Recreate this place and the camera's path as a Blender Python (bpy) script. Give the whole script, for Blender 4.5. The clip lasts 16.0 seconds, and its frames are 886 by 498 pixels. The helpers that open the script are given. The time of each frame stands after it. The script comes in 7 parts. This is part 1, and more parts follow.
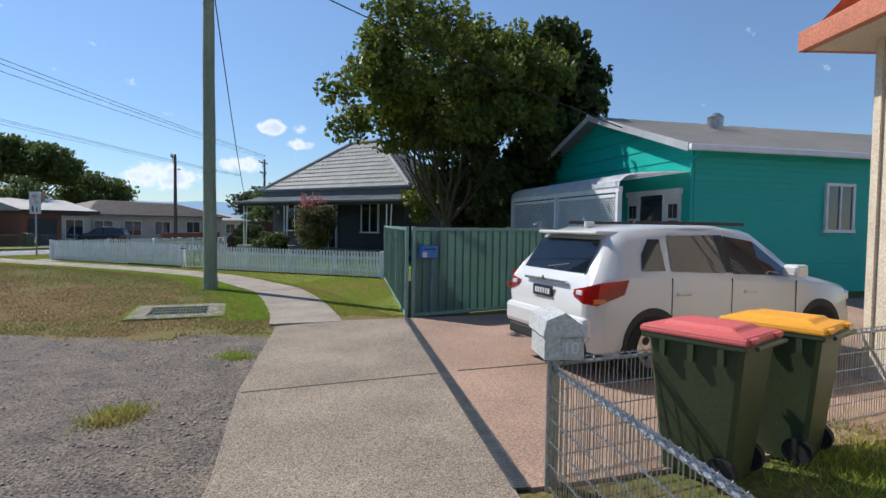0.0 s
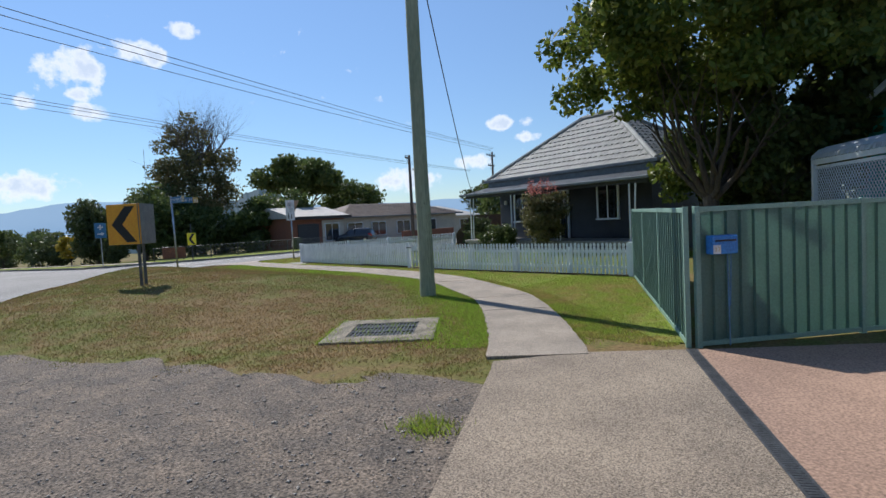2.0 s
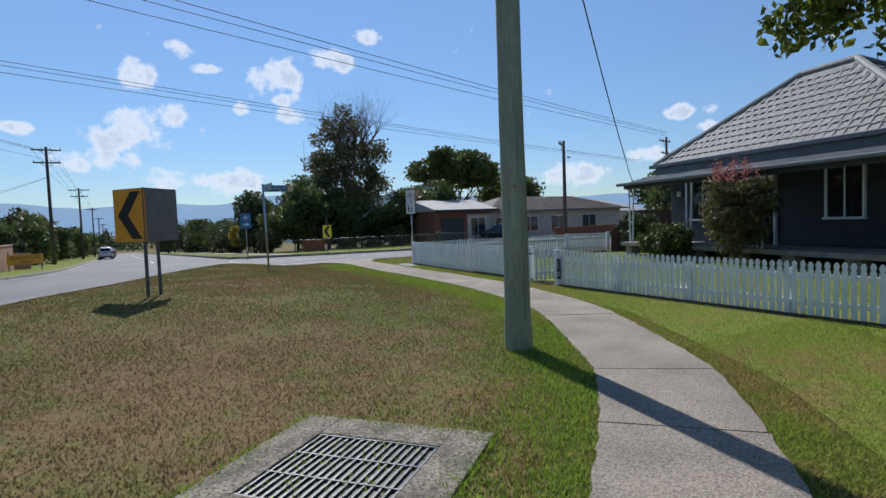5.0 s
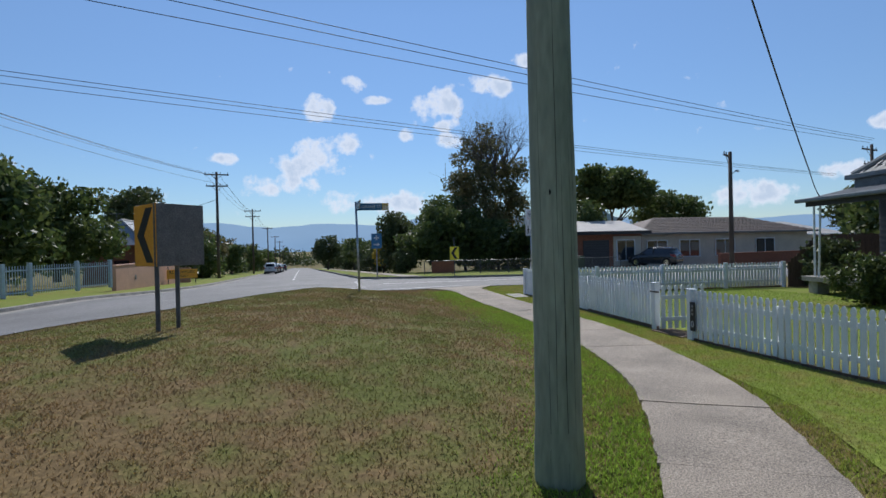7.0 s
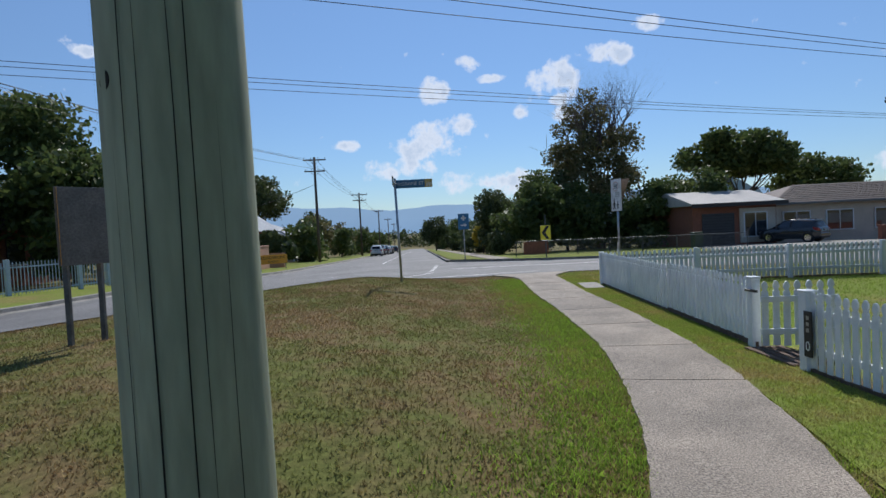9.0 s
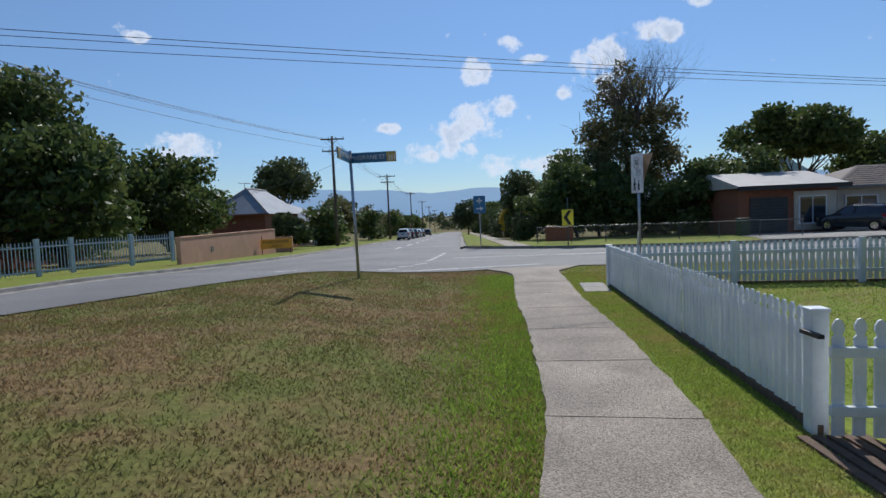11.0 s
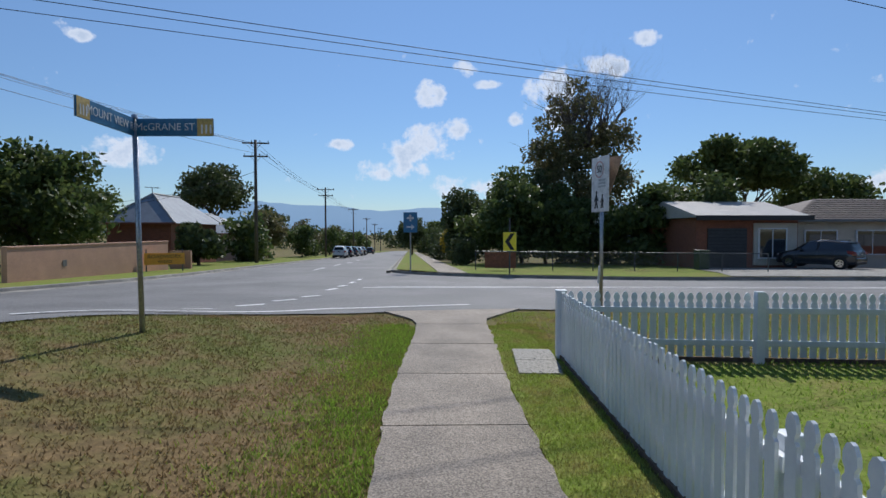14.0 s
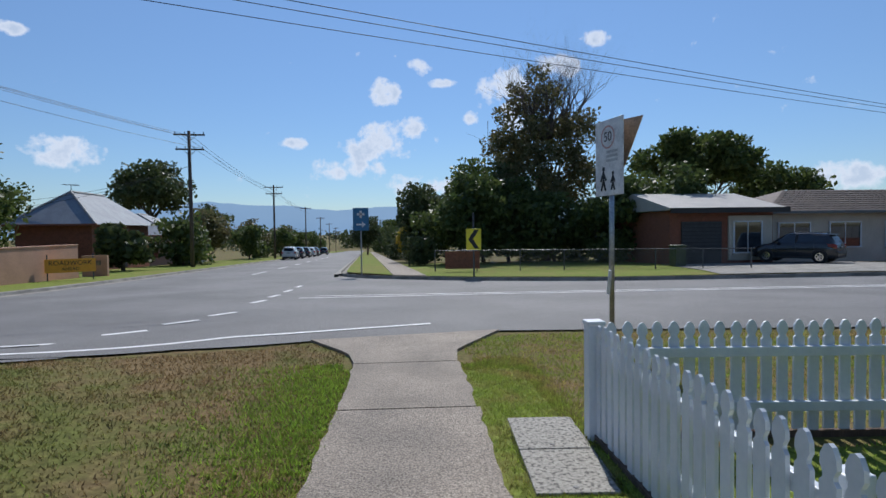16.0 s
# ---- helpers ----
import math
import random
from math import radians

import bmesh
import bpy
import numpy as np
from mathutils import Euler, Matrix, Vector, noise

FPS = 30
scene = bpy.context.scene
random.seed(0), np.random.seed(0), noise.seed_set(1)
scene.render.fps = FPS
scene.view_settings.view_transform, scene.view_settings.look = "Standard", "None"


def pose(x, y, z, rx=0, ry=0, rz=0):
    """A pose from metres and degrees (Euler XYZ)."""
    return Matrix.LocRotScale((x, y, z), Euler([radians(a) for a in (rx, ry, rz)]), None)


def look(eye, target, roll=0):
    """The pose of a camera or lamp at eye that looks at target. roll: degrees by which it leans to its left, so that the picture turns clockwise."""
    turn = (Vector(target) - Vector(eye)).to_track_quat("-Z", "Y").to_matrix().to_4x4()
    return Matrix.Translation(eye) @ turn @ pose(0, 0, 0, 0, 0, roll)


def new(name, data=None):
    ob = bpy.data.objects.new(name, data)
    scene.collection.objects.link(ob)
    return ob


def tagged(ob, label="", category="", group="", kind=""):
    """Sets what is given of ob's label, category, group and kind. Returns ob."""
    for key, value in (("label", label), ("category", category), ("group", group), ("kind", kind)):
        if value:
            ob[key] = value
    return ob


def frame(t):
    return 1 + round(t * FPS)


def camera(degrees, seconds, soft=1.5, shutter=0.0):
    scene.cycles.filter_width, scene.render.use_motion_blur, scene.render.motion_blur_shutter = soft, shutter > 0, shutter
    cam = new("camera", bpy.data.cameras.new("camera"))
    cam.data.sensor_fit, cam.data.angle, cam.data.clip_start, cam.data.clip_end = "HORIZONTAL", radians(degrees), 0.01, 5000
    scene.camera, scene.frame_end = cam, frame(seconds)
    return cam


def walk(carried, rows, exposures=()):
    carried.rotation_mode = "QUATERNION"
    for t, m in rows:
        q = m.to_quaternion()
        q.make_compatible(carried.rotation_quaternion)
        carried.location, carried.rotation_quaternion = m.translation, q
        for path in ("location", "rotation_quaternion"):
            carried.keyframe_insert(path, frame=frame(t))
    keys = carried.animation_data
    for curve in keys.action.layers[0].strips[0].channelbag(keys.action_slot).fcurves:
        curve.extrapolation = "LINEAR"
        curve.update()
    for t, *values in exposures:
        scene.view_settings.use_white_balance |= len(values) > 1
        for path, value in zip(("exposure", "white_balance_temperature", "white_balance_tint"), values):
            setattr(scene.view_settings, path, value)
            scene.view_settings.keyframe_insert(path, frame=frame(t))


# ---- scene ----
cam = camera(77.0, 16.0)
PATH = [
    (0, (-0.017, -0.127, 1.732), (1.865, 0.545, 1.645), 0.8),
    (0.5, (0.534, 0.281, 1.751), (2.3, 1.217, 1.675), 0.4),
    (1, (1.2, 0.69, 1.74), (2.829, 1.846, 1.644), -1.1),
    (1.5, (1.917, 1.106, 1.745), (3.462, 2.37, 1.625), -2.4),
    (2, (2.624, 1.529, 1.711), (4.08, 2.895, 1.599), -3.0),
    (2.5, (3.391, 1.956, 1.712), (4.759, 3.411, 1.599), -2.9),
    (3, (4.008, 2.453, 1.691), (5.247, 4.02, 1.587), -2.7),
    (5.5, (7.676, 5.177, 1.672), (8.62, 6.939, 1.6), -0.9),
    (6, (8.28, 5.701, 1.727), (9.113, 7.519, 1.769), 0.1),
    (6.5, (9.021, 6.03, 1.722), (9.656, 7.926, 1.756), -0.4),
    (7, (9.56, 6.573, 1.696), (10.056, 8.51, 1.681), -1.3),
    (7.5, (10.179, 7.003, 1.722), (10.562, 8.966, 1.718), -1.2),
    (8, (10.745, 7.633, 1.709), (11.028, 9.613, 1.701), -1.3),
    (8.5, (11.361, 8.169, 1.731), (11.511, 10.163, 1.684), -2.3),
    (9, (11.842, 8.885, 1.701), (11.922, 10.882, 1.626), -2.8),
    (11.5, (13.845, 12.478, 1.672), (13.707, 14.469, 1.542), -3.5),
    (12, (14.078, 13.171, 1.679), (13.849, 15.154, 1.565), -4.8),
    (12.5, (14.317, 13.94, 1.634), (14.102, 15.926, 1.53), -2.6),
    (13, (14.434, 14.794, 1.623), (14.319, 16.788, 1.533), -0.6),
    (13.5, (14.582, 15.672, 1.611), (14.566, 17.67, 1.543), 0.3),
    (14, (14.702, 16.504, 1.612), (14.822, 18.499, 1.548), 0.0),
    (14.5, (14.848, 17.285, 1.593), (15.034, 19.275, 1.531), -0.5),
    (15, (14.925, 18.042, 1.585), (15.137, 20.03, 1.539), -0.2),
    (15.5, (14.979, 18.855, 1.549), (15.225, 20.839, 1.493), -0.7),
    (16, (14.989, 19.598, 1.543), (15.261, 21.578, 1.473), -0.8),
]
walk(cam, [(t, look(eye, target, roll)) for t, eye, target, roll in PATH],
     exposures=[(0, 0.34, 6250, 12), (3, 0.22, 6200, 12), (5.5, 0.02, 6050, 12), (9, -0.03, 6050, 12), (16, -0.06, 6000, 12)])

# ---------------------------------------------------------------- world and sun
SUN_AZ, SUN_EL = 12.0, 45.0   # degrees clockwise from +y, and above the horizon
sun_dir = Vector((math.sin(radians(SUN_AZ)) * math.cos(radians(SUN_EL)), math.cos(radians(SUN_AZ)) * math.cos(radians(SUN_EL)), math.sin(radians(SUN_EL))))
sun = new("sun", bpy.data.lights.new("sun", "SUN"))
sun.data.energy, sun.data.angle, sun.data.color = 4.2, radians(0.55), (1.0, 0.95, 0.86)
sun.matrix_world = look((0, 0, 60), Vector((0, 0, 60)) - sun_dir)

world = bpy.data.worlds.new("world")
scene.world = world
world.use_nodes = True
wn, wl = world.node_tree.nodes, world.node_tree.links
wn.clear()
w_out, w_bg = wn.new("ShaderNodeOutputWorld"), wn.new("ShaderNodeBackground")
sky = wn.new("ShaderNodeTexSky")
sky.sky_type, sky.sun_disc = "NISHITA", False
sky.sun_elevation, sky.sun_rotation = radians(SUN_EL), radians(SUN_AZ)
sky.air_density, sky.dust_density, sky.ozone_density = 1.0, 0.0, 4.0
w_bg.inputs["Strength"].default_value = 0.095
wl.new(w_bg.outputs[0], w_out.inputs[0])
# fair-weather clouds: direction (yaw to the right of +y, elevation), half width, half height, degrees
CLOUDS = [(-3.4, 6.0, 2.0, 1.2), (-0.5, 7.2, 2.6, 1.8), (2.2, 8.6, 2.6, 1.8), (4.6, 10.2, 1.6, 1.1), (4.0, 4.6, 1.8, 1.2), (1.8, 13.7, 1.6, 1.2),
          (5.9, 16.0, 1.1, 0.8), (7.7, 14.6, 1.3, 0.45), (-6.9, 8.6, 1.2, 0.6), (-26.3, 6.9, 2.6, 1.4), (14.4, 14.1, 2.7, 1.6), (19.6, 15.8, 2.6, 1.1),
          (23.1, 17.9, 1.2, 0.7), (15.1, 12.1, 1.3, 0.7), (15.0, 10.6, 1.6, 0.8), (10.8, 11.1, 1.0, 0.7), (9.7, 4.3, 3.5, 1.2), (53.3, 9.1, 1.3, 0.7),
          (56.0, 9.1, 1.0, 0.7), (55.8, 7.8, 1.3, 0.6), (43.8, 3.9, 3.5, 1.1), (50.0, 5.6, 2.5, 0.8), (-29.3, 16.3, 1.0, 0.5), (60.0, 3.0, 6.0, 1.2)]


def wmath(op, a, b=None, c=None):
    n = wn.new("ShaderNodeMath")
    n.operation = op
    for i, v in enumerate((a, b, c)):
        if v is None:
            continue
        if isinstance(v, (int, float)):
            n.inputs[i].default_value = v
        else:
            wl.new(v, n.inputs[i])
    return n.outputs[0]


tc = wn.new("ShaderNodeTexCoord")
wn1 = wn.new("ShaderNodeTexNoise")
wn1.inputs["Scale"].default_value, wn1.inputs["Detail"].default_value, wn1.inputs["Roughness"].default_value = 26.0, 12.0, 0.6
wl.new(tc.outputs["Generated"], wn1.inputs["Vector"])
cloud_sum = None
for yaw, el, hw, hh in CLOUDS:
    hw, hh = hw * 1.45, hh * 1.45
    c = Vector((math.sin(radians(yaw)) * math.cos(radians(el)), math.cos(radians(yaw)) * math.cos(radians(el)), math.sin(radians(el))))
    r = Vector((math.cos(radians(yaw)), -math.sin(radians(yaw)), 0))
    u = r.cross(c)
    ds = []
    for axis, half in ((r, hw), (u, hh)):
        dn = wn.new("ShaderNodeVectorMath")
        dn.operation = "DOT_PRODUCT"
        wl.new(tc.outputs["Generated"], dn.inputs[0])
        dn.inputs[1].default_value = axis / math.sin(radians(half))
        off = wmath("SUBTRACT", dn.outputs["Value"], axis.dot(c) / math.sin(radians(half)))
        ds.append(wmath("MULTIPLY", off, off))
    front = wn.new("ShaderNodeVectorMath")
    front.operation = "DOT_PRODUCT"
    wl.new(tc.outputs["Generated"], front.inputs[0])
    front.inputs[1].default_value = c
    blob = wmath("MULTIPLY", wmath("MAXIMUM", wmath("SUBTRACT", 1.0, wmath("ADD", ds[0], ds[1])), 0.0), wmath("GREATER_THAN", front.outputs["Value"], 0.5))
    cloud_sum = blob if cloud_sum is None else wmath("MAXIMUM", cloud_sum, blob)
dens = wmath("ADD", wmath("MULTIPLY", cloud_sum, 1.25), wmath("SUBTRACT", wmath("MULTIPLY", wn1.outputs["Fac"], 3.6), 2.42))
ramp = wn.new("ShaderNodeValToRGB")
ramp.color_ramp.elements[0].position, ramp.color_ramp.elements[1].position = 0.0, 0.55
wl.new(dens, ramp.inputs["Fac"])
mixw = wn.new("ShaderNodeMixRGB")
wl.new(wmath("MULTIPLY", ramp.outputs["Color"], 0.9), mixw.inputs["Fac"])
# clear dry air: the band above the horizon stays blue instead of whitening
sep = wn.new("ShaderNodeSeparateXYZ")
wl.new(tc.outputs["Generated"], sep.inputs[0])
clear_air = wn.new("ShaderNodeValToRGB")
clear_air.color_ramp.elements[0].position, clear_air.color_ramp.elements[1].position = 0.0, 0.38
clear_air.color_ramp.elements[0].color, clear_air.color_ramp.elements[1].color = (0.66, 0.74, 0.82, 1), (1.14, 1.14, 1.12, 1)
wl.new(sep.outputs["Z"], clear_air.inputs["Fac"])
tint = wn.new("ShaderNodeMixRGB")
tint.blend_type, tint.inputs["Fac"].default_value = "MULTIPLY", 1.0
wl.new(sky.outputs[0], tint.inputs["Color1"])
wl.new(clear_air.outputs["Color"], tint.inputs["Color2"])
wl.new(tint.outputs[0], mixw.inputs["Color1"])
# backlit clouds: bright thin rims, greyer thick middles
body = wn.new("ShaderNodeValToRGB")
body.color_ramp.elements[0].position, body.color_ramp.elements[1].position = 0.45, 1.0
body.color_ramp.elements[0].color, body.color_ramp.elements[1].color = (1, 1, 1, 1), (0.72, 0.78, 0.85, 1)
wl.new(dens, body.inputs["Fac"])
lit = wn.new("ShaderNodeMixRGB")
lit.blend_type, lit.inputs["Fac"].default_value = "MULTIPLY", 1.0
wl.new(body.outputs["Color"], lit.inputs["Color1"])
lit.inputs["Color2"].default_value = (8.2, 8.6, 9.2, 1)
wl.new(lit.outputs[0], mixw.inputs["Color2"])
wl.new(mixw.outputs[0], w_bg.inputs["Color"])

# ---------------------------------------------------------------- materials
MATS = {}


def mat(name, col, col2=None, rough=0.7, metal=0.0, scale=6.0, bump=0.15, bscale=40.0, stain=0.25, vary=0.0, coat=0.0, spec=0.5, stretch=(1, 1, 1), contrast=(0.35, 0.65)):
    """Two colours mixed by a coarse noise, fine grain on top, fine relief."""
    if name in MATS:
        return MATS[name]
    m = bpy.data.materials.new(name)
    m.use_nodes = True
    nt, ln = m.node_tree.nodes, m.node_tree.links
    b = nt["Principled BSDF"]
    col2 = col2 or tuple(c * 0.72 for c in col)
    geo = nt.new("ShaderNodeNewGeometry")
    mp = nt.new("ShaderNodeMapping")
    mp.inputs["Scale"].default_value = stretch
    ln.new(geo.outputs["Position"], mp.inputs["Vector"])
    n1 = nt.new("ShaderNodeTexNoise")
    n1.inputs["Scale"].default_value, n1.inputs["Detail"].default_value = scale, 6
    n2 = nt.new("ShaderNodeTexNoise")
    n2.inputs["Scale"].default_value, n2.inputs["Detail"].default_value = bscale, 4
    for n in (n1, n2):
        ln.new(mp.outputs[0], n.inputs["Vector"])
    r = nt.new("ShaderNodeValToRGB")
    r.color_ramp.elements[0].position, r.color_ramp.elements[1].position = contrast
    ln.new(n1.outputs["Fac"], r.inputs["Fac"])
    mx = nt.new("ShaderNodeMixRGB")
    mx.inputs["Color1"].default_value, mx.inputs["Color2"].default_value = (*col, 1), (*col2, 1)
    ln.new(r.outputs["Color"], mx.inputs["Fac"])
    g = nt.new("ShaderNodeMixRGB")
    g.blend_type, g.inputs["Fac"].default_value = "OVERLAY", stain
    ln.new(mx.outputs[0], g.inputs["Color1"])
    gr = nt.new("ShaderNodeValToRGB")
    gr.color_ramp.elements[0].position, gr.color_ramp.elements[1].position = 0.3, 0.7
    ln.new(n2.outputs["Fac"], gr.inputs["Fac"])
    ln.new(gr.outputs["Color"], g.inputs["Color2"])
    last = g.outputs[0]
    if vary:
        oi = nt.new("ShaderNodeObjectInfo")
        h = nt.new("ShaderNodeHueSaturation")
        mr = nt.new("ShaderNodeMapRange")
        mr.inputs["To Min"].default_value, mr.inputs["To Max"].default_value = 1 - vary, 1 + vary
        ln.new(oi.outputs["Random"], mr.inputs["Value"])
        ln.new(mr.outputs[0], h.inputs["Value"])
        ln.new(last, h.inputs["Color"])
        last = h.outputs[0]
    ln.new(last, b.inputs["Base Color"])
    if bump:
        bp = nt.new("ShaderNodeBump")
        bp.inputs["Strength"].default_value, bp.inputs["Distance"].default_value = bump, 0.02
        ln.new(n2.outputs["Fac"], bp.inputs["Height"])
        ln.new(bp.outputs[0], b.inputs["Normal"])
    b.inputs["Roughness"].default_value, b.inputs["Metallic"].default_value = rough, metal
    b.inputs["Coat Weight"].default_value = coat
    b.inputs["Specular IOR Level"].default_value = spec
    MATS[name] = m
    return m


def leaf_mat(name, c1, c2, trans=0.35):
    m = bpy.data.materials.new(name)
    m.use_nodes = True
    nt, ln = m.node_tree.nodes, m.node_tree.links
    b, out = nt["Principled BSDF"], nt["Material Output"]
    geo = nt.new("ShaderNodeNewGeometry")
    mx = nt.new("ShaderNodeMixRGB")
    mx.inputs["Color1"].default_value, mx.inputs["Color2"].default_value = (*c1, 1), (*c2, 1)
    ln.new(geo.outputs["Random Per Island"], mx.inputs["Fac"])
    ln.new(mx.outputs[0], b.inputs["Base Color"])
    b.inputs["Roughness"].default_value = 0.5
    b.inputs["Specular IOR Level"].default_value = 0.3
    tr = nt.new("ShaderNodeBsdfTranslucent")
    ln.new(mx.outputs[0], tr.inputs["Color"])
    ms = nt.new("ShaderNodeMixShader")
    ms.inputs["Fac"].default_value = trans
    ln.new(b.outputs[0], ms.inputs[1])
    ln.new(tr.outputs[0], ms.inputs[2])
    ln.new(ms.outputs[0], out.inputs["Surface"])
    return m


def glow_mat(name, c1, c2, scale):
    """A plain far backdrop: hills that glow, with the haze put into their colour."""
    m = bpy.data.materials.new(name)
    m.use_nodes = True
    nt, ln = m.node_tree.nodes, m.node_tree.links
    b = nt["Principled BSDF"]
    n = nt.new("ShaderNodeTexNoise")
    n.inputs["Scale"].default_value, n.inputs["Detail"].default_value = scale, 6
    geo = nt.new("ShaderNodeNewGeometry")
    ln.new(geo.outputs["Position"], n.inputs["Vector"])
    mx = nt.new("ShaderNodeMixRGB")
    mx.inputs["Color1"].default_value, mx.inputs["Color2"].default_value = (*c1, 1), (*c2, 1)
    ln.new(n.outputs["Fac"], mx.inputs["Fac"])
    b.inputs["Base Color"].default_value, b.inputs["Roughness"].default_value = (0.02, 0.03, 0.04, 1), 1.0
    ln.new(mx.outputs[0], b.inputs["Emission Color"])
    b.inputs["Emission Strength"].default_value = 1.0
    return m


def glass_mat(name, tint=(0.02, 0.025, 0.03), rough=0.04):
    m = bpy.data.materials.new(name)
    m.use_nodes = True
    b = m.node_tree.nodes["Principled BSDF"]
    b.inputs["Base Color"].default_value, b.inputs["Roughness"].default_value = (*tint, 1), rough
    b.inputs["Specular IOR Level"].default_value, b.inputs["Coat Weight"].default_value = 0.8, 0.5
    return m


def patchy(nt, ln, bias):
    """A mask of green patches in dry turf, by the place on the ground; bias moves it towards green."""
    geo = nt.new("ShaderNodeNewGeometry")
    big, mid = nt.new("ShaderNodeTexNoise"), nt.new("ShaderNodeTexNoise")
    for n, sc, det in ((big, 0.32, 3), (mid, 2.6, 5)):
        n.inputs["Scale"].default_value, n.inputs["Detail"].default_value = sc, det
        ln.new(geo.outputs["Position"], n.inputs["Vector"])
    add = nt.new("ShaderNodeMath")
    add.operation = "ADD"
    ln.new(big.outputs["Fac"], add.inputs[0])
    ln.new(mid.outputs["Fac"], add.inputs[1])
    mr = nt.new("ShaderNodeMapRange")
    mr.inputs["From Min"].default_value, mr.inputs["From Max"].default_value = 0.84 - bias, 1.2 - bias
    ln.new(add.outputs[0], mr.inputs["Value"])
    return geo, mr.outputs[0]


def turf_mat(name, dry, green, bias=0.0, bump=0.5):
    """Soil and thatch under the blades: dry and green patches with a fine tufted grain."""
    m = bpy.data.materials.new(name)
    m.use_nodes = True
    nt, ln = m.node_tree.nodes, m.node_tree.links
    b = nt["Principled BSDF"]
    geo, mask = patchy(nt, ln, bias)
    mx = nt.new("ShaderNodeMixRGB")
    mx.inputs["Color1"].default_value, mx.inputs["Color2"].default_value = (*dry, 1), (*green, 1)
    ln.new(mask, mx.inputs["Fac"])
    grain = nt.new("ShaderNodeTexNoise")
    grain.inputs["Scale"].default_value, grain.inputs["Detail"].default_value, grain.inputs["Roughness"].default_value = 17.0, 8, 0.7
    ln.new(geo.outputs["Position"], grain.inputs["Vector"])
    gr = nt.new("ShaderNodeMapRange")
    gr.inputs["From Min"].default_value, gr.inputs["From Max"].default_value, gr.inputs["To Min"].default_value, gr.inputs["To Max"].default_value = 0.3, 0.7, 0.45, 1.45
    ln.new(grain.outputs["Fac"], gr.inputs["Value"])
    hsv = nt.new("ShaderNodeHueSaturation")
    ln.new(gr.outputs[0], hsv.inputs["Value"])
    ln.new(mx.outputs[0], hsv.inputs["Color"])
    ln.new(hsv.outputs[0], b.inputs["Base Color"])
    bp = nt.new("ShaderNodeBump")
    bp.inputs["Strength"].default_value, bp.inputs["Distance"].default_value = bump, 0.02
    ln.new(grain.outputs["Fac"], bp.inputs["Height"])
    ln.new(bp.outputs[0], b.inputs["Normal"])
    b.inputs["Roughness"].default_value, b.inputs["Specular IOR Level"].default_value = 0.95, 0.1
    return m


def blade_mat(name, dry, green, bias=0.0, trans=0.35):
    """Grass blades: straw to green by patch, each blade a little lighter or darker."""
    m = bpy.data.materials.new(name)
    m.use_nodes = True
    nt, ln = m.node_tree.nodes, m.node_tree.links
    b, out = nt["Principled BSDF"], nt["Material Output"]
    geo, mask = patchy(nt, ln, bias)
    own = nt.new("ShaderNodeMath")
    own.operation = "MULTIPLY_ADD"
    ln.new(geo.outputs["Random Per Island"], own.inputs[0])
    own.inputs[1].default_value = 0.5
    ln.new(mask, own.inputs[2])
    off = nt.new("ShaderNodeMath")
    off.operation, off.use_clamp = "SUBTRACT", True
    ln.new(own.outputs[0], off.inputs[0])
    off.inputs[1].default_value = 0.25
    mx = nt.new("ShaderNodeMixRGB")
    mx.inputs["Color1"].default_value, mx.inputs["Color2"].default_value = (*dry, 1), (*green, 1)
    ln.new(off.outputs[0], mx.inputs["Fac"])
    mr = nt.new("ShaderNodeMapRange")
    mr.inputs["To Min"].default_value, mr.inputs["To Max"].default_value = 0.55, 1.4
    ln.new(geo.outputs["Random Per Island"], mr.inputs["Value"])
    hsv = nt.new("ShaderNodeHueSaturation")
    ln.new(mr.outputs[0], hsv.inputs["Value"])
    ln.new(mx.outputs[0], hsv.inputs["Color"])
    ln.new(hsv.outputs[0], b.inputs["Base Color"])
    b.inputs["Roughness"].default_value, b.inputs["Specular IOR Level"].default_value = 0.6, 0.2
    tr = nt.new("ShaderNodeBsdfTranslucent")
    ln.new(hsv.outputs[0], tr.inputs["Color"])
    ms = nt.new("ShaderNodeMixShader")
    ms.inputs["Fac"].default_value = trans
    ln.new(b.outputs[0], ms.inputs[1])
    ln.new(tr.outputs[0], ms.inputs[2])
    ln.new(ms.outputs[0], out.inputs["Surface"])
    return m


M_GRASS = turf_mat("verge_soil_and_grass", (0.195, 0.136, 0.065), (0.13, 0.14, 0.038))
M_LAWN = turf_mat("green_turf", (0.24, 0.20, 0.07), (0.18, 0.225, 0.04), 0.14)
M_GRAVEL = mat("gravel", (0.185, 0.145, 0.108), (0.095, 0.08, 0.066), rough=0.95, scale=2.2, bump=1.0, bscale=50, stain=0.95, contrast=(0.3, 0.7))
M_STONE = mat("gravel_stone", (0.46, 0.42, 0.37), (0.26, 0.23, 0.2), rough=0.9, scale=9, bump=0.3, bscale=90)
M_ROAD = mat("worn_asphalt", (0.18, 0.175, 0.17), (0.125, 0.121, 0.118), rough=0.78, scale=0.35, bump=0.5, bscale=70, stain=0.45)
M_PATH = mat("exposed_concrete", (0.34, 0.285, 0.225), (0.235, 0.2, 0.16), rough=0.85, scale=1.3, bump=0.7, bscale=75, stain=0.6, vary=0.06)
M_APRON = mat("aggregate_concrete", (0.33, 0.265, 0.195), (0.23, 0.185, 0.138), rough=0.9, scale=0.9, bump=0.9, bscale=85, stain=0.75)
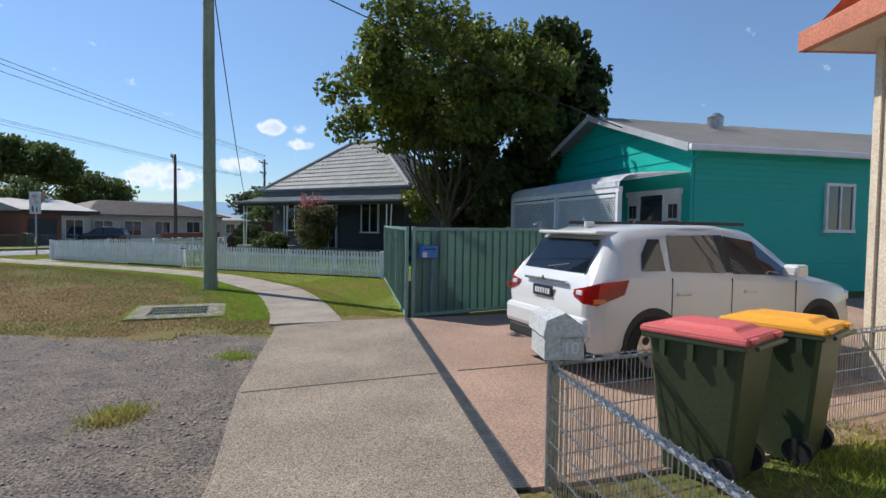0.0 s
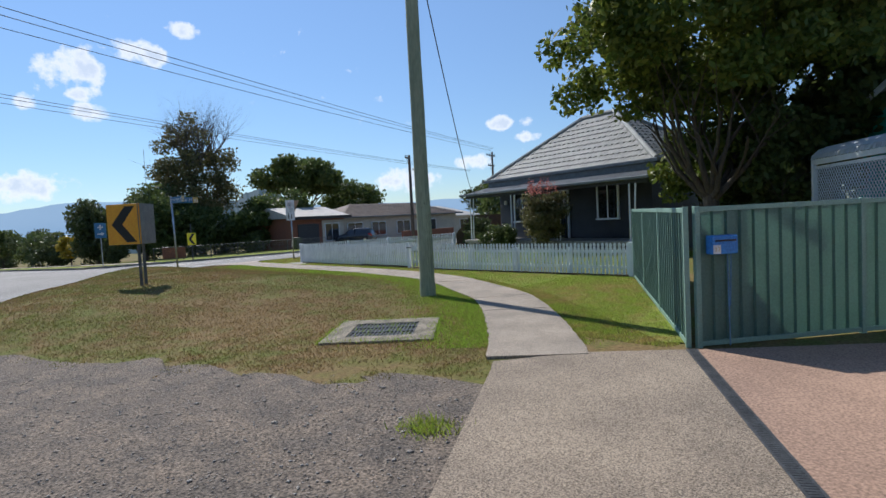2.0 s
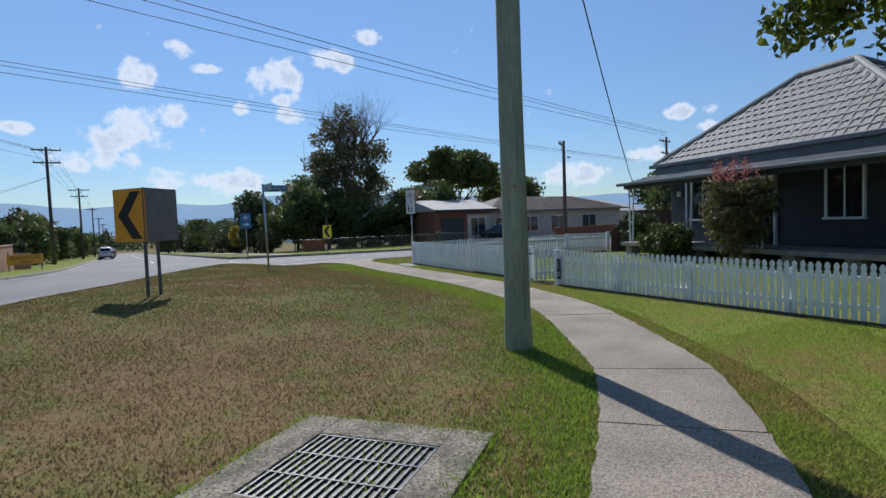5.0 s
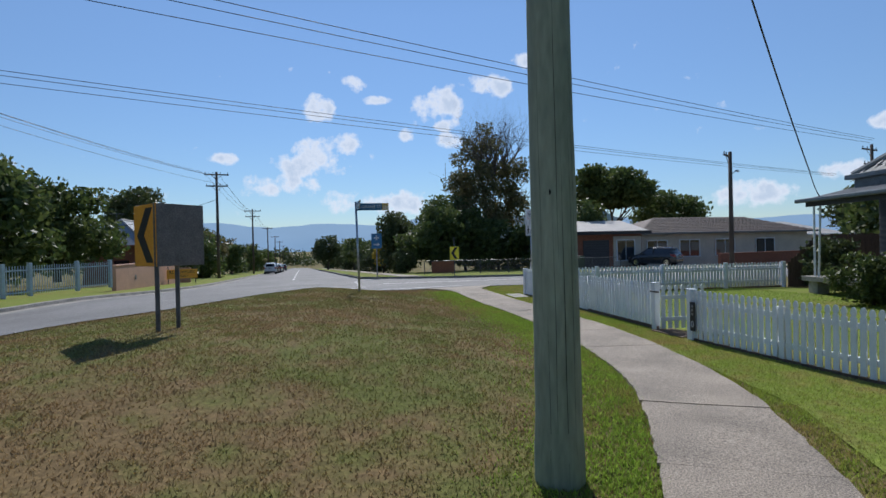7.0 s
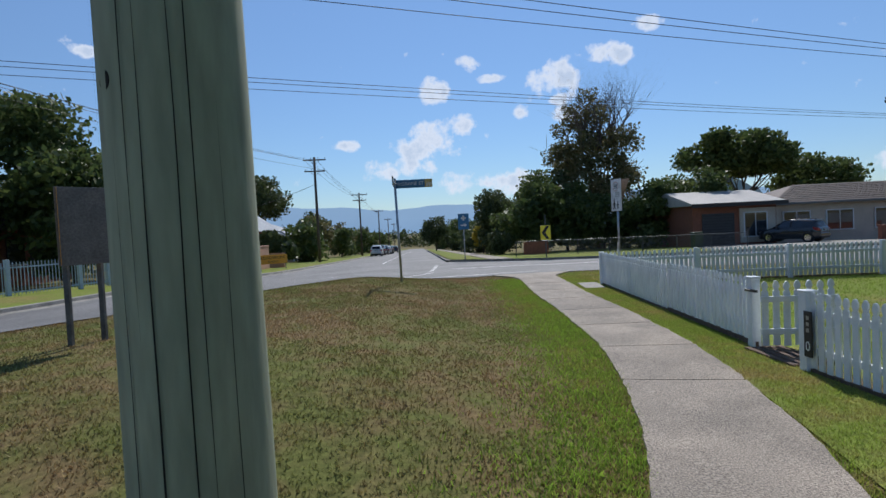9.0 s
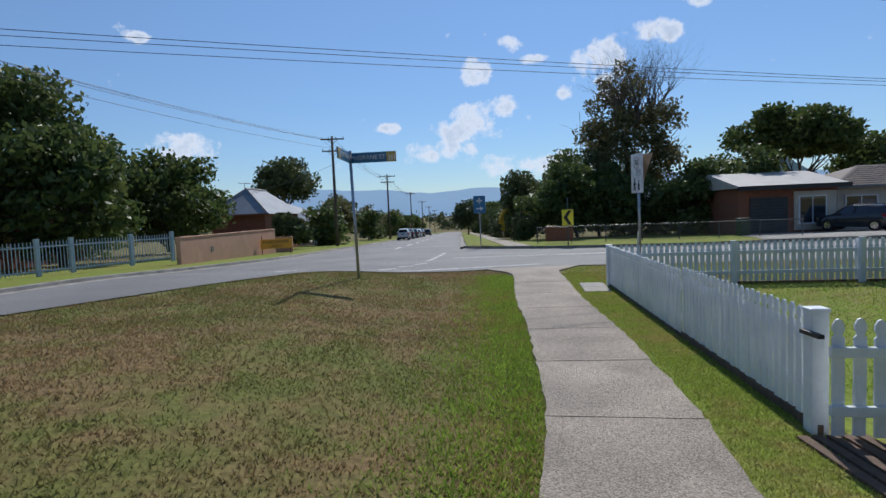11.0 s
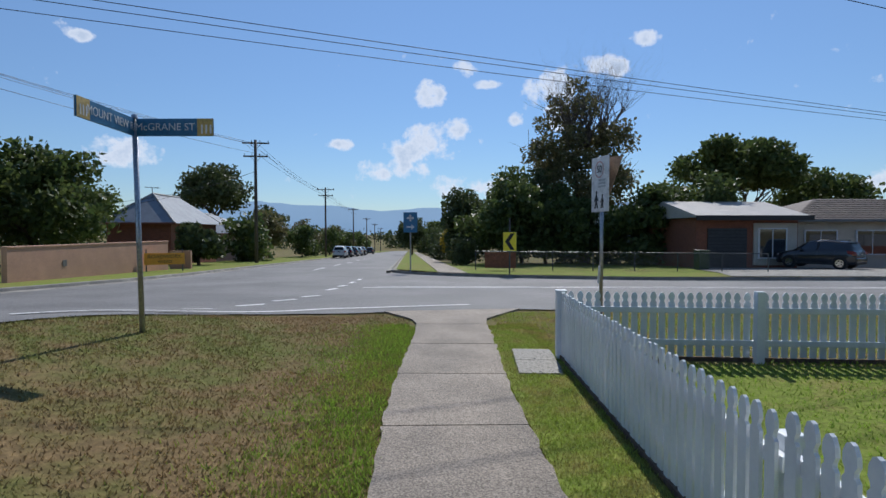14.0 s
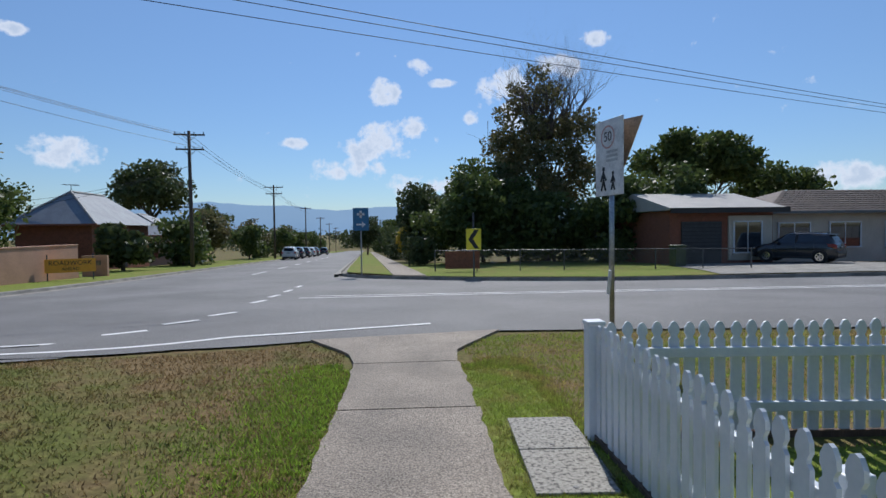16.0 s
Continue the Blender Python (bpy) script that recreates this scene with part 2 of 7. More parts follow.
M_DRIVE = mat("stained_driveway_concrete", (0.36, 0.235, 0.165), (0.27, 0.175, 0.125), rough=0.85, scale=0.8, bump=0.35, bscale=45, stain=0.4)
M_KERB = mat("kerb_concrete", (0.33, 0.31, 0.27), (0.2, 0.19, 0.165), rough=0.9, scale=2, bump=0.5, bscale=50, stain=0.5)
M_PAVE_JOINT = mat("joint_soil", (0.075, 0.068, 0.05), rough=1.0, scale=8)
M_WHITE = mat("white_paint", (0.78, 0.80, 0.82), (0.68, 0.71, 0.74), rough=0.45, scale=3, bump=0.08, bscale=30, stain=0.1, vary=0.04)
M_POLE = mat("weathered_pole_timber", (0.30, 0.33, 0.235), (0.22, 0.255, 0.18), rough=0.9, scale=2.0, bump=0.12, bscale=14, stain=0.14, stretch=(2.0, 2.0, 0.4))
M_POLE2 = mat("dark_pole_timber", (0.12, 0.095, 0.075), (0.07, 0.055, 0.045), rough=0.9, scale=5, stretch=(3, 3, 0.15))
M_CRACK = mat("pole_crack", (0.015, 0.014, 0.011), rough=1.0)
M_GREENFENCE = mat("green_steel_sheet", (0.20, 0.32, 0.27), (0.18, 0.295, 0.247), rough=0.45, scale=1.5, bump=0.03, stain=0.1)
M_STEEL = mat("galvanised_steel", (0.42, 0.44, 0.46), (0.3, 0.32, 0.34), rough=0.38, metal=0.85, scale=6, bump=0.05)
M_DARKSTEEL = mat("dull_grey_steel", (0.12, 0.125, 0.13), (0.08, 0.085, 0.09), rough=0.5, metal=0.6)
# real black paint, and the painted dark of hollows such as the grated pit
M_BLACK = mat("black_paint_and_hollow_dark", (0.015, 0.015, 0.017), rough=0.5)
M_YELLOW = mat("sign_yellow", (0.85, 0.52, 0.02), (0.8, 0.47, 0.02), rough=0.4, bump=0)
M_LIME = mat("sign_bright_yellow", (0.9, 0.75, 0.03), (0.85, 0.7, 0.03), rough=0.4, bump=0)
M_ORANGE = mat("sign_amber", (0.8, 0.36, 0.03), (0.75, 0.33, 0.03), rough=0.4, bump=0)
M_BLUE = mat("sign_blue", (0.035, 0.16, 0.30), (0.03, 0.14, 0.27), rough=0.4, bump=0)
M_BLUEBOX = mat("blue_plastic", (0.03, 0.20, 0.55), (0.03, 0.18, 0.5), rough=0.45, bump=0)
M_SIGNWHITE = mat("sign_white", (0.78, 0.78, 0.78), rough=0.4, bump=0)
M_SIGNGOLD = mat("sign_gold", (0.6, 0.42, 0.12), rough=0.45, bump=0)
M_RED = mat("red_paint", (0.6, 0.03, 0.02), rough=0.4, bump=0)
M_SIGNBACK = mat("sign_back_aluminium", (0.22, 0.2, 0.185), (0.17, 0.155, 0.145), rough=0.55, metal=0.3)
M_WIRE = mat("black_cable", (0.03, 0.03, 0.032), rough=0.6)
M_DARKWALL = mat("charcoal_weatherboard", (0.035, 0.037, 0.042), (0.026, 0.028, 0.032), rough=0.6, scale=2)
M_TILE = mat("grey_roof_tile", (0.30, 0.31, 0.30), (0.23, 0.24, 0.235), rough=0.7, scale=2, vary=0.12, stain=0.3)
M_TILEBROWN = mat("brown_roof_tile", (0.15, 0.115, 0.095), (0.1, 0.08, 0.07), rough=0.8, scale=2, vary=0.1)
M_IRON = mat("painted_corrugated_iron", (0.25, 0.28, 0.31), (0.2, 0.22, 0.25), rough=0.72, scale=1.2, bump=0.05)
M_GUTTER = mat("grey_gutter", (0.13, 0.155, 0.17), rough=0.45, bump=0)
M_TEAL = mat("turquoise_paint", (0.0, 0.43, 0.36), (0.0, 0.39, 0.33), rough=0.5, scale=1.5, bump=0.03, stain=0.05)
M_ROOFLIGHT = mat("cream_steel_roof", (0.46, 0.43, 0.39), (0.39, 0.37, 0.34), rough=0.7, scale=1.2, bump=0.02)
M_BEIGE = mat("cream_weatherboard", (0.66, 0.56, 0.42), (0.58, 0.49, 0.37), rough=0.55, scale=2)
M_FASCIA = mat("terracotta_fascia", (0.55, 0.19, 0.10), (0.48, 0.16, 0.085), rough=0.5)
M_BRICK = mat("red_brown_brick", (0.26, 0.10, 0.06), (0.19, 0.075, 0.048), rough=0.85, scale=9, bump=0.4, bscale=30, stain=0.4)
M_PINK = mat("salmon_render", (0.52, 0.30, 0.2), (0.45, 0.26, 0.175), rough=0.8, scale=1.5)
M_CREAMWALL = mat("cream_render", (0.55, 0.5, 0.42), (0.47, 0.43, 0.36), rough=0.8, scale=1.2)
M_DARKDOOR = mat("dark_roller_door", (0.05, 0.05, 0.055), rough=0.6)
M_TIMBER = mat("weathered_paling", (0.15, 0.095, 0.062), (0.10, 0.066, 0.045), rough=0.9, scale=4, stretch=(4, 4, 0.3))
M_BARK = mat("bark", (0.10, 0.08, 0.06), (0.06, 0.048, 0.038), rough=0.95, scale=6, bump=0.8, bscale=25, stretch=(2, 2, 0.4))
M_DEADWOOD = mat("grey_dead_wood", (0.16, 0.135, 0.115), (0.09, 0.075, 0.065), rough=0.95, scale=5)
M_CARWHITE = mat("pearl_car_paint", (0.66, 0.655, 0.63), (0.64, 0.635, 0.61), rough=0.28, scale=1, bump=0, stain=0.02, coat=0.8)
M_CARDARK = mat("dark_car_paint", (0.022, 0.024, 0.03), rough=0.25, bump=0, coat=0.8, stain=0)
M_RUBBER = mat("tyre_rubber", (0.018, 0.018, 0.018), rough=0.85)
M_TRIM = mat("black_plastic_trim", (0.025, 0.025, 0.026), rough=0.6, bump=0)
M_CHROME = mat("chrome", (0.75, 0.75, 0.77), rough=0.12, metal=1.0, bump=0, stain=0)
M_LENSRED = mat("red_lamp_lens", (0.5, 0.012, 0.008), (0.42, 0.01, 0.008), rough=0.15, bump=0, coat=1.0, stain=0)
M_LENSORANGE = mat("amber_lamp_lens", (0.7, 0.14, 0.01), rough=0.15, bump=0, coat=1.0, stain=0)
M_BINGREEN = mat("green_bin_plastic", (0.045, 0.065, 0.028), (0.038, 0.056, 0.025), rough=0.48, scale=3, bump=0.05, stain=0.15)
M_BINRED = mat("faded_red_plastic", (0.62, 0.115, 0.10), (0.55, 0.1, 0.09), rough=0.5, scale=3, bump=0.04, stain=0.12)
M_BINYELLOW = mat("yellow_plastic", (0.82, 0.36, 0.012), (0.75, 0.32, 0.012), rough=0.48, scale=3, bump=0.04, stain=0.12)
M_MAILBOX = mat("grey_painted_metal", (0.52, 0.53, 0.53), (0.46, 0.47, 0.47), rough=0.4, scale=4, bump=0.03)
M_GLASS = glass_mat("window_glass")
M_CARGLASS = glass_mat("car_glass", (0.012, 0.02, 0.03), 0.02)
M_LEAF_BIG = leaf_mat("glossy_green_leaf", (0.07, 0.12, 0.02), (0.19, 0.21, 0.04), 0.42)
M_LEAF_DARK = leaf_mat("dark_green_leaf", (0.055, 0.09, 0.026), (0.13, 0.16, 0.048), 0.4)
M_LEAF_OLIVE = leaf_mat("olive_leaf", (0.10, 0.115, 0.045), (0.21, 0.175, 0.085), 0.35)
M_LEAF_GUM = leaf_mat("gum_leaf", (0.06, 0.085, 0.03), (0.10, 0.12, 0.045), 0.3)
M_FLOWER = leaf_mat("coral_blossom", (0.55, 0.2, 0.17), (0.42, 0.16, 0.13), 0.3)
M_BLADE_GREEN = blade_mat("green_blade", (0.36, 0.31, 0.09), (0.26, 0.38, 0.05), 0.22, 0.45)
M_BLADE_STRIP = blade_mat("strip_blade", (0.40, 0.31, 0.11), (0.28, 0.36, 0.055), 0.08, 0.42)
M_BLADE_DRY = blade_mat("dry_blade", (0.315, 0.21, 0.10), (0.205, 0.212, 0.058), -0.02, 0.3)
# both hill colours carry the blue of distance and shine by themselves
M_HILL = glow_mat("painted_haze_hills_glow", (0.20, 0.33, 0.50), (0.155, 0.265, 0.40), 0.004)
M_HILL_NEAR = glow_mat("wooded_hill_glow", (0.06, 0.09, 0.115), (0.04, 0.07, 0.085), 0.02)


# ---------------------------------------------------------------- mesh helpers
def S(x):
    x = min(1.0, max(0.0, x))
    return x * x * (3 - 2 * x)


def g(x, y):
    """Height of the ground: a low swell in the verge, and the street falling away beyond the crossing."""
    bump = 0.45 * S((14.2 - x) / 4.5) * S((y - 10) / 5) * S((x - 1) / 5) * S((29 - y) / 5)
    fall = 0.032 * max(0.0, min(y, 420) - 27) * S((y - 25) / 8)
    return bump - fall


def obj(name, bm, material, parent=None, smooth=False):
    me = bpy.data.meshes.new(name)
    bm.normal_update()
    bm.to_mesh(me)
    bm.free()
    me.materials.append(material)
    if smooth:
        me.polygons.foreach_set("use_smooth", [True] * len(me.polygons))
    ob = new(name, me)
    if parent is not None:
        ob.parent = parent
    return ob


def part(name, bm, material, parent, label="", smooth=False):
    ob = obj(name, bm, material, parent, smooth)
    if label:
        ob["label"] = label
    return ob


def empty(name, m, label, category, group="", kind=""):
    ob = new(name)
    ob.matrix_world = m
    return tagged(ob, label, category, group, kind)


def box(bm, x0, x1, y0, y1, z0, z1, bevel=0.0, m=None):
    v = [bm.verts.new((x, y, z)) for z in (z0, z1) for x, y in ((x0, y0), (x1, y0), (x1, y1), (x0, y1))]
    fs = [bm.faces.new([v[i] for i in q]) for q in ((3, 2, 1, 0), (4, 5, 6, 7), (0, 1, 5, 4), (1, 2, 6, 5), (2, 3, 7, 6), (3, 0, 4, 7))]
    if bevel:
        r = bmesh.ops.bevel(bm, geom=list({e for f in fs for e in f.edges}), offset=bevel, segments=2, affect="EDGES", profile=0.5)
        v = list({w for f in r["faces"] for w in f.verts} | {w for w in v if w.is_valid})
    if m is not None:
        bmesh.ops.transform(bm, matrix=m, verts=v)
    return bm


def B(*a, **k):
    return box(bmesh.new(), *a, **k)


def tube(bm, p0, p1, r0, r1=None, n=10, caps=True):
    r1 = r0 if r1 is None else r1
    p0, p1 = Vector(p0), Vector(p1)
    d = (p1 - p0).normalized()
    a = d.orthogonal().normalized()
    b = d.cross(a)
    rings = []
    for p, r in ((p0, r0), (p1, r1)):
        rings.append([bm.verts.new(p + r * (math.cos(2 * math.pi * i / n) * a + math.sin(2 * math.pi * i / n) * b)) for i in range(n)])
    for i in range(n):
        bm.faces.new((rings[0][i], rings[0][(i + 1) % n], rings[1][(i + 1) % n], rings[1][i]))
    if caps:
        bm.faces.new(rings[0][::-1])
        bm.faces.new(rings[1])
    return bm


def T(*a, **k):
    return tube(bmesh.new(), *a, **k)


def prism(pts, z0, z1, bm=None):
    """A flat outline (x, y) drawn up from z0 to z1."""
    bm = bm or bmesh.new()
    lo, hi = [bm.verts.new((x, y, z0)) for x, y in pts], [bm.verts.new((x, y, z1)) for x, y in pts]
    n = len(pts)
    bm.faces.new(hi)
    bm.faces.new(lo[::-1])
    for i in range(n):
        bm.faces.new((lo[i], lo[(i + 1) % n], hi[(i + 1) % n], hi[i]))
    bmesh.ops.recalc_face_normals(bm, faces=bm.faces)
    return bm


def resample(pts, n):
    p = np.array(pts, float)
    s = np.r_[0, np.cumsum(np.hypot(*np.diff(p, axis=0).T))]
    t = np.linspace(0, s[-1], n)
    return np.stack([np.interp(t, s, p[:, 0]), np.interp(t, s, p[:, 1])], 1)


def smooth_line(pts, n):
    """A Catmull-Rom line through the points, n points long at even steps."""
    p = [Vector((*q, 0)) for q in pts]
    p = [2 * p[0] - p[1], *p, 2 * p[-1] - p[-2]]
    out = []
    for i in range(1, len(p) - 2):
        for k in range(12):
            t = k / 12
            a, b, c, d = p[i - 1:i + 3]
            q = 0.5 * ((2 * b) + (c - a) * t + (2 * a - 5 * b + 4 * c - d) * t * t + (3 * b - a - 3 * c + d) * t ** 3)
            out.append((q.x, q.y))
    out.append((p[-2].x, p[-2].y))
    return resample(out, n)


def strip(left, right, n, across, lift, skirt=0.0):
    """A band that lies on the ground between two lines."""
    a, b = resample(left, n), resample(right, n)
    bm = bmesh.new()
    rows = []
    for p, q in zip(a, b):
        row = []
        for k in range(across + 1):
            x, y = p + (q - p) * k / across
            row.append(bm.verts.new((x, y, g(x, y) + lift)))
        rows.append(row)
    for i in range(n - 1):
        for k in range(across):
            bm.faces.new((rows[i][k], rows[i][k + 1], rows[i + 1][k + 1], rows[i + 1][k]))
    if skirt:
        rim = [r[0] for r in rows] + rows[-1][1:] + [r[-1] for r in rows[-2::-1]] + rows[0][-2:0:-1]
        low = [bm.verts.new((v.co.x, v.co.y, v.co.z - skirt)) for v in rim]
        for i in range(len(rim)):
            j = (i + 1) % len(rim)
            bm.faces.new((rim[i], rim[j], low[j], low[i]))
    bmesh.ops.recalc_face_normals(bm, faces=bm.faces)
    up = sum(f.normal.z for f in bm.faces)
    if up < 0:
        bmesh.ops.reverse_faces(bm, faces=bm.faces)
    return bm


def quads(centres, size, rng, flat=0.0, aspect=1.6):
    """Many small leaf-shaped quads, one at each centre, turned at random."""
    n = len(centres)
    a = rng.normal(size=(n, 3))
    a[:, 2] *= 1 - flat
    a /= np.linalg.norm(a, axis=1)[:, None]
    h = rng.normal(size=(n, 3))
    b = np.cross(a, h)
    b /= np.linalg.norm(b, axis=1)[:, None]
    s = (size * rng.uniform(0.6, 1.4, n))[:, None]
    a, b = a * s * aspect * 0.5, b * s * 0.5
    v = np.stack([centres - a, centres - b * 0.9 + a * 0.1, centres + a, centres + b * 0.9 + a * 0.1], 1).reshape(-1, 3)
    return v, np.arange(4 * n).reshape(-1, 4)


def soup(name, v, f, material, parent=None):
    me = bpy.data.meshes.new(name)
    me.vertices.add(len(v))
    me.vertices.foreach_set("co", np.asarray(v, np.float32).ravel())
    k = f.shape[1]
    me.loops.add(f.size)
    me.loops.foreach_set("vertex_index", f.ravel().astype(np.int32))
    me.polygons.add(len(f))
    me.polygons.foreach_set("loop_start", np.arange(0, f.size, k, dtype=np.int32))
    me.update(calc_edges=True)
    me.materials.append(material)
    ob = new(name, me)
    if parent is not None:
        ob.parent = parent
    return ob


def text(body, size, m, material, name, parent, align="CENTER"):
    cu = bpy.data.curves.new(name, "FONT")
    cu.body, cu.size, cu.align_x, cu.align_y, cu.extrude = body, size, align, "CENTER", 0.001
    tmp = bpy.data.objects.new(name, cu)
    scene.collection.objects.link(tmp)
    bpy.context.view_layer.update()
    me = bpy.data.meshes.new_from_object(tmp.evaluated_get(bpy.context.evaluated_depsgraph_get()))
    bpy.data.objects.remove(tmp)
    me.materials.clear()
    me.materials.append(material)
    ob = new(name, me)
    ob.parent = parent
    ob.matrix_local = m
    return ob

# ---------------------------------------------------------------- ground, road and paths
def axis(a, b, step, far):
    mid = list(np.arange(a, b + 1e-6, step))
    out, s, x = [], step, b
    while x < far:
        s *= 1.35
        x += s
        out.append(x)
    low, s, x = [], step, a
    while x > -far:
        s *= 1.35
        x -= s
        low.append(x)
    return low[::-1] + mid + out


gx, gy = axis(-12, 32, 0.5, 2600), axis(-10, 62, 0.5, 2600)
gv = np.array([(x, y, g(x, y)) for y in gy for x in gx])
nx = len(gx)
gf = np.array([(j * nx + i, j * nx + i + 1, (j + 1) * nx + i + 1, (j + 1) * nx + i) for j in range(len(gy) - 1) for i in range(nx - 1)])
tagged(soup("ground", gv, gf, M_GRASS), "patchy dry brown and green grass verge", "ground", kind="structure")

ROAD_L = [(-12, -6), (-5, 8), (-1.2, 18), (1.3, 25), (2.2, 30), (3.4, 36), (4.1, 42), (4.2, 60), (4.2, 420)]
ROAD_R = [(-6, -8), (0.0, 9.5), (3.2, 14.6), (6.6, 19.0), (8.6, 22.6), (11.6, 26.2), (13.9, 36), (13.7, 50), (13.7, 420)]
road = strip(ROAD_L[:8], ROAD_R[:8], 90, 12, 0.02)
tagged(obj("road", road, M_ROAD), "pale worn asphalt street with a long bend", "road", kind="structure")
tagged(obj("road_far", strip([(4.2, 60), (4.2, 420)], [(13.7, 50), (13.7, 420)], 40, 3, 0.016), M_ROAD), "straight asphalt street running to the hills", "road", kind="structure")
CROSS_N = [(10.6, 25.6), (12.6, 27.0), (14.3, 27.5), (17, 27.7), (22.4, 26.8), (40, 24.0), (140, 6)]
CROSS_F = [(13.6, 47.6), (14.1, 45.8), (15.6, 43.3), (19.0, 40.4), (23.7, 38.2), (40, 36.2), (140, 21)]
bm = bmesh.new()
a, b = [], []
for k in range(6):
    n = 12
    for i in range(n + (k == 5)):
        t = i / n
        a.append(tuple(np.array(CROSS_N[k]) * (1 - t) + np.array(CROSS_N[k + 1]) * t))
        b.append(tuple(np.array(CROSS_F[k]) * (1 - t) + np.array(CROSS_F[k + 1]) * t))
rows = [[bm.verts.new((p[0] + (q[0] - p[0]) * k / 14, p[1] + (q[1] - p[1]) * k / 14, g(p[0] + (q[0] - p[0]) * k / 14, p[1] + (q[1] - p[1]) * k / 14) + 0.026)) for k in range(15)] for p, q in zip(a, b)]
for i in range(len(rows) - 1):
    for k in range(14):
        bm.faces.new((rows[i][k], rows[i + 1][k], rows[i + 1][k + 1], rows[i][k + 1]))
tagged(obj("road_cross", bm, M_ROAD), "worn asphalt cross street at the junction", "road", kind="structure")


def line_mark(pts, width, lift=0.034, n=40, name="road_marking", label="white painted road line"):
    p = resample(pts, n)
    d = np.gradient(p, axis=0)
    d /= np.linalg.norm(d, axis=1)[:, None]
    nrm = np.stack([-d[:, 1], d[:, 0]], 1) * width / 2
    ob = obj(name, strip(p - nrm, p + nrm, n, 1, lift), M_LINE)
    return tagged(ob, label, "road marking", kind="structure")


M_LINE = mat("worn_line_paint", (0.8, 0.79, 0.77), (0.6, 0.59, 0.57), rough=0.7, scale=5, contrast=(0.4, 0.75))
line_mark([(13.2, 34.6), (19.5, 34.0), (28, 33.0), (60, 28.5)], 0.15)
line_mark([(13.6, 35.1), (19.7, 34.4), (28, 33.4), (60, 28.9)], 0.13)
line_mark([(9.2, 24.5), (10.6, 26.0), (13.0, 27.95), (16, 28.6)], 0.12)
for x0, y0, x1, y1 in ((10.4, 27.2, 10.95, 27.6), (11.0, 28.6, 11.5, 29.0), (11.5, 29.7, 11.95, 30.2), (11.95, 30.9, 12.3, 31.5), (12.2, 33.6, 12.4, 34.3), (12.35, 35.2, 12.5, 35.9), (12.5, 37.0, 12.6, 37.8), (12.6, 39.0, 12.7, 39.8)):
    line_mark([(x0, y0), (x1, y1)], 0.16, n=3, label="white dash of a broken road line")
for k in range(12):
    line_mark([(9.0, 50 + 9 * k), (9.0, 54 + 9 * k)], 0.12, n=4, label="white dash of a broken road line")


def kerb(pts, n, name, label):
    """A low concrete kerb along a line, its inner side level with the grass behind."""
    p = smooth_line(pts, n)
    d = np.gradient(p, axis=0)
    d /= np.linalg.norm(d, axis=1)[:, None]
    nrm = np.stack([-d[:, 1], d[:, 0]], 1)
    bm = bmesh.new()
    prof = [(-0.3, 0.03), (0.0, 0.05), (0.03, 0.15), (0.18, 0.16), (0.19, -0.05)]
    rows = []
    for q, m in zip(p, nrm):
        z = g(q[0], q[1])
        rows.append([bm.verts.new((q[0] + m[0] * o, q[1] + m[1] * o, z + h)) for o, h in prof])
    for i in range(n - 1):
        for k in range(len(prof) - 1):
            bm.faces.new((rows[i][k], rows[i][k + 1], rows[i + 1][k + 1], rows[i + 1][k]))
    bmesh.ops.recalc_face_normals(bm, faces=bm.faces)
    return tagged(obj(name, bm, M_KERB), label, "kerb", kind="structure")


kerb([(-12, -6), (-5, 8), (-1.2, 18), (1.3, 25), (2.2, 30), (3.4, 36), (4.1, 42), (4.2, 60), (4.2, 200)], 160, "kerb_west", "weathered concrete kerb along the street")
kerb([(140, 21), (60, 33.2), (40, 36.2), (29, 37.4), (23.7, 38.2), (19.0, 40.4), (15.6, 43.3), (14.2, 45.6), (13.7, 48.0), (13.7, 60), (13.7, 200)], 200, "kerb_north", "concrete kerb round the junction corner")
# raised verges behind the kerbs
tagged(obj("verge_west", strip([(p[0] - 0.16, p[1]) for p in ROAD_L[1:]], [(p[0] - 7.5, p[1]) for p in ROAD_L[1:]], 120, 6, 0.14), M_LAWN), "green grass verge behind the kerb", "ground", kind="structure")
tagged(obj("verge_north", strip([(13.95, 48), (13.9, 60), (13.9, 200)], [(16.1, 44), (16.1, 60), (16.1, 200)], 90, 3, 0.14), M_LAWN), "strip of mown grass between kerb and footpath", "ground", kind="structure")
tagged(obj("lawn_corner", strip([(17.4, 42.4), (19.1, 40.9), (23.8, 38.6), (31.0, 37.6)], [(17.4, 60), (22, 60), (28, 60), (34, 60)], 30, 24, 0.14), M_LAWN), "green mown lawn at the corner block", "ground", kind="structure")
tagged(obj("footpath_north", strip([(16.1, 43.2), (16.1, 200)], [(17.4, 42.2), (17.4, 200)], 90, 2, 0.165, 0.05), M_PATH), "narrow concrete footpath running up the street", "pavement", kind="structure")
tagged(obj("lawn_yard", strip([(16.0, 8.2), (16.15, 14.6), (16.5, 23.2)], [(24.0, 8.2), (25.3, 14.6), (25.5, 22.0)], 30, 16, 0.012), M_LAWN), "green mown front lawn behind the picket fence", "ground", kind="structure")
tagged(obj("verge_fence", strip([(9.5, 4.3), (12.4, 7.6), (14.3, 11), (15.1, 14.5), (15.6, 19), (15.9, 25.5)], [(9.6, 4.0), (15.6, 7.5), (15.85, 11), (15.95, 14.5), (16.25, 19), (16.6, 25.5)], 40, 4, 0.016), M_LAWN), "strip of green grass between footpath and fence", "ground", kind="structure")

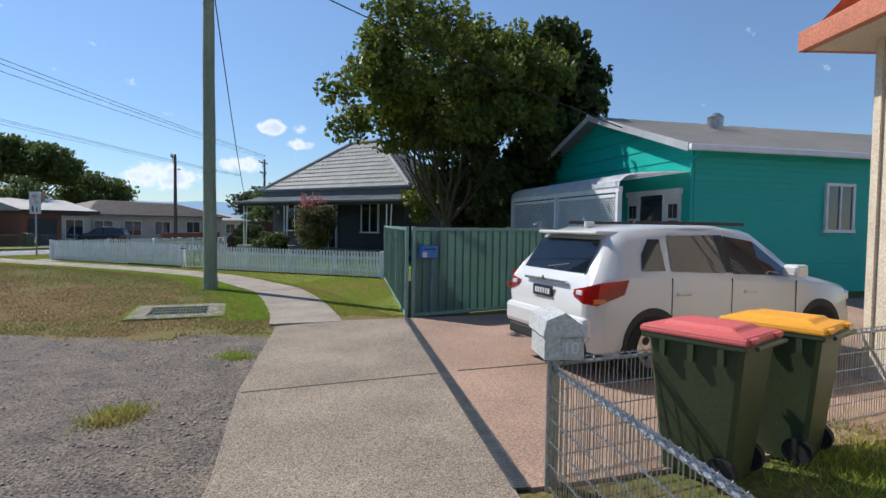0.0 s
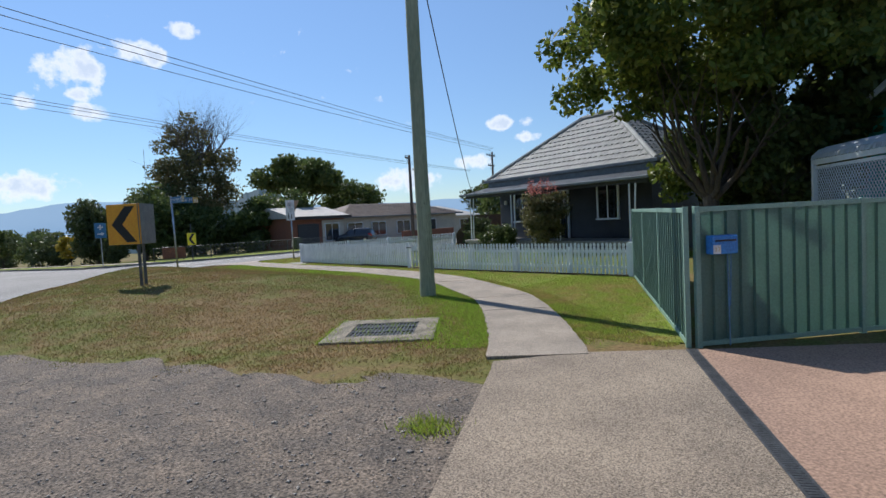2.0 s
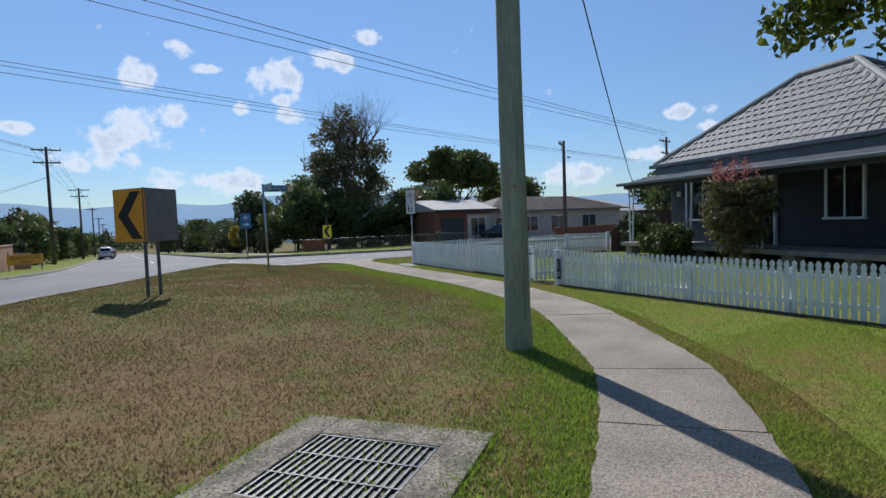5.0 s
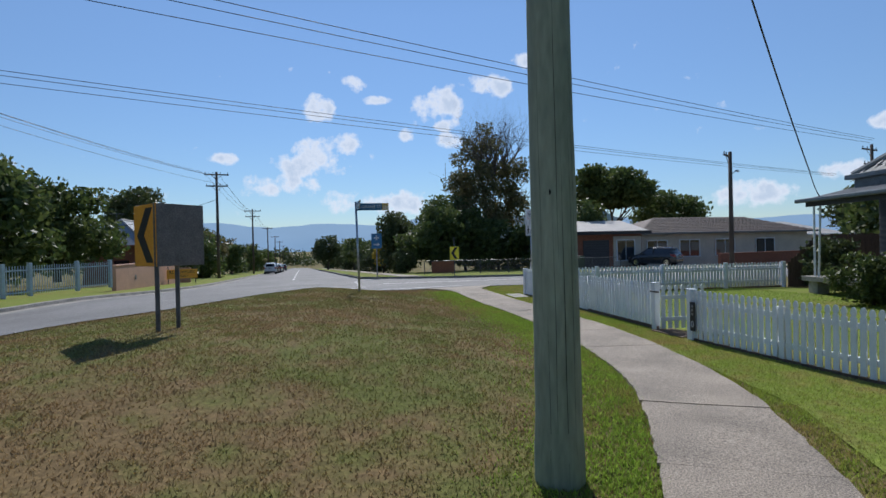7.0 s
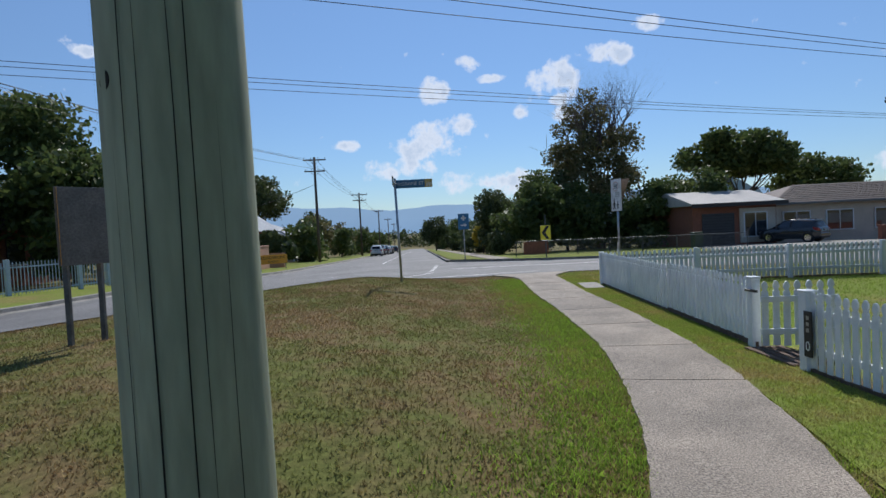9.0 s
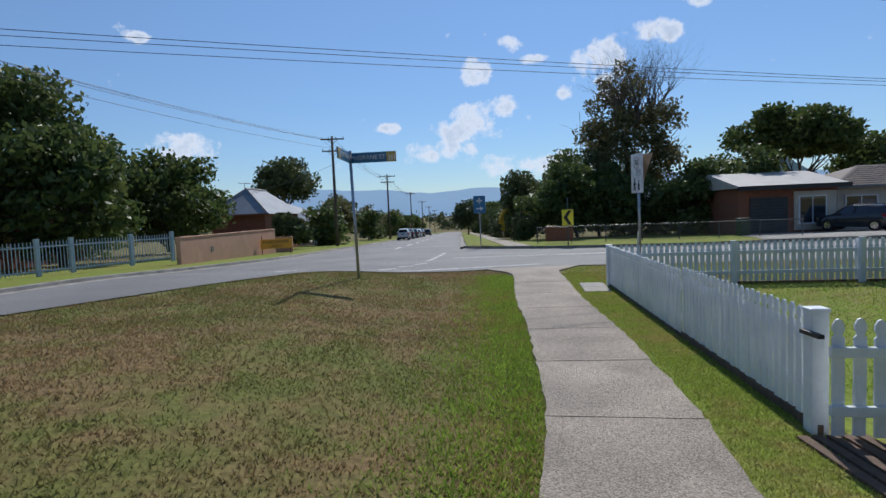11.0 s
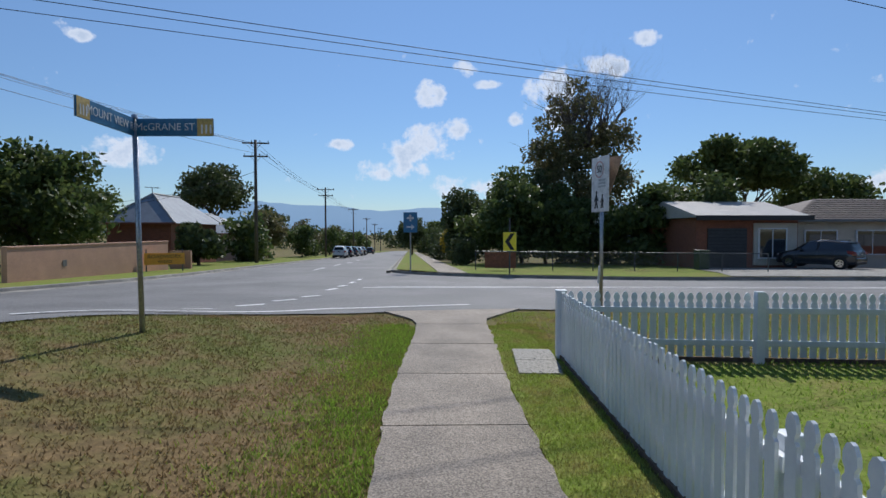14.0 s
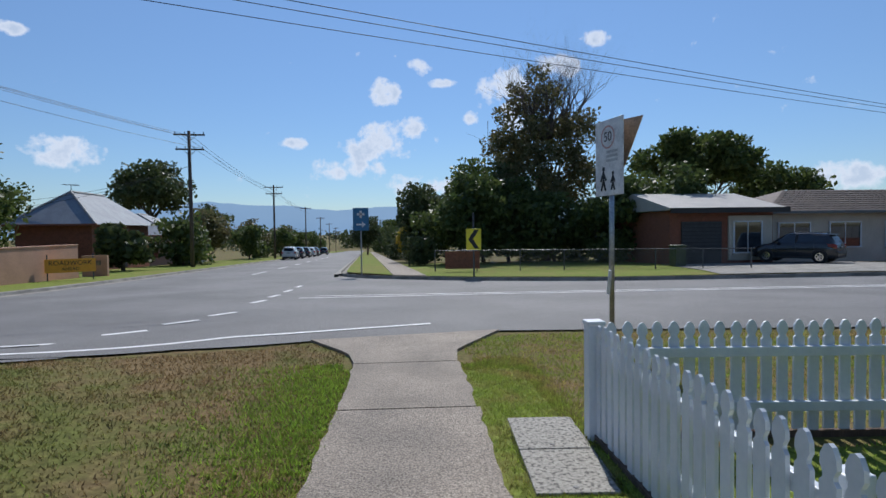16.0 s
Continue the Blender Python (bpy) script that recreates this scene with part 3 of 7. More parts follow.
# gravel parking patch
gravel_edge = [(-12, 14), (-3, 13.2), (1.5, 12.6), (4.0, 11.4), (5.4, 9.0), (6.0, 6.9), (6.7, 5.6), (6.9, 5.25)]
ragged = resample(gravel_edge, 160)
ragged += np.array([(0.55 * noise.noise(Vector((x * 1.3, y * 1.3, 2))), 0.75 * noise.noise(Vector((x * 1.3, y * 1.3, 7))) + 0.25 * noise.noise(Vector((x * 5, y * 5, 7)))) for x, y in ragged])
tagged(obj("gravel_patch", strip(ragged, [(-12, -3.6), (-6, -2.6), (-2, -0.4), (0.5, 1.1), (2.85, 2.5), (4.48, 3.6), (6.0, 4.55), (6.9, 5.05)], 160, 24, 0.008), M_GRAVEL), "loose grey gravel and packed dirt beside the path", "ground", kind="structure")
# concrete apron, driveway and the slotted drain between them
tagged(obj("apron", prism([(-12, -6.4), (-12, -8.3), (3.47, 0.60), (9.21, 3.89), (8.5, 4.83), (7.6, 5.5), (7.3, 5.3), (4.48, 3.64), (2.85, 2.5), (0.0, 0.85), (-4, -1.6)], -0.06, 0.03), M_APRON), "exposed aggregate concrete crossover and footpath", "pavement", kind="structure")
tagged(obj("driveway", prism([(3.53, 0.515), (9.27, 3.80), (20.5, -10), (14.5, -14.5), (9.5, -7.5)], -0.06, 0.028), M_DRIVE), "reddish stained concrete driveway", "driveway", kind="structure")
for a, b in (((4.48, 3.6), (6.0, 1.95)), ((6.12, 1.86), (7.6, 0.1)), ((-0.6, 0.5), (0.9, -0.95))):
    a, b = Vector((*a, 0)), Vector((*b, 0))
    m = Matrix.Translation((*a.xy, 0.03)) @ Euler((0, 0, math.atan2((b - a).y, (b - a).x))).to_matrix().to_4x4()
    tagged(obj("joint", B(0, (b - a).length, -0.012, 0.012, -0.02, 0.0035, m=m), M_PAVE_JOINT), "dark soil-filled joint in the concrete", "joint", kind="structure")

drain = empty("channel_drain", pose(3.5, 0.56, 0.03, 0, 0, math.degrees(math.atan2(3.28, 5.72))), "long black slotted channel drain across the driveway", "drain")
L = 6.62
part("channel", B(0, L, -0.05, 0.05, -0.05, -0.012), M_BLACK, drain)
for s in (-1, 1):
    part("edge_rail", B(0, L, s * 0.052 - 0.009, s * 0.052 + 0.009, -0.05, 0.006), M_DARKSTEEL, drain)
slat = bpy.data.meshes.new("slat")
b_ = B(-0.012, 0.012, -0.043, 0.043, -0.012, 0.004)
b_.to_mesh(slat)
b_.free()
slat.materials.append(M_DARKSTEEL)
for i in range(200):
    o = new("slat", slat)
    o.parent = drain
    o.location = (0.02 + i * L / 200, 0, 0)

# stormwater pit with an iron grate
M_PITRIM = mat("stained_pit_concrete", (0.27, 0.235, 0.18), (0.14, 0.125, 0.09), rough=0.95, scale=5, bump=0.8, bscale=45, stain=0.7)
pit = empty("stormwater_pit", pose(8.22, 8.12, 0.0, 0, 0, 40), "square concrete stormwater pit with an iron grate set in grass", "drain grate")
for r in ((-0.85, 0.85, 0.5, 0.82), (-0.85, 0.85, -0.82, -0.5), (-0.85, -0.5, -0.5, 0.5), (0.5, 0.85, -0.5, 0.5)):
    part("surround", B(r[0], r[1], r[2], r[3], -0.1, 0.036, bevel=0.008), M_PITRIM, pit)
# no hole here: a black sheet over the ground paints the pit's inner shade
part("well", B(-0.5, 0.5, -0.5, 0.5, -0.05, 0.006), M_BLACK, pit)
for i in range(17):
    y = -0.48 + i * 0.06
    part("grate_bar", B(-0.5, 0.5, y - 0.008, y + 0.008, 0.0, 0.024), M_DARKSTEEL, pit)
for x in (-0.49, -0.16, 0.16, 0.49):
    part("cross_bar", B(x - 0.008, x + 0.008, -0.5, 0.5, 0.0, 0.028), M_DARKSTEEL, pit)

# footpath slabs
PATH_C = [(8.08, 5.2), (9.65, 6.45), (11.35, 8.05), (12.15, 9.1), (13.45, 11.35), (13.98, 12.65), (14.38, 14.1), (14.75, 16.0), (14.93, 18.0), (15.03, 19.6), (15.12, 22.0), (15.32, 24.4), (15.42, 25.9)]
centre = smooth_line(PATH_C, 141)
tang = np.gradient(centre, axis=0)
tang /= np.linalg.norm(tang, axis=1)[:, None]
side = np.stack([-tang[:, 1], tang[:, 0]], 1)
bed = tagged(obj("footpath", strip(centre + side * 0.57, centre - side * 0.57, 141, 4, 0.012), M_PAVE_JOINT), "curved pale concrete footpath of separate slabs", "pavement", kind="structure")
rng = np.random.default_rng(5)
for k in range(14):
    i0, i1 = k * 10, k * 10 + 10
    c, sd = centre[i0:i1 + 1].copy(), side[i0:i1 + 1]
    c[0] += tang[i0] * 0.008
    c[-1] -= tang[i1] * 0.008
    jit = rng.uniform(-0.018, 0.018, (2, 11))
    sl = strip(c + sd * (0.6 + jit[0][:, None]), c - sd * (0.6 + jit[1][:, None]), 11, 4, 0.034 + rng.uniform(-0.004, 0.004), 0.06)
    part("slab", sl, M_PATH, bed)
tagged(obj("kerb_ramp", strip([(14.82, 25.95), (14.75, 26.5), (14.2, 27.5)], [(16.0, 25.88), (16.1, 26.5), (16.95, 27.75)], 8, 6, 0.037, 0.06), M_PATH), "cracked concrete kerb ramp down to the road", "kerb ramp", kind="structure")

# telecom pit lids beside the fence
lid = empty("service_pit", pose(16.245, 23.235, -0.004, 0, 0, -7), "pale mottled concrete service pit with two lids", "pit cover")
M_LID = mat("mottled_lid_concrete", (0.36, 0.335, 0.285), (0.12, 0.11, 0.095), rough=0.9, scale=34, contrast=(0.5, 0.62))
part("frame", B(-0.27, 0.27, -0.665, 0.665, -0.05, 0.02), M_KERB, lid)
for y in (-0.325, 0.325):
    part("lid", B(-0.245, 0.245, y - 0.318, y + 0.318, 0.0, 0.034, bevel=0.006), M_LID, lid)
    part("key_hole", T((0, y - 0.25, 0.03), (0, y - 0.25, 0.037), 0.018), M_BLACK, lid)


# ---------------------------------------------------------------- picket fence
def picket_mesh(h):
    w = 0.038
    out = [(-w, 0), (w, 0), (w, h - 0.13), (w * 0.62, h - 0.115), (w * 0.62, h - 0.10), (w * 0.98, h - 0.075), (w * 0.9, h - 0.04), (w * 0.45, h - 0.008), (0, h),
           (-w * 0.45, h - 0.008), (-w * 0.9, h - 0.04), (-w * 0.98, h - 0.075), (-w * 0.62, h - 0.10), (-w * 0.62, h - 0.115), (-w, h - 0.13)]
    bm = prism(out, -0.009, 0.009)
    bmesh.ops.transform(bm, matrix=Matrix.Rotation(radians(90), 4, "X"), verts=bm.verts)
    me = bpy.data.meshes.new("picket")
    bm.to_mesh(me)
    bm.free()
    me.materials.append(M_WHITE)
    return me


PICKET = picket_mesh(0.80)


def fence_run(p0, p1, label, posts, outward, gate=False, z0=0.0, inner=(), inner_top=0.74):
    """A run of white pickets on two rails between posts; outward: the side on which the pickets stand."""
    p0, p1 = Vector((*p0, 0)), Vector((*p1, 0))
    d = p1 - p0
    n = d.length
    ang = math.atan2(d.y, d.x)
    root = empty("picket_gate" if gate else "picket_fence", Matrix.Translation((p0.x, p0.y, z0)) @ Matrix.Rotation(ang, 4, "Z"), label, "gate" if gate else "fence", "" if gate else "white picket fence round the front garden")
    s = outward
    for z in (0.2, 0.6):
        part("rail", B(0.0, n, -s * 0.05 if s > 0 else 0.012, -0.012 if s > 0 else 0.05, z, z + 0.07, bevel=0.004), M_WHITE, root)
    if not gate:
        part("plinth_board", B(0, n, -0.02, 0.02, -0.05, 0.05), M_TIMBER, root)
    count = int(n / 0.112)
    for i in range(count):
        x = (i + 0.5) * n / count
        if any(abs(x - q) < 0.085 for q in posts):
            continue
        o = new("picket", PICKET)
        o.parent = root
        o.location = (x, s * 0.0, 0.055 + 0.006 * math.sin(i * 2.3))
        o.rotation_euler = (0, 0.008 * math.sin(i * 1.7), 0)
    for q in posts:
        part("post", B(q - 0.058, q + 0.058, -0.058, 0.058, -0.1, 0.84, bevel=0.006), M_WHITE, root)
        part("post_cap", B(q - 0.066, q + 0.066, -0.066, 0.066, 0.84, 0.87, bevel=0.008), M_WHITE, root)
    for q in inner:
        part("post", B(q - 0.048, q + 0.048, -0.155, -0.054, -0.1, inner_top, bevel=0.006), M_WHITE, root)
    return root


fence_run((15.83, 7.46), (15.86, 14.62), "white painted picket fence along the footpath beside the gate", (0.08, 7.08), 1, inner=(1.85, 3.65, 5.4))
fence_run((15.98, 15.56), (16.86, 15.42), "white picket garden gate standing open into the yard", (), 1, gate=True)
fence_run((16.0, 15.66), (16.24, 18.68), "white painted picket fence beyond the garden gate", (0.06,), 1, inner=(1.6,), z0=0.035)
fence_run((16.24, 18.71), (16.62, 23.50), "white painted picket fence along the footpath up to the street corner", (4.74,), 1, inner=(0.1, 2.5))
fence_run((16.68, 23.42), (25.6, 22.15), "white painted picket fence along the side street", (), 1, inner=(2.3, 4.6, 6.8, 8.9), inner_top=0.88)
latch = empty("gate_latch", pose(15.93, 15.66, 0.72), "black iron gate latch on the picket post", "latch")
part("bar", B(-0.02, 0.02, -0.12, 0.1, 0, 0.03, bevel=0.004), M_BLACK, latch)
grid = empty("gate_threshold", pose(16.05, 15.15, 0.02, 0, 0, 90), "dark timber slat threshold under the garden gate", "threshold")
for k in range(5):
    part("slat", B(-0.45, 0.45, -0.22 + k * 0.1, -0.15 + k * 0.1, -0.03, 0.02), M_TIMBER, grid)
numb = empty("house_number_plate", pose(15.80, 14.45, 0.42, 90, 0, -90), "narrow black house number plate on the fence post", "house number")
part("plate", B(-0.06, 0.06, -0.24, 0.24, -0.006, 0.006, bevel=0.004), M_BLACK, numb)
text("0", 0.14, pose(0, -0.13, 0.008), M_SIGNWHITE, "digit", numb)
for k in range(3):
    part("mark", B(-0.02, 0.02, 0.02 + k * 0.065, 0.06 + k * 0.065, 0.005, 0.009), M_STEEL, numb)


# ---------------------------------------------------------------- poles and cables
def crossarm(parent, z, half, material=None, pins=4):
    part("crossarm", B(-half, half, 0.1, 0.2, z - 0.06, z + 0.06, bevel=0.01), material or M_POLE2, parent)
    for i in range(pins):
        x = -half * 0.92 + 2 * half * 0.92 * i / (pins - 1)
        bm = tube(bmesh.new(), (x, 0.15, z + 0.06), (x, 0.15, z + 0.13), 0.02, 0.02, 6)
        tube(bm, (x, 0.15, z + 0.13), (x, 0.15, z + 0.22), 0.045, 0.03, 8)
        part("insulator", bm, M_DARKSTEEL, parent)


def main_pole(x, y):
    root = empty("power_pole", pose(x, y, 0), "green-grey weathered round timber power pole with long cracks", "power pole")
    bm = bmesh.new()
    n, rings = 28, []
    rnd = random.Random(3)
    for k in range(41):
        z = -0.3 + k * 10.3 / 40
        r0 = 0.166 - 0.0045 * max(z, 0) + (0.012 if z < 0.25 else 0) + 0.006 * noise.noise(Vector((0, 0, z * 2.1)))
        ox, oy = 0.012 * noise.noise(Vector((z * 0.5, 3, 0))) - 0.004 * z, 0.012 * noise.noise(Vector((z * 0.5, 9, 0)))
        rings.append([bm.verts.new((ox + math.cos(6.2832 * i / n) * (r0 + 0.004 * noise.noise(Vector((i * 1.7, 0, z * 0.6)))), oy + math.sin(6.2832 * i / n) * r0, z)) for i in range(n)])
    for k in range(40):
        for i in range(n):
            bm.faces.new((rings[k][i], rings[k][(i + 1) % n], rings[k + 1][(i + 1) % n], rings[k + 1][i]))
    bm.faces.new(rings[-1])
    part("shaft", bm, M_POLE, root, smooth=True)
    for a, z0, z1, w in ((-118, 0.2, 1.9, 0.006), (-95, -0.1, 2.3, 0.009), (-72, 0.1, 2.6, 0.006), (-60, 0.9, 3.2, 0.005), (-106, 1.5, 3.6, 0.007), (-135, 0.0, 1.2, 0.005), (-40, 0.2, 2.0, 0.004), (-150, 1.2, 3.0, 0.004)):
        bm = bmesh.new()
        pts = []
        for k in range(21):
            z = z0 + (z1 - z0) * k / 20
            aa = radians(a + 2.5 * noise.noise(Vector((a, z * 1.3, 0))))
            r0 = 0.166 - 0.0045 * max(z, 0) + (0.012 if z < 0.25 else 0) + 0.006 * noise.noise(Vector((0, 0, z * 2.1))) + 0.0035
            ox, oy = 0.012 * noise.noise(Vector((z * 0.5, 3, 0))) - 0.004 * z, 0.012 * noise.noise(Vector((z * 0.5, 9, 0)))
            half = w / 0.158 * 0.26 * math.sin(math.pi * (k + 0.3) / 20.6)
            pts.append([bm.verts.new((ox + r0 * math.cos(aa + s * half), oy + r0 * math.sin(aa + s * half), z)) for s in (-1, 1)])
        for k in range(20):
            bm.faces.new((pts[k][0], pts[k][1], pts[k + 1][1], pts[k + 1][0]))
        part("crack", bm, M_CRACK, root)
    bm = bmesh.new()
    bmesh.ops.create_circle(bm, cap_ends=True, segments=14, radius=0.022, matrix=pose(-0.105, -0.122, 2.04, 90, 0, -41))
    bmesh.ops.solidify(bm, geom=bm.faces, thickness=0.02)
    part("knot", bm, M_CRACK, root)
    crossarm(root, 8.9, 1.1, M_POLE2)
    return root


main_pole(11.31, 10.2)


def street_pole(x, y, h, yaw, lean=0.0, arms=((0.3, 1.0),), lamp=False, group="timber power poles along the streets"):
    root = empty("power_pole", pose(x, y, g(x, y), lean, 0, yaw), "dark timber power pole with crossarms and insulators", "power pole", group)
    part("shaft", T((0, 0, -0.3), (0, 0, h), 0.16, 0.11, 12), M_POLE2, root, smooth=True)
    for dz, half in arms:
        crossarm(root, h - dz, half)
        for s in (-1, 1):
            part("brace", T((0, 0.12, h - dz - 0.5), (s * half * 0.5, 0.15, h - dz), 0.02, 0.02, 6), M_POLE2, root)
    if lamp:
        part("lamp_arm", T((0, 0, h - 1.5), (1.6, 0, h - 1.1), 0.035, 0.03, 8), M_STEEL, root)
        part("lamp_head", B(1.5, 2.1, -0.09, 0.09, -0.04, 0.05, bevel=0.02, m=pose(0, 0, h - 1.1)), M_STEEL, root)
    return root


street_pole(1.9, 64, 10.4, 4, 0, ((0.25, 1.1), (1.35, 1.0)))
street_pole(2.3, 100, 10.4, 0, 0, ((0.3, 1.3), (1.2, 1.1)))
for k, y in enumerate((140, 178, 215, 255)):
    street_pole(2.4, y, 10.3, 0, 0, ((0.3, 1.1),))
street_pole(37.0, 37.3, 7.7, 35, 0, ((0.25, 0.9),), lamp=True)
street_pole(55.0, 42.0, 9.6, 15, 0, ((0.4, 1.2), (1.6, 0.9)))


def cable(p0, p1, sag, r=0.012, name="power_line", label="thin black overhead power line"):
    cu = bpy.data.curves.new(name, "CURVE")
    cu.dimensions, cu.bevel_depth, cu.bevel_resolution = "3D", r, 1
    sp = cu.splines.new("POLY")
    n = 24
    sp.points.add(n)
    for i in range(n + 1):
        t = i / n
        q = Vector(p0).lerp(Vector(p1), t)
        sp.points[i].co = (q.x, q.y, q.z - 4 * sag * t * (1 - t), 1)
    tmp = bpy.data.objects.new(name, cu)
    scene.collection.objects.link(tmp)
    bpy.context.view_layer.update()
    me = bpy.data.meshes.new_from_object(tmp.evaluated_get(bpy.context.evaluated_depsgraph_get()))
    bpy.data.objects.remove(tmp)
    me.materials.clear()
    me.materials.append(M_WIRE)
    return tagged(new(name, me), label, "cable", "overhead cables")


for dx, dz in ((-0.9, 0), (-0.3, 0.0), (0.7, 0.0)):
    cable((-32, 14 + dx * 2, 10.8), (55 + dx, 42 + dx, 9.4 + dz), 0.6, 0.014)
    cable((-42, 22 + dx * 2, 10.6), (70 + dx, 58 + dx, 8.8 + dz), 0.7, 0.014)
for dx, dz in ((-1, 0), (-0.4, 0.0), (0.4, -0.3), (1.0, -1.1)):
    cable((1.9 + dx, 64, 9.0 + dz), (-13 + dx, 15, 11 + dz), 0.8)
    cable((1.9 + dx, 64, 9.0 + dz), (2.3 + dx, 100, 7.6 + dz), 0.5)
    cable((2.3 + dx, 100, 7.6 + dz), (2.4 + dx, 140, 6.4 + dz), 0.5)
cable((11.3, 10.2, 8.4), (23.6, 19.3, 3.55), 0.25, 0.016, "service_cable", "sagging black service cable to the dark house")
cable((23.6, 19.3, 3.55), (24.3, 19.4, 2.75), 0.25, 0.014, "service_cable", "short black service cable loop at the verandah")
cable((11.3, 10.2, 8.7), (17.0, 0.5, 4.6), 0.15, 0.016, "service_cable", "black service cable to the turquoise house")
for s in (0.0, 0.6):
    cable((1.9, 64, 6.6), (-6 - 6 * s, 55 + 12 * s, 3.4), 0.4, 0.012, "service_cable", "thin service cable to a brick house")

# ---------------------------------------------------------------- green steel fence with its letterbox


def sheet_fence(p0, p1, h, label):
    p0, p1 = Vector((*p0, 0)), Vector((*p1, 0))
    d = p1 - p0
    n = d.length
    root = empty("steel_fence", Matrix.Translation(p0) @ Matrix.Rotation(math.atan2(d.y, d.x), 4, "Z"), label, "fence", "green steel sheet fences")
    panels = max(1, round(n / 2.38))
    for k in range(panels):
        x0, x1 = k * n / panels + 0.03, (k + 1) * n / panels - 0.03
        bm = bmesh.new()
        ribs = 12
        pts = []
        for i in range(ribs):
            w = (x1 - x0) / ribs
            a = x0 + i * w
            pts += [(a, -0.016), (a + w * 0.62, -0.016), (a + w * 0.7, 0.016), (a + w * 0.92, 0.016)]
        pts.append((x1, -0.016))
        lo = [bm.verts.new((x, y, 0.03)) for x, y in pts]
        hi = [bm.verts.new((x, y, h - 0.05)) for x, y in pts]
        for i in range(len(pts) - 1):
            bm.faces.new((lo[i], lo[i + 1], hi[i + 1], hi[i]))
        bmesh.ops.solidify(bm, geom=bm.faces, thickness=0.004)
        part("panel", bm, M_GREENFENCE, root)
        part("top_rail", B(x0, x1, -0.022, 0.022, h - 0.06, h, bevel=0.004), M_GREENFENCE, root)
        part("bottom_rail", B(x0, x1, -0.022, 0.022, 0.02, 0.08, bevel=0.004), M_GREENFENCE, root)
    for k in range(panels + 1):
        x = k * n / panels
        part("post", B(x - 0.032, x + 0.032, -0.03, 0.03, -0.1, h + 0.012, bevel=0.005), M_GREENFENCE, root)
    return root


sheet_fence((9.43, 3.95), (15.72, 7.42), 1.68, "green ribbed steel fence beside the grass strip")
sheet_fence((9.47, 3.84), (18.1, -3.1), 1.68, "green ribbed steel fence along the driveway")
sheet_fence((18.15, -3.15), (23.5, -9.8), 1.75, "green ribbed steel fence behind the parked car")
fd = math.degrees(math.atan2(-6.94, 8.63))
M_HOSE = mat("blue_hose", (0.12, 0.26, 0.42), rough=0.5, bump=0)
lb = empty("letterbox", pose(9.47 + 0.15, 3.84 - 0.14, 1.24, 0, 0, fd), "blue plastic letterbox fixed to the green fence", "letterbox")
part("body", B(-0.12, 0.2, -0.17, -0.03, -0.12, 0.1, bevel=0.012), M_BLUEBOX, lb)
part("slot", B(-0.09, 0.17, -0.178, -0.17, 0.03, 0.05), M_BLACK, lb)
part("number_plate", B(-0.115, -0.03, -0.185, -0.17, -0.11, -0.01), M_SIGNWHITE, lb)
text("12", 0.075, pose(-0.072, -0.187, -0.06, 90, 0, 0), M_SIGNGOLD, "digit", lb)
for dx, low in ((0.0, 0.04), (0.03, 0.5)):
    hose = cable((9.63 + dx, 3.55 - dx, 1.13), (9.6 + dx, 3.53, low), 0.03, 0.008, "hose", "thin blue hose hanging down the green fence")
    hose.data.materials[0] = M_HOSE

# ---------------------------------------------------------------- letterbox, wire fence and bins at number ten
mb = empty("letterbox", pose(3.66, 0.40, 0.0, 0, 0, 25), "grey metal letterbox with a hooded lid on a post", "letterbox")
part("post", B(-0.035, 0.035, -0.035, 0.035, -0.1, 0.9, bevel=0.004), M_STEEL, mb, "galvanised square post")
part("body", B(-0.13, 0.2, -0.16, 0.1, 0.88, 1.04, bevel=0.006), M_MAILBOX, mb)
bm = bmesh.new()
prof = [(-0.16, 1.04), (-0.16, 1.09), (-0.02, 1.19), (0.10, 1.14), (0.12, 1.04)]
bm2 = prism(prof, -0.17, 0.21)
bmesh.ops.transform(bm2, matrix=Matrix(((0, 0, 1, 0), (1, 0, 0, 0), (0, 1, 0, 0), (0, 0, 0, 1))), verts=bm2.verts)
part("hood", bm2, M_MAILBOX, mb)
bm.free()
part("number_plate", B(-0.137, -0.13, -0.13, -0.01, 0.9, 1.02), M_MAILBOX, mb)
text("10", 0.11, pose(-0.139, -0.07, 0.955, 90, 0, -90), M_SIGNWHITE, "digit", mb)


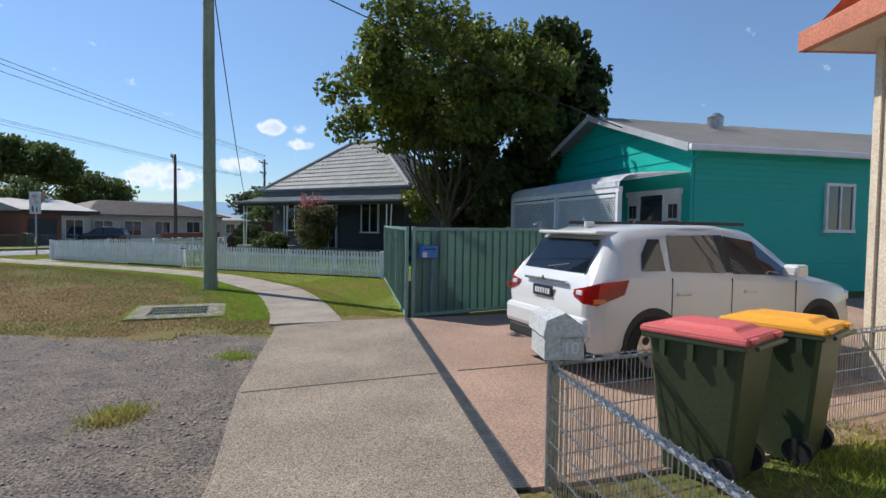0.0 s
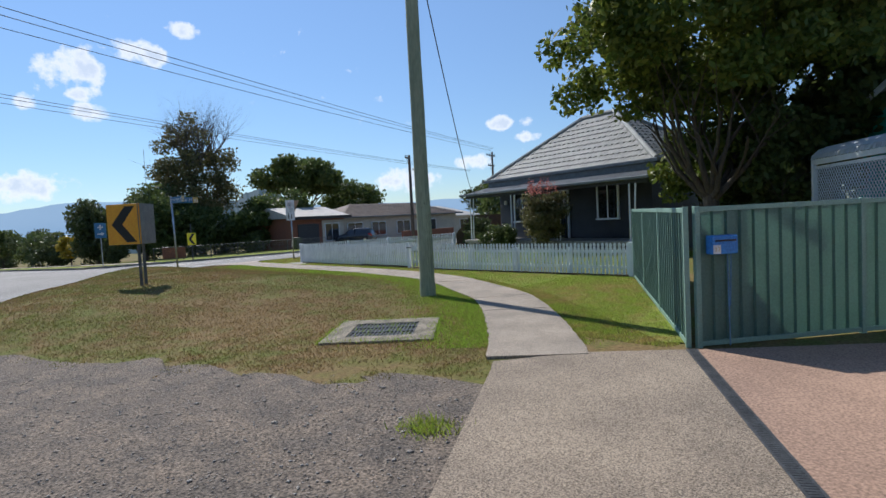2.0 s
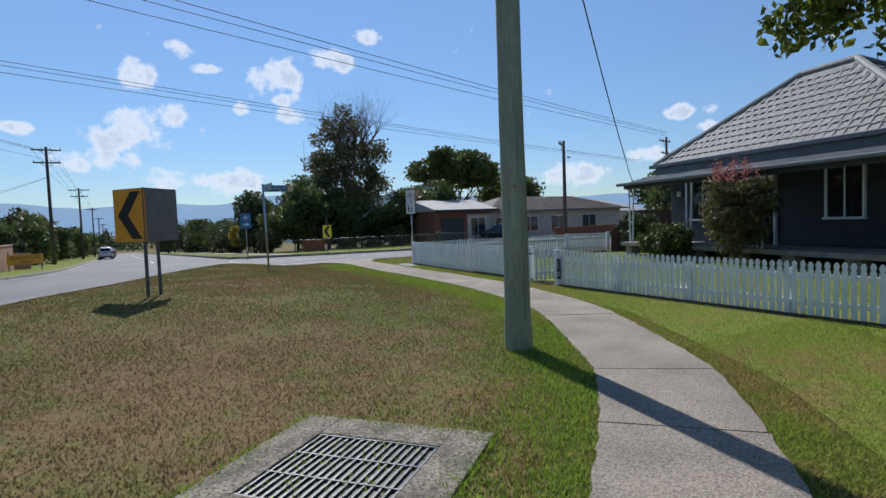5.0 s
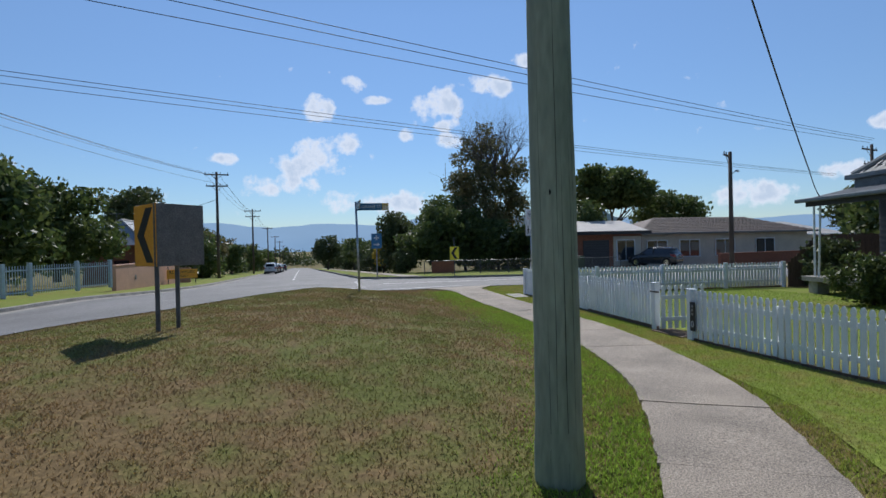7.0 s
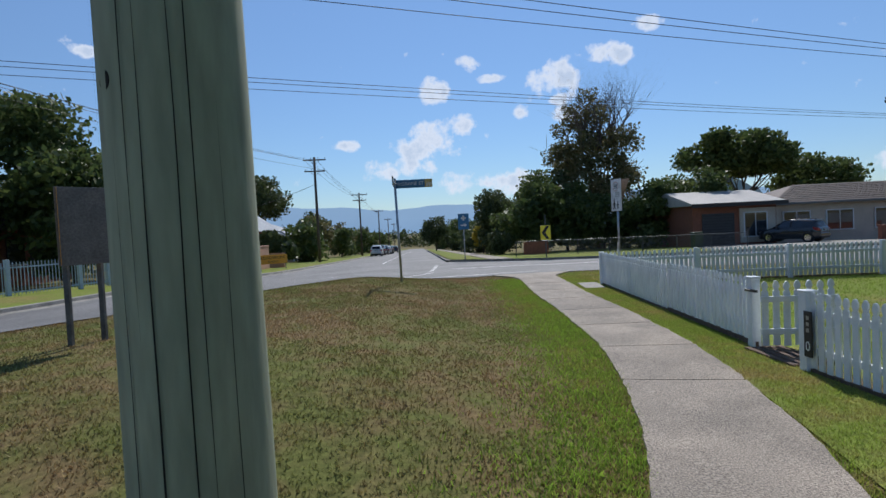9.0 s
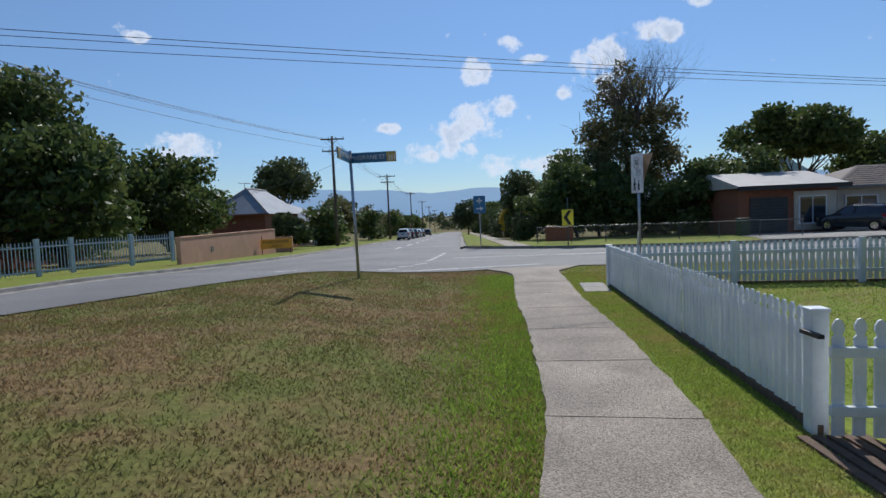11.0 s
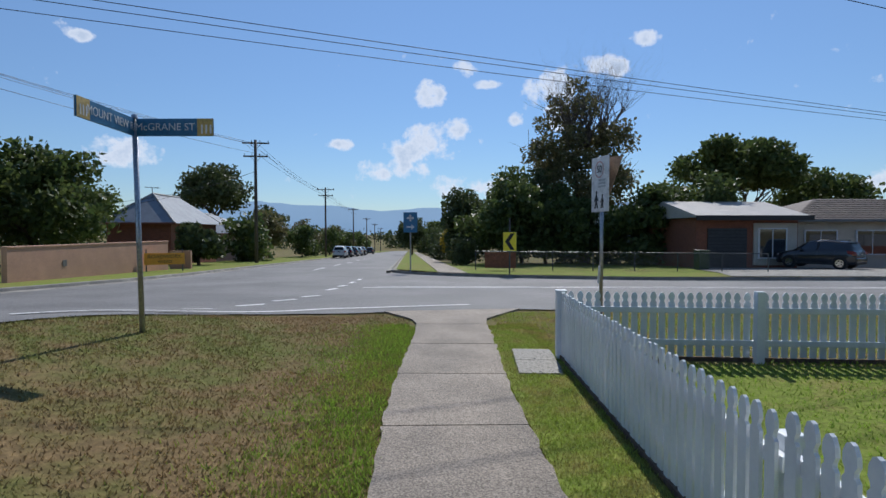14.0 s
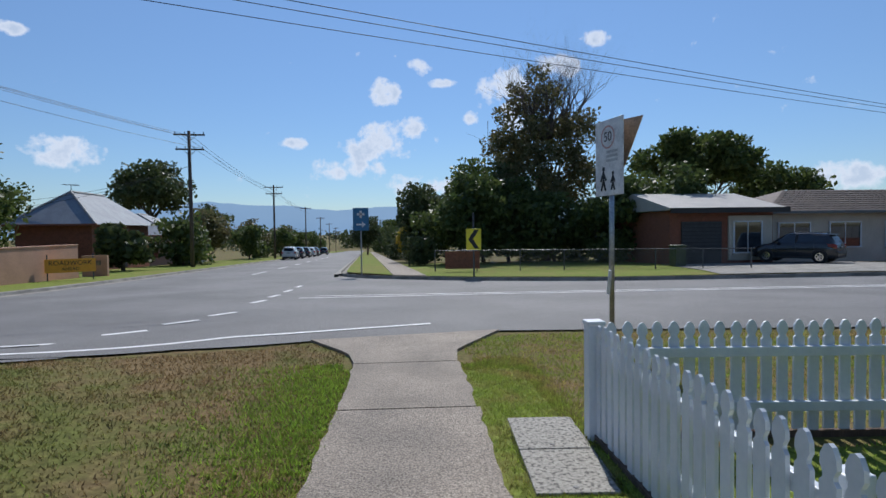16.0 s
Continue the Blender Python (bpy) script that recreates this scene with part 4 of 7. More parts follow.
def wire_fence(p0, p1, h, label):
    p0, p1 = Vector((*p0, 0)), Vector((*p1, 0))
    d = p1 - p0
    n = d.length
    root = empty("wire_fence", Matrix.Translation(p0) @ Matrix.Rotation(math.atan2(d.y, d.x), 4, "Z"), label, "fence", "woven wire front fence")
    k = int(n / 0.075)
    for i in range(k):
        x = (i + 0.5) * n / k
        bm = tube(bmesh.new(), (x - 0.022, 0, 0.02), (x - 0.022, 0, h - 0.06), 0.0032, n=5, caps=False)
        tube(bm, (x + 0.022, 0, 0.02), (x + 0.022, 0, h - 0.06), 0.0032, n=5, caps=False)
        tube(bm, (x - 0.022, 0, h - 0.06), (x + 0.03, 0.004, h), 0.0032, n=5, caps=False)
        tube(bm, (x + 0.022, 0, h - 0.06), (x - 0.03, -0.004, h), 0.0032, n=5, caps=False)
        part("upright_wire", bm, M_STEEL, root)
    for z in [0.04 + 0.15 * j for j in range(int(h / 0.15))] + [h - 0.05, h - 0.012]:
        bm = bmesh.new()
        m = max(4, int(n / 0.05))
        for s in (-1, 1):
            prev = None
            for i in range(m + 1):
                q = Vector((i * n / m, s * 0.007 * (1 if i % 2 else -1), z))
                if prev is not None:
                    tube(bm, prev, q, 0.0034, n=4, caps=False)
                prev = q
        part("line_wire", bm, M_STEEL, root)
    for x in (0.02, n - 0.02):
        part("post", T((x, 0, -0.1), (x, 0, h + 0.02), 0.022, n=10), M_STEEL, root)
    part("rail", T((0, 0.02, h - 0.05), (n, 0.02, h - 0.05), 0.014, n=8), M_STEEL, root)
    return root


wire_fence((3.6, 0.42), (0.6, -1.32), 0.86, "galvanised woven wire fence along the frontage")
wire_fence((3.68, 0.42), (4.75, -0.72), 0.86, "galvanised woven wire fence beside the driveway")
wire_fence((5.6, -1.65), (6.6, -2.7), 0.86, "galvanised woven wire gate by the house")


def bin_(x, y, yaw, lid_mat, lid_words):
    root = empty("wheelie_bin", pose(x, y, 0.02, 0, 0, yaw), f"dark green plastic wheelie bin with a {lid_words} lid", "bin", "two wheelie bins behind the wire fence")
    bm = bmesh.new()
    rings = []
    for z, hx, hy in ((0.0, 0.21, 0.23), (0.12, 0.215, 0.245), (0.5, 0.24, 0.285), (0.9, 0.265, 0.325), (0.94, 0.27, 0.33)):
        rings.append([bm.verts.new((sx * hx + cx, sy * hy + cy, z)) for sx, sy, cx, cy in ((-1, -1, 0.03, 0), (1, -1, -0.03, 0), (1, -1, 0, 0.03), (1, 1, 0, -0.03), (1, 1, -0.03, 0), (-1, 1, 0.03, 0), (-1, 1, 0, -0.03), (-1, -1, 0, 0.03))])
    for a, b in zip(rings, rings[1:]):
        for i in range(8):
            bm.faces.new((a[i], a[(i + 1) % 8], b[(i + 1) % 8], b[i]))
    bm.faces.new(rings[0][::-1])
    bm.faces.new(rings[-1])
    part("body", bm, M_BINGREEN, root)
    part("rim", B(-0.3, 0.3, -0.36, 0.36, 0.93, 0.975, bevel=0.012), M_BINGREEN, root)
    for s in (-1, 1):
        for y0 in (-0.2, 0.0, 0.2):
            part("rim_gusset", B(s * 0.285 - 0.012, s * 0.285 + 0.012, y0 - 0.02, y0 + 0.02, 0.82, 0.935), M_BINGREEN, root)
    bm = bmesh.new()
    out = [(-0.305, -0.37), (0.305, -0.37), (0.305, 0.36), (-0.305, 0.36)]
    mid = [(-0.295, -0.36), (0.295, -0.36), (0.295, 0.35), (-0.295, 0.35)]
    top = [(-0.2, -0.25), (0.2, -0.25), (0.2, 0.25), (-0.2, 0.25)]
    top2 = [(-0.17, -0.22), (0.17, -0.22), (0.17, 0.22), (-0.17, 0.22)]
    rr = [[bm.verts.new((px, py, z)) for px, py in ring] for ring, z in ((out, 0.972), (out, 1.0), (mid, 1.022), (top, 1.036), (top2, 1.06))]
    for a, b in zip(rr, rr[1:]):
        for i in range(4):
            bm.faces.new((a[i], a[(i + 1) % 4], b[(i + 1) % 4], b[i]))
    bm.faces.new(rr[-1])
    bm.faces.new(rr[0][::-1])
    bmesh.ops.bevel(bm, geom=bm.edges, offset=0.007, segments=2, affect="EDGES")
    lid = part("lid", bm, lid_mat, root, f"{lid_words} hinged lid")
    for x0 in (-0.2, 0.2):
        part("lid_lug", B(x0 - 0.05, x0 + 0.05, 0.345, 0.385, 0.985, 1.02, bevel=0.008), lid_mat, lid)
    part("grip", B(-0.06, 0.06, -0.27, -0.2, 1.025, 1.05, bevel=0.012), lid_mat, lid)
    part("handle", T((-0.24, 0.40, 0.96), (0.24, 0.40, 0.96), 0.016, n=8), M_BINGREEN, root)
    for s in (-1, 1):
        w = part("wheel", T((s * 0.2, 0.2, 0.1), (s * 0.26, 0.2, 0.1), 0.1, n=18), M_RUBBER, root)
    part("label_patch", B(-0.05, 0.0, -0.303, -0.298, 0.62, 0.64, m=pose(0, 0.0, 0, 0, 0, 0)), M_SIGNWHITE, root)
    return root


bin_(4.30, -0.60, 150, M_BINRED, "faded red")
bin_(4.92, -1.18, 150, M_BINYELLOW, "yellow")


# ---------------------------------------------------------------- cars
def car(m, paint, label, scale=1.0, detail=True, group=""):
    """A compact SUV, nose towards +x, rear at x = 0."""
    root = empty("car", m @ Matrix.Scale(scale, 4), label, "car", group)
    # station: x, half width at sill, half width at belt, belt height, roof half width, roof height, bottom height
    st = [(0.0, 0.70, 0.74, 0.80, 0.70, 0.82, 0.36), (0.06, 0.80, 0.82, 0.96, 0.74, 1.0, 0.30), (0.18, 0.85, 0.86, 1.04, 0.70, 1.18, 0.27), (0.42, 0.885, 0.875, 1.08, 0.62, 1.52, 0.25), (0.62, 0.885, 0.88, 1.07, 0.60, 1.58, 0.24),
          (1.2, 0.885, 0.885, 1.05, 0.61, 1.625, 0.22), (1.9, 0.885, 0.885, 1.02, 0.61, 1.63, 0.22), (2.5, 0.885, 0.885, 0.99, 0.60, 1.57, 0.22), (2.95, 0.885, 0.88, 0.97, 0.61, 1.32, 0.22), (3.25, 0.885, 0.87, 0.96, 0.66, 1.08, 0.23),
          (3.6, 0.88, 0.85, 0.93, 0.70, 0.99, 0.24), (4.0, 0.85, 0.80, 0.86, 0.66, 0.91, 0.25), (4.2, 0.74, 0.70, 0.72, 0.58, 0.76, 0.28), (4.27, 0.66, 0.62, 0.60, 0.52, 0.62, 0.32)]
    bm = bmesh.new()
    rows = []
    for x, ws, wb, hb, wr, hr, h0 in st:
        half = [(ws * 0.93, h0), (ws, h0 + 0.12), (ws * 1.0, (h0 + hb) * 0.52), (wb, hb - 0.03), (wb - 0.02, hb), (wr + (wb - wr) * 0.32, hb + (hr - hb) * 0.66), (wr, hr - 0.045), (wr * 0.78, hr)]
        pts = [(-w, h) for w, h in half] + [(w, h) for w, h in half[::-1]]
        rows.append([bm.verts.new((x, y, z)) for y, z in pts])
    k = len(rows[0])
    for a, b in zip(rows, rows[1:]):
        for i in range(k - 1):
            bm.faces.new((a[i], a[i + 1], b[i + 1], b[i]))
    bm.faces.new(rows[0])
    bm.faces.new(rows[-1][::-1])
    bmesh.ops.recalc_face_normals(bm, faces=bm.faces)
    body = part("body", bm, paint, root, smooth=True)
    # side windows on the slope between belt and roof
    def side_y(x, z):
        xs = [s[0] for s in st]
        wb, hb, wr, hr = (np.interp(x, xs, [s[i] for s in st]) for i in (2, 3, 4, 5))
        t = (z - hb) / max(hr - hb, 0.01)
        if t < 0.66:
            return wb - 0.02 + (wr + (wb - wr) * 0.32 - wb + 0.02) * t / 0.66
        return wr + (wb - wr) * 0.32 * (1 - (t - 0.66) / 0.34)
    def pane(pts, s, name, material, off=0.012):
        b2 = bmesh.new()
        cx, cz = sum(p[0] for p in pts) / len(pts), sum(p[1] for p in pts) / len(pts)
        ring = []
        m2 = []
        for i in range(len(pts)):
            p, q = pts[i], pts[(i + 1) % len(pts)]
            m2 += [p, ((p[0] + q[0]) / 2, (p[1] + q[1]) / 2)]
        c = b2.verts.new((cx, s * (side_y(cx, cz) + off), cz))
        vs = [b2.verts.new((x, s * (side_y(x, z) + off), z)) for x, z in m2]
        for i in range(len(vs)):
            b2.faces.new((c, vs[i], vs[(i + 1) % len(vs)]))
        bmesh.ops.recalc_face_normals(b2, faces=b2.faces)
        return part(name, b2, material, root)
    for s in (-1, 1):
        pane([(0.66, 1.13), (0.98, 1.13), (1.02, 1.46), (0.86, 1.46), (0.72, 1.3)], s, "quarter_window", M_CARGLASS)
        pane([(1.06, 1.12), (1.86, 1.09), (1.80, 1.51), (1.14, 1.50)], s, "side_window", M_CARGLASS)
        pane([(1.98, 1.08), (2.98, 1.03), (2.86, 1.15), (2.46, 1.44), (1.98, 1.50)], s, "side_window", M_CARGLASS)
        pane([(1.87, 1.1), (1.97, 1.09), (1.97, 1.51), (1.82, 1.51)], s, "door_pillar", M_TRIM, 0.009)
        part("sill_trim", B(0.75, 3.3, s * 0.87 - 0.03, s * 0.87 + 0.03, 0.22, 0.33, bevel=0.015), M_TRIM, root)
        for x in (1.1, 2.1):
            part("door_handle", B(x, x + 0.2, s * 0.9 - 0.016, s * 0.9 + 0.016, 0.86, 0.895, bevel=0.012), paint, root)
        for x, z0, z1 in ((1.04, 0.36, 1.05), (1.92, 0.34, 1.03), (2.98, 0.36, 0.98)):
            part("door_seam", B(x - 0.004, x + 0.004, s * 0.884 - 0.006, s * 0.884 + 0.006, z0, z1), M_BLACK, root)
        part("mirror", B(2.72, 2.92, s * 0.98 - 0.1, s * 0.98 + 0.1, 1.03, 1.18, bevel=0.035), paint, root)
        part("roof_rail", B(0.75, 2.4, s * 0.6 - 0.02, s * 0.6 + 0.02, 1.62, 1.66, bevel=0.012), M_TRIM, root)
        # tail lamp wraps round the corner
        bl = bmesh.new()
        up = [(0.055, 0.52, 0.93), (0.04, 0.72, 0.97), (0.13, 0.855, 1.02), (0.46, 0.895, 1.05)]
        dn = [(0.04, 0.52, 0.86), (0.02, 0.72, 0.80), (0.1, 0.85, 0.79), (0.40, 0.90, 0.90)]
        va = [bl.verts.new((x - 0.025, s * (y + 0.02), z)) for x, y, z in up]
        vb = [bl.verts.new((x - 0.025, s * (y + 0.02), z)) for x, y, z in dn]
        for i in range(3):
            bl.faces.new((va[i], va[i + 1], vb[i + 1], vb[i]))
        bmesh.ops.solidify(bl, geom=bl.faces, thickness=0.03)
        tl = part("tail_lamp", bl, M_LENSRED, root, "red tail lamp with an amber base")
        part("indicator", B(0.02, 0.16, s * 0.885 - 0.012, s * 0.885 + 0.012, 0.81, 0.86, bevel=0.01), M_LENSORANGE, tl)
        part("reversing_lamp", B(0.0, 0.03, s * 0.66 - 0.05, s * 0.66 + 0.05, 0.88, 0.93, bevel=0.008), M_SIGNWHITE, tl)
        part("reflector", B(-0.012, 0.03, s * 0.68 - 0.04, s * 0.68 + 0.04, 0.46, 0.56, bevel=0.008), M_LENSRED, root)
        part("headlamp", B(3.98, 4.16, s * 0.66 - 0.12, s * 0.66 + 0.12, 0.68, 0.82, bevel=0.04), M_CHROME, root)
        for x in (0.78, 3.42):
            wh = part("wheel", T((x, s * 0.70, 0.33), (x, s * 0.90, 0.33), 0.33, n=28), M_RUBBER, root, "black tyre on an alloy rim")
            part("rim", T((x, s * 0.89, 0.33), (x, s * 0.908, 0.33), 0.215, n=24), M_CHROME, wh)
            part("arch", T((x, s * 0.60, 0.36), (x, s * 0.893, 0.36), 0.385, n=28), M_TRIM, root)
            for j in range(5):
                a = 2 * math.pi * j / 5
                part("spoke_gap", T((x + 0.13 * math.cos(a), s * 0.905, 0.33 + 0.13 * math.sin(a)), (x + 0.13 * math.cos(a), s * 0.912, 0.33 + 0.13 * math.sin(a)), 0.045, n=10), M_BLACK, wh)
    rear = bmesh.new()
    ring = [(0.135, -0.60, 1.10), (0.135, 0.60, 1.10), (0.36, 0.56, 1.45), (0.36, -0.56, 1.45)]
    vs = [rear.verts.new((x - 0.02, y, z)) for x, y, z in ring]
    rear.faces.new(vs)
    bmesh.ops.solidify(rear, geom=rear.faces, thickness=0.015)
    rw = part("rear_window", rear, M_CARGLASS, root)
    part("wiper", T((0.12, 0.1, 1.12), (0.17, -0.25, 1.17), 0.012, n=6), M_TRIM, rw)
    part("roof_spoiler", B(0.27, 0.62, -0.57, 0.57, 1.50, 1.545, bevel=0.02), paint, root)
    part("chrome_strip", B(-0.005, 0.04, -0.42, 0.42, 0.97, 1.0, bevel=0.008), M_CHROME, root)
    pl = part("number_plate", B(-0.02, 0.0, -0.19, 0.19, 0.80, 0.92), M_BLACK, root, "black number plate with white characters")
    for j in range(6):
        part("character", B(-0.024, -0.019, -0.15 + j * 0.052, -0.118 + j * 0.052, 0.83, 0.89), M_SIGNWHITE, pl)
    part("badge", prism([(-0.03, 0), (0.03, 0), (0, 0.05)], -0.005, 0.005), M_CHROME, root).matrix_local = pose(-0.012, 0, 0.985, 90, 0, 90)
    part("rear_bumper", B(-0.05, 0.22, -0.80, 0.80, 0.40, 0.66, bevel=0.06), paint, root)
    part("lower_bumper", B(-0.03, 0.2, -0.74, 0.74, 0.26, 0.42, bevel=0.04), M_TRIM, root)
    part("antenna", B(0.55, 0.68, -0.02, 0.02, 1.575, 1.65, bevel=0.012), paint, root)
    part("bonnet_seam", B(3.3, 3.31, -0.6, 0.6, 1.03, 1.06), M_BLACK, root)
    return root


car(pose(6.72, 0.98, 0.05, 0, 0, math.degrees(math.atan2(-0.74, 0.67))), M_CARWHITE, "white compact SUV parked on the concrete driveway", 1.06)
car(pose(38.2, 44.1, g(38, 45) + 0.2, 0, 0, 122), M_CARDARK, "dark blue SUV parked on the far driveway", 0.92)
for k, y in enumerate((92, 100, 109, 118, 126, 150)):
    car(pose(5.2, y, g(5, y) + 0.05, 0, 0, 90), M_CARDARK if k % 3 else M_CARWHITE, "dark car parked at the far kerb" if k % 3 else "white car parked at the far kerb", 1.0, group="cars parked along the street")


# ---------------------------------------------------------------- houses
def frame_m(o, f):
    """Local x along the direction f, z up, from the point o."""
    return Matrix.Translation((o[0], o[1], o[2])) @ Matrix.Rotation(math.atan2(f[1], f[0]), 4, "Z")


def window(parent, x0, x1, z0, z1, y, s=-1, bars=1, cur=None):
    """A framed window in a wall at local y; s: the side it faces."""
    w = part("window", B(x0, x1, min(y, y + s * 0.05), max(y, y + s * 0.05), z0, z1), M_GLASS, parent)
    t = 0.07
    for a in ((x0 - t, x1 + t, z1, z1 + t), (x0 - t, x0, z0, z1), (x1, x1 + t, z0, z1)):
        part("frame", B(a[0], a[1], min(y, y + s * 0.09), max(y, y + s * 0.09), a[2], a[3], bevel=0.006), M_WHITE, w)
    part("sill", B(x0 - t - 0.03, x1 + t + 0.03, min(y, y + s * 0.13), max(y, y + s * 0.13), z0 - 0.07, z0, bevel=0.006), M_WHITE, w)
    for k in range(bars):
        x = x0 + (x1 - x0) * (k + 1) / (bars + 1)
        part("mullion", B(x - 0.022, x + 0.022, min(y, y + s * 0.07), max(y, y + s * 0.07), z0, z1), M_WHITE, w)
    return w


def boards(parent, x0, x1, y, s, z0, z1, material, step=0.16, name="board"):
    n = int((z1 - z0) / step)
    for k in range(n):
        z = z0 + k * step
        bm = bmesh.new()
        a, b = (y, y + s * 0.035)
        v = [bm.verts.new(p) for p in ((x0, a, z), (x1, a, z), (x1, a, z + step), (x0, a, z + step), (x0, b, z), (x1, b, z), (x1, y + s * 0.012, z + step), (x0, y + s * 0.012, z + step))]
        for q in ((4, 5, 6, 7), (0, 1, 5, 4), (3, 7, 6, 2), (0, 4, 7, 3), (1, 2, 6, 5), (0, 3, 2, 1)):
            bm.faces.new([v[i] for i in q])
        bmesh.ops.recalc_face_normals(bm, faces=bm.faces)
        part(name, bm, material, parent)


def hip_roof(parent, x0, x1, y0, y1, z, rise, material, inset=None, ov=0.0, ribs=None, tile=0.0):
    cx, cy = (x0 + x1) / 2, (y0 + y1) / 2
    dx, dy = x1 - x0, y1 - y0
    ins = min(dx, dy) / 2 if inset is None else inset
    r0, r1 = ((x0 + ins, cy), (x1 - ins, cy)) if dx >= dy else ((cx, y0 + ins), (cx, y1 - ins))
    bm = bmesh.new()
    c = [bm.verts.new((x, y, z)) for x, y in ((x0, y0), (x1, y0), (x1, y1), (x0, y1))]
    a, b = bm.verts.new((*r0, z + rise)), bm.verts.new((*r1, z + rise))
    if dx >= dy:
        fs = [(c[0], c[1], b, a), (c[1], c[2], b), (c[2], c[3], a, b), (c[3], c[0], a)]
    else:
        fs = [(c[0], c[1], a), (c[1], c[2], b, a), (c[2], c[3], b), (c[3], c[0], a, b)]
    if (r0[0] - r1[0]) ** 2 + (r0[1] - r1[1]) ** 2 < 1e-6:
        bmesh.ops.pointmerge(bm, verts=[a, b], merge_co=a.co)
        fs = [(c[0], c[1], a), (c[1], c[2], a), (c[2], c[3], a), (c[3], c[0], a)]
    for f in fs:
        bm.faces.new(f)
    bm.faces.new(c[::-1])
    bmesh.ops.recalc_face_normals(bm, faces=bm.faces)
    rf = part("roof", bm, material, parent)
    return rf, [[v.copy() for v in (Vector((*r0, z + rise)), Vector((*r1, z + rise)))], [Vector((x0, y0, z)), Vector((x1, y0, z)), Vector((x1, y1, z)), Vector((x0, y1, z))]]


def tile_slope(parent, A, Bp, C, D, material, tw=0.3, tl=0.33, limit=300):
    """Lapped tiles on a slope with eave A-B and top D-C: rows of small raised tiles, kept inside the outline."""
    A, Bp, C, D = map(Vector, (A, Bp, C, D))
    nrm = (Bp - A).cross(D - A).normalized()
    if nrm.z < 0:
        nrm = -nrm
    ex = (Bp - A).normalized()
    up = nrm.cross(ex).normalized()
    if up.z < 0:
        up = -up
    H = (D - A).dot(up)
    bm = bmesh.new()
    rowsn = int(H / tl)
    for r in range(rowsn):
        t = (r + 0.5) / rowsn
        xa, xb = (D - A).dot(ex) * t, (Bp - A).length + ((C - Bp).dot(ex)) * t
        n = int((xb - xa) / tw)
        for i in range(n):
            x = xa + (i + 0.5) * (xb - xa) / n - tw / 2
            for k in range(3):
                w = tw / 3
                z1 = (0.035, 0.062, 0.035)[k]
                p0, p1 = A + ex * (x + w * k) + up * (r * tl), A + ex * (x + w * (k + 1)) + up * (r * tl)
                q = [p0 + nrm * z1, p1 + nrm * z1, p1 + up * tl + nrm * (z1 - 0.03), p0 + up * tl + nrm * (z1 - 0.03), p0, p1]
                v = [bm.verts.new(c) for c in q]
                bm.faces.new(v[:4])
                bm.faces.new((v[4], v[5], v[1], v[0]))
    o = part("tiles", bm, material, parent)
    o["kind"] = "stuff"
    return o


# dark weatherboard cottage behind the picket fence
O, F = (24.2, 19.85, 0.0), (-0.25, -0.968)
dark = empty("house", frame_m(O, F), "charcoal weatherboard cottage with a grey tiled hip roof and verandah", "house")
# local x runs along the front, local +y is to the left of it, that is to the back
part("wall", B(0.4, 9.6, 1.75, 6.5, 0.0, 3.35), M_DARKWALL, dark, "charcoal weatherboard wall")
boards(dark, 0.4, 9.6, 1.75, -1, 0.55, 3.3, M_DARKWALL)
rf, (rd, cs) = hip_roof(dark, -0.1, 10.1, 1.35, 6.85, 3.45, 2.62, M_TILE, inset=4.15)
apex = rd[0]
tile_slope(dark, cs[0], cs[1], rd[1], rd[0], M_TILE)
tile_slope(dark, cs[3], cs[0], rd[0], rd[0], M_TILE)
tile_slope(dark, cs[1], cs[2], rd[1], rd[1], M_TILE)
for c, r in ((cs[0], rd[0]), (cs[1], rd[1]), (cs[2], rd[1]), (cs[3], rd[0])):
    part("hip_cap", T(c + Vector((0, 0, 0.05)), r + Vector((0, 0, 0.05)), 0.1, n=8), M_TILE, dark)
part("ridge_cap", T(rd[0] + Vector((0, 0, 0.05)), rd[1] + Vector((0, 0, 0.05)), 0.1, n=8), M_TILE, dark)
for a in ((-0.15, 10.15, 1.2, 1.35), (-0.25, -0.1, 1.2, 6.85), (10.1, 10.25, 1.2, 6.85)):
    part("gutter", B(a[0], a[1], a[2], a[3], 3.36, 3.5, bevel=0.02), M_GUTTER, dark)
part("fascia", B(-0.05, 10.05, 1.36, 1.42, 3.1, 3.4), M_GUTTER, dark)
bm = bmesh.new()
ns = 110
pr = []
for i in range(ns + 1):
    x = -0.35 + 11.2 * i / ns
    dz = 0.012 * (1 if i % 2 else -1)
    pr.append([bm.verts.new((x, y, z + dz)) for y, z in ((-0.1, 2.78), (1.7, 3.18))])
for a, b in zip(pr, pr[1:]):
    bm.faces.new((a[0], a[1], b[1], b[0]))
bmesh.ops.solidify(bm, geom=bm.faces, thickness=0.02)
part("verandah_roof", bm, M_IRON, dark, "pale grey corrugated iron verandah roof")
part("verandah_gutter", B(-0.4, 10.9, -0.22, -0.1, 2.7, 2.82, bevel=0.03), M_GUTTER, dark)
part("verandah_beam", B(-0.2, 10.7, 0.0, 0.08, 2.58, 2.72), M_DARKWALL, dark)
part("deck", B(-0.3, 10.8, -0.1, 1.75, 0.38, 0.52, bevel=0.01), M_KERB, dark, "grey concrete verandah deck")
for x in (0.0, 1.8, 3.6, 5.4, 7.2, 9.0, 10.6):
    part("pier", B(x - 0.2, x + 0.2, 0.05, 0.4, -0.05, 0.38), M_KERB, dark)
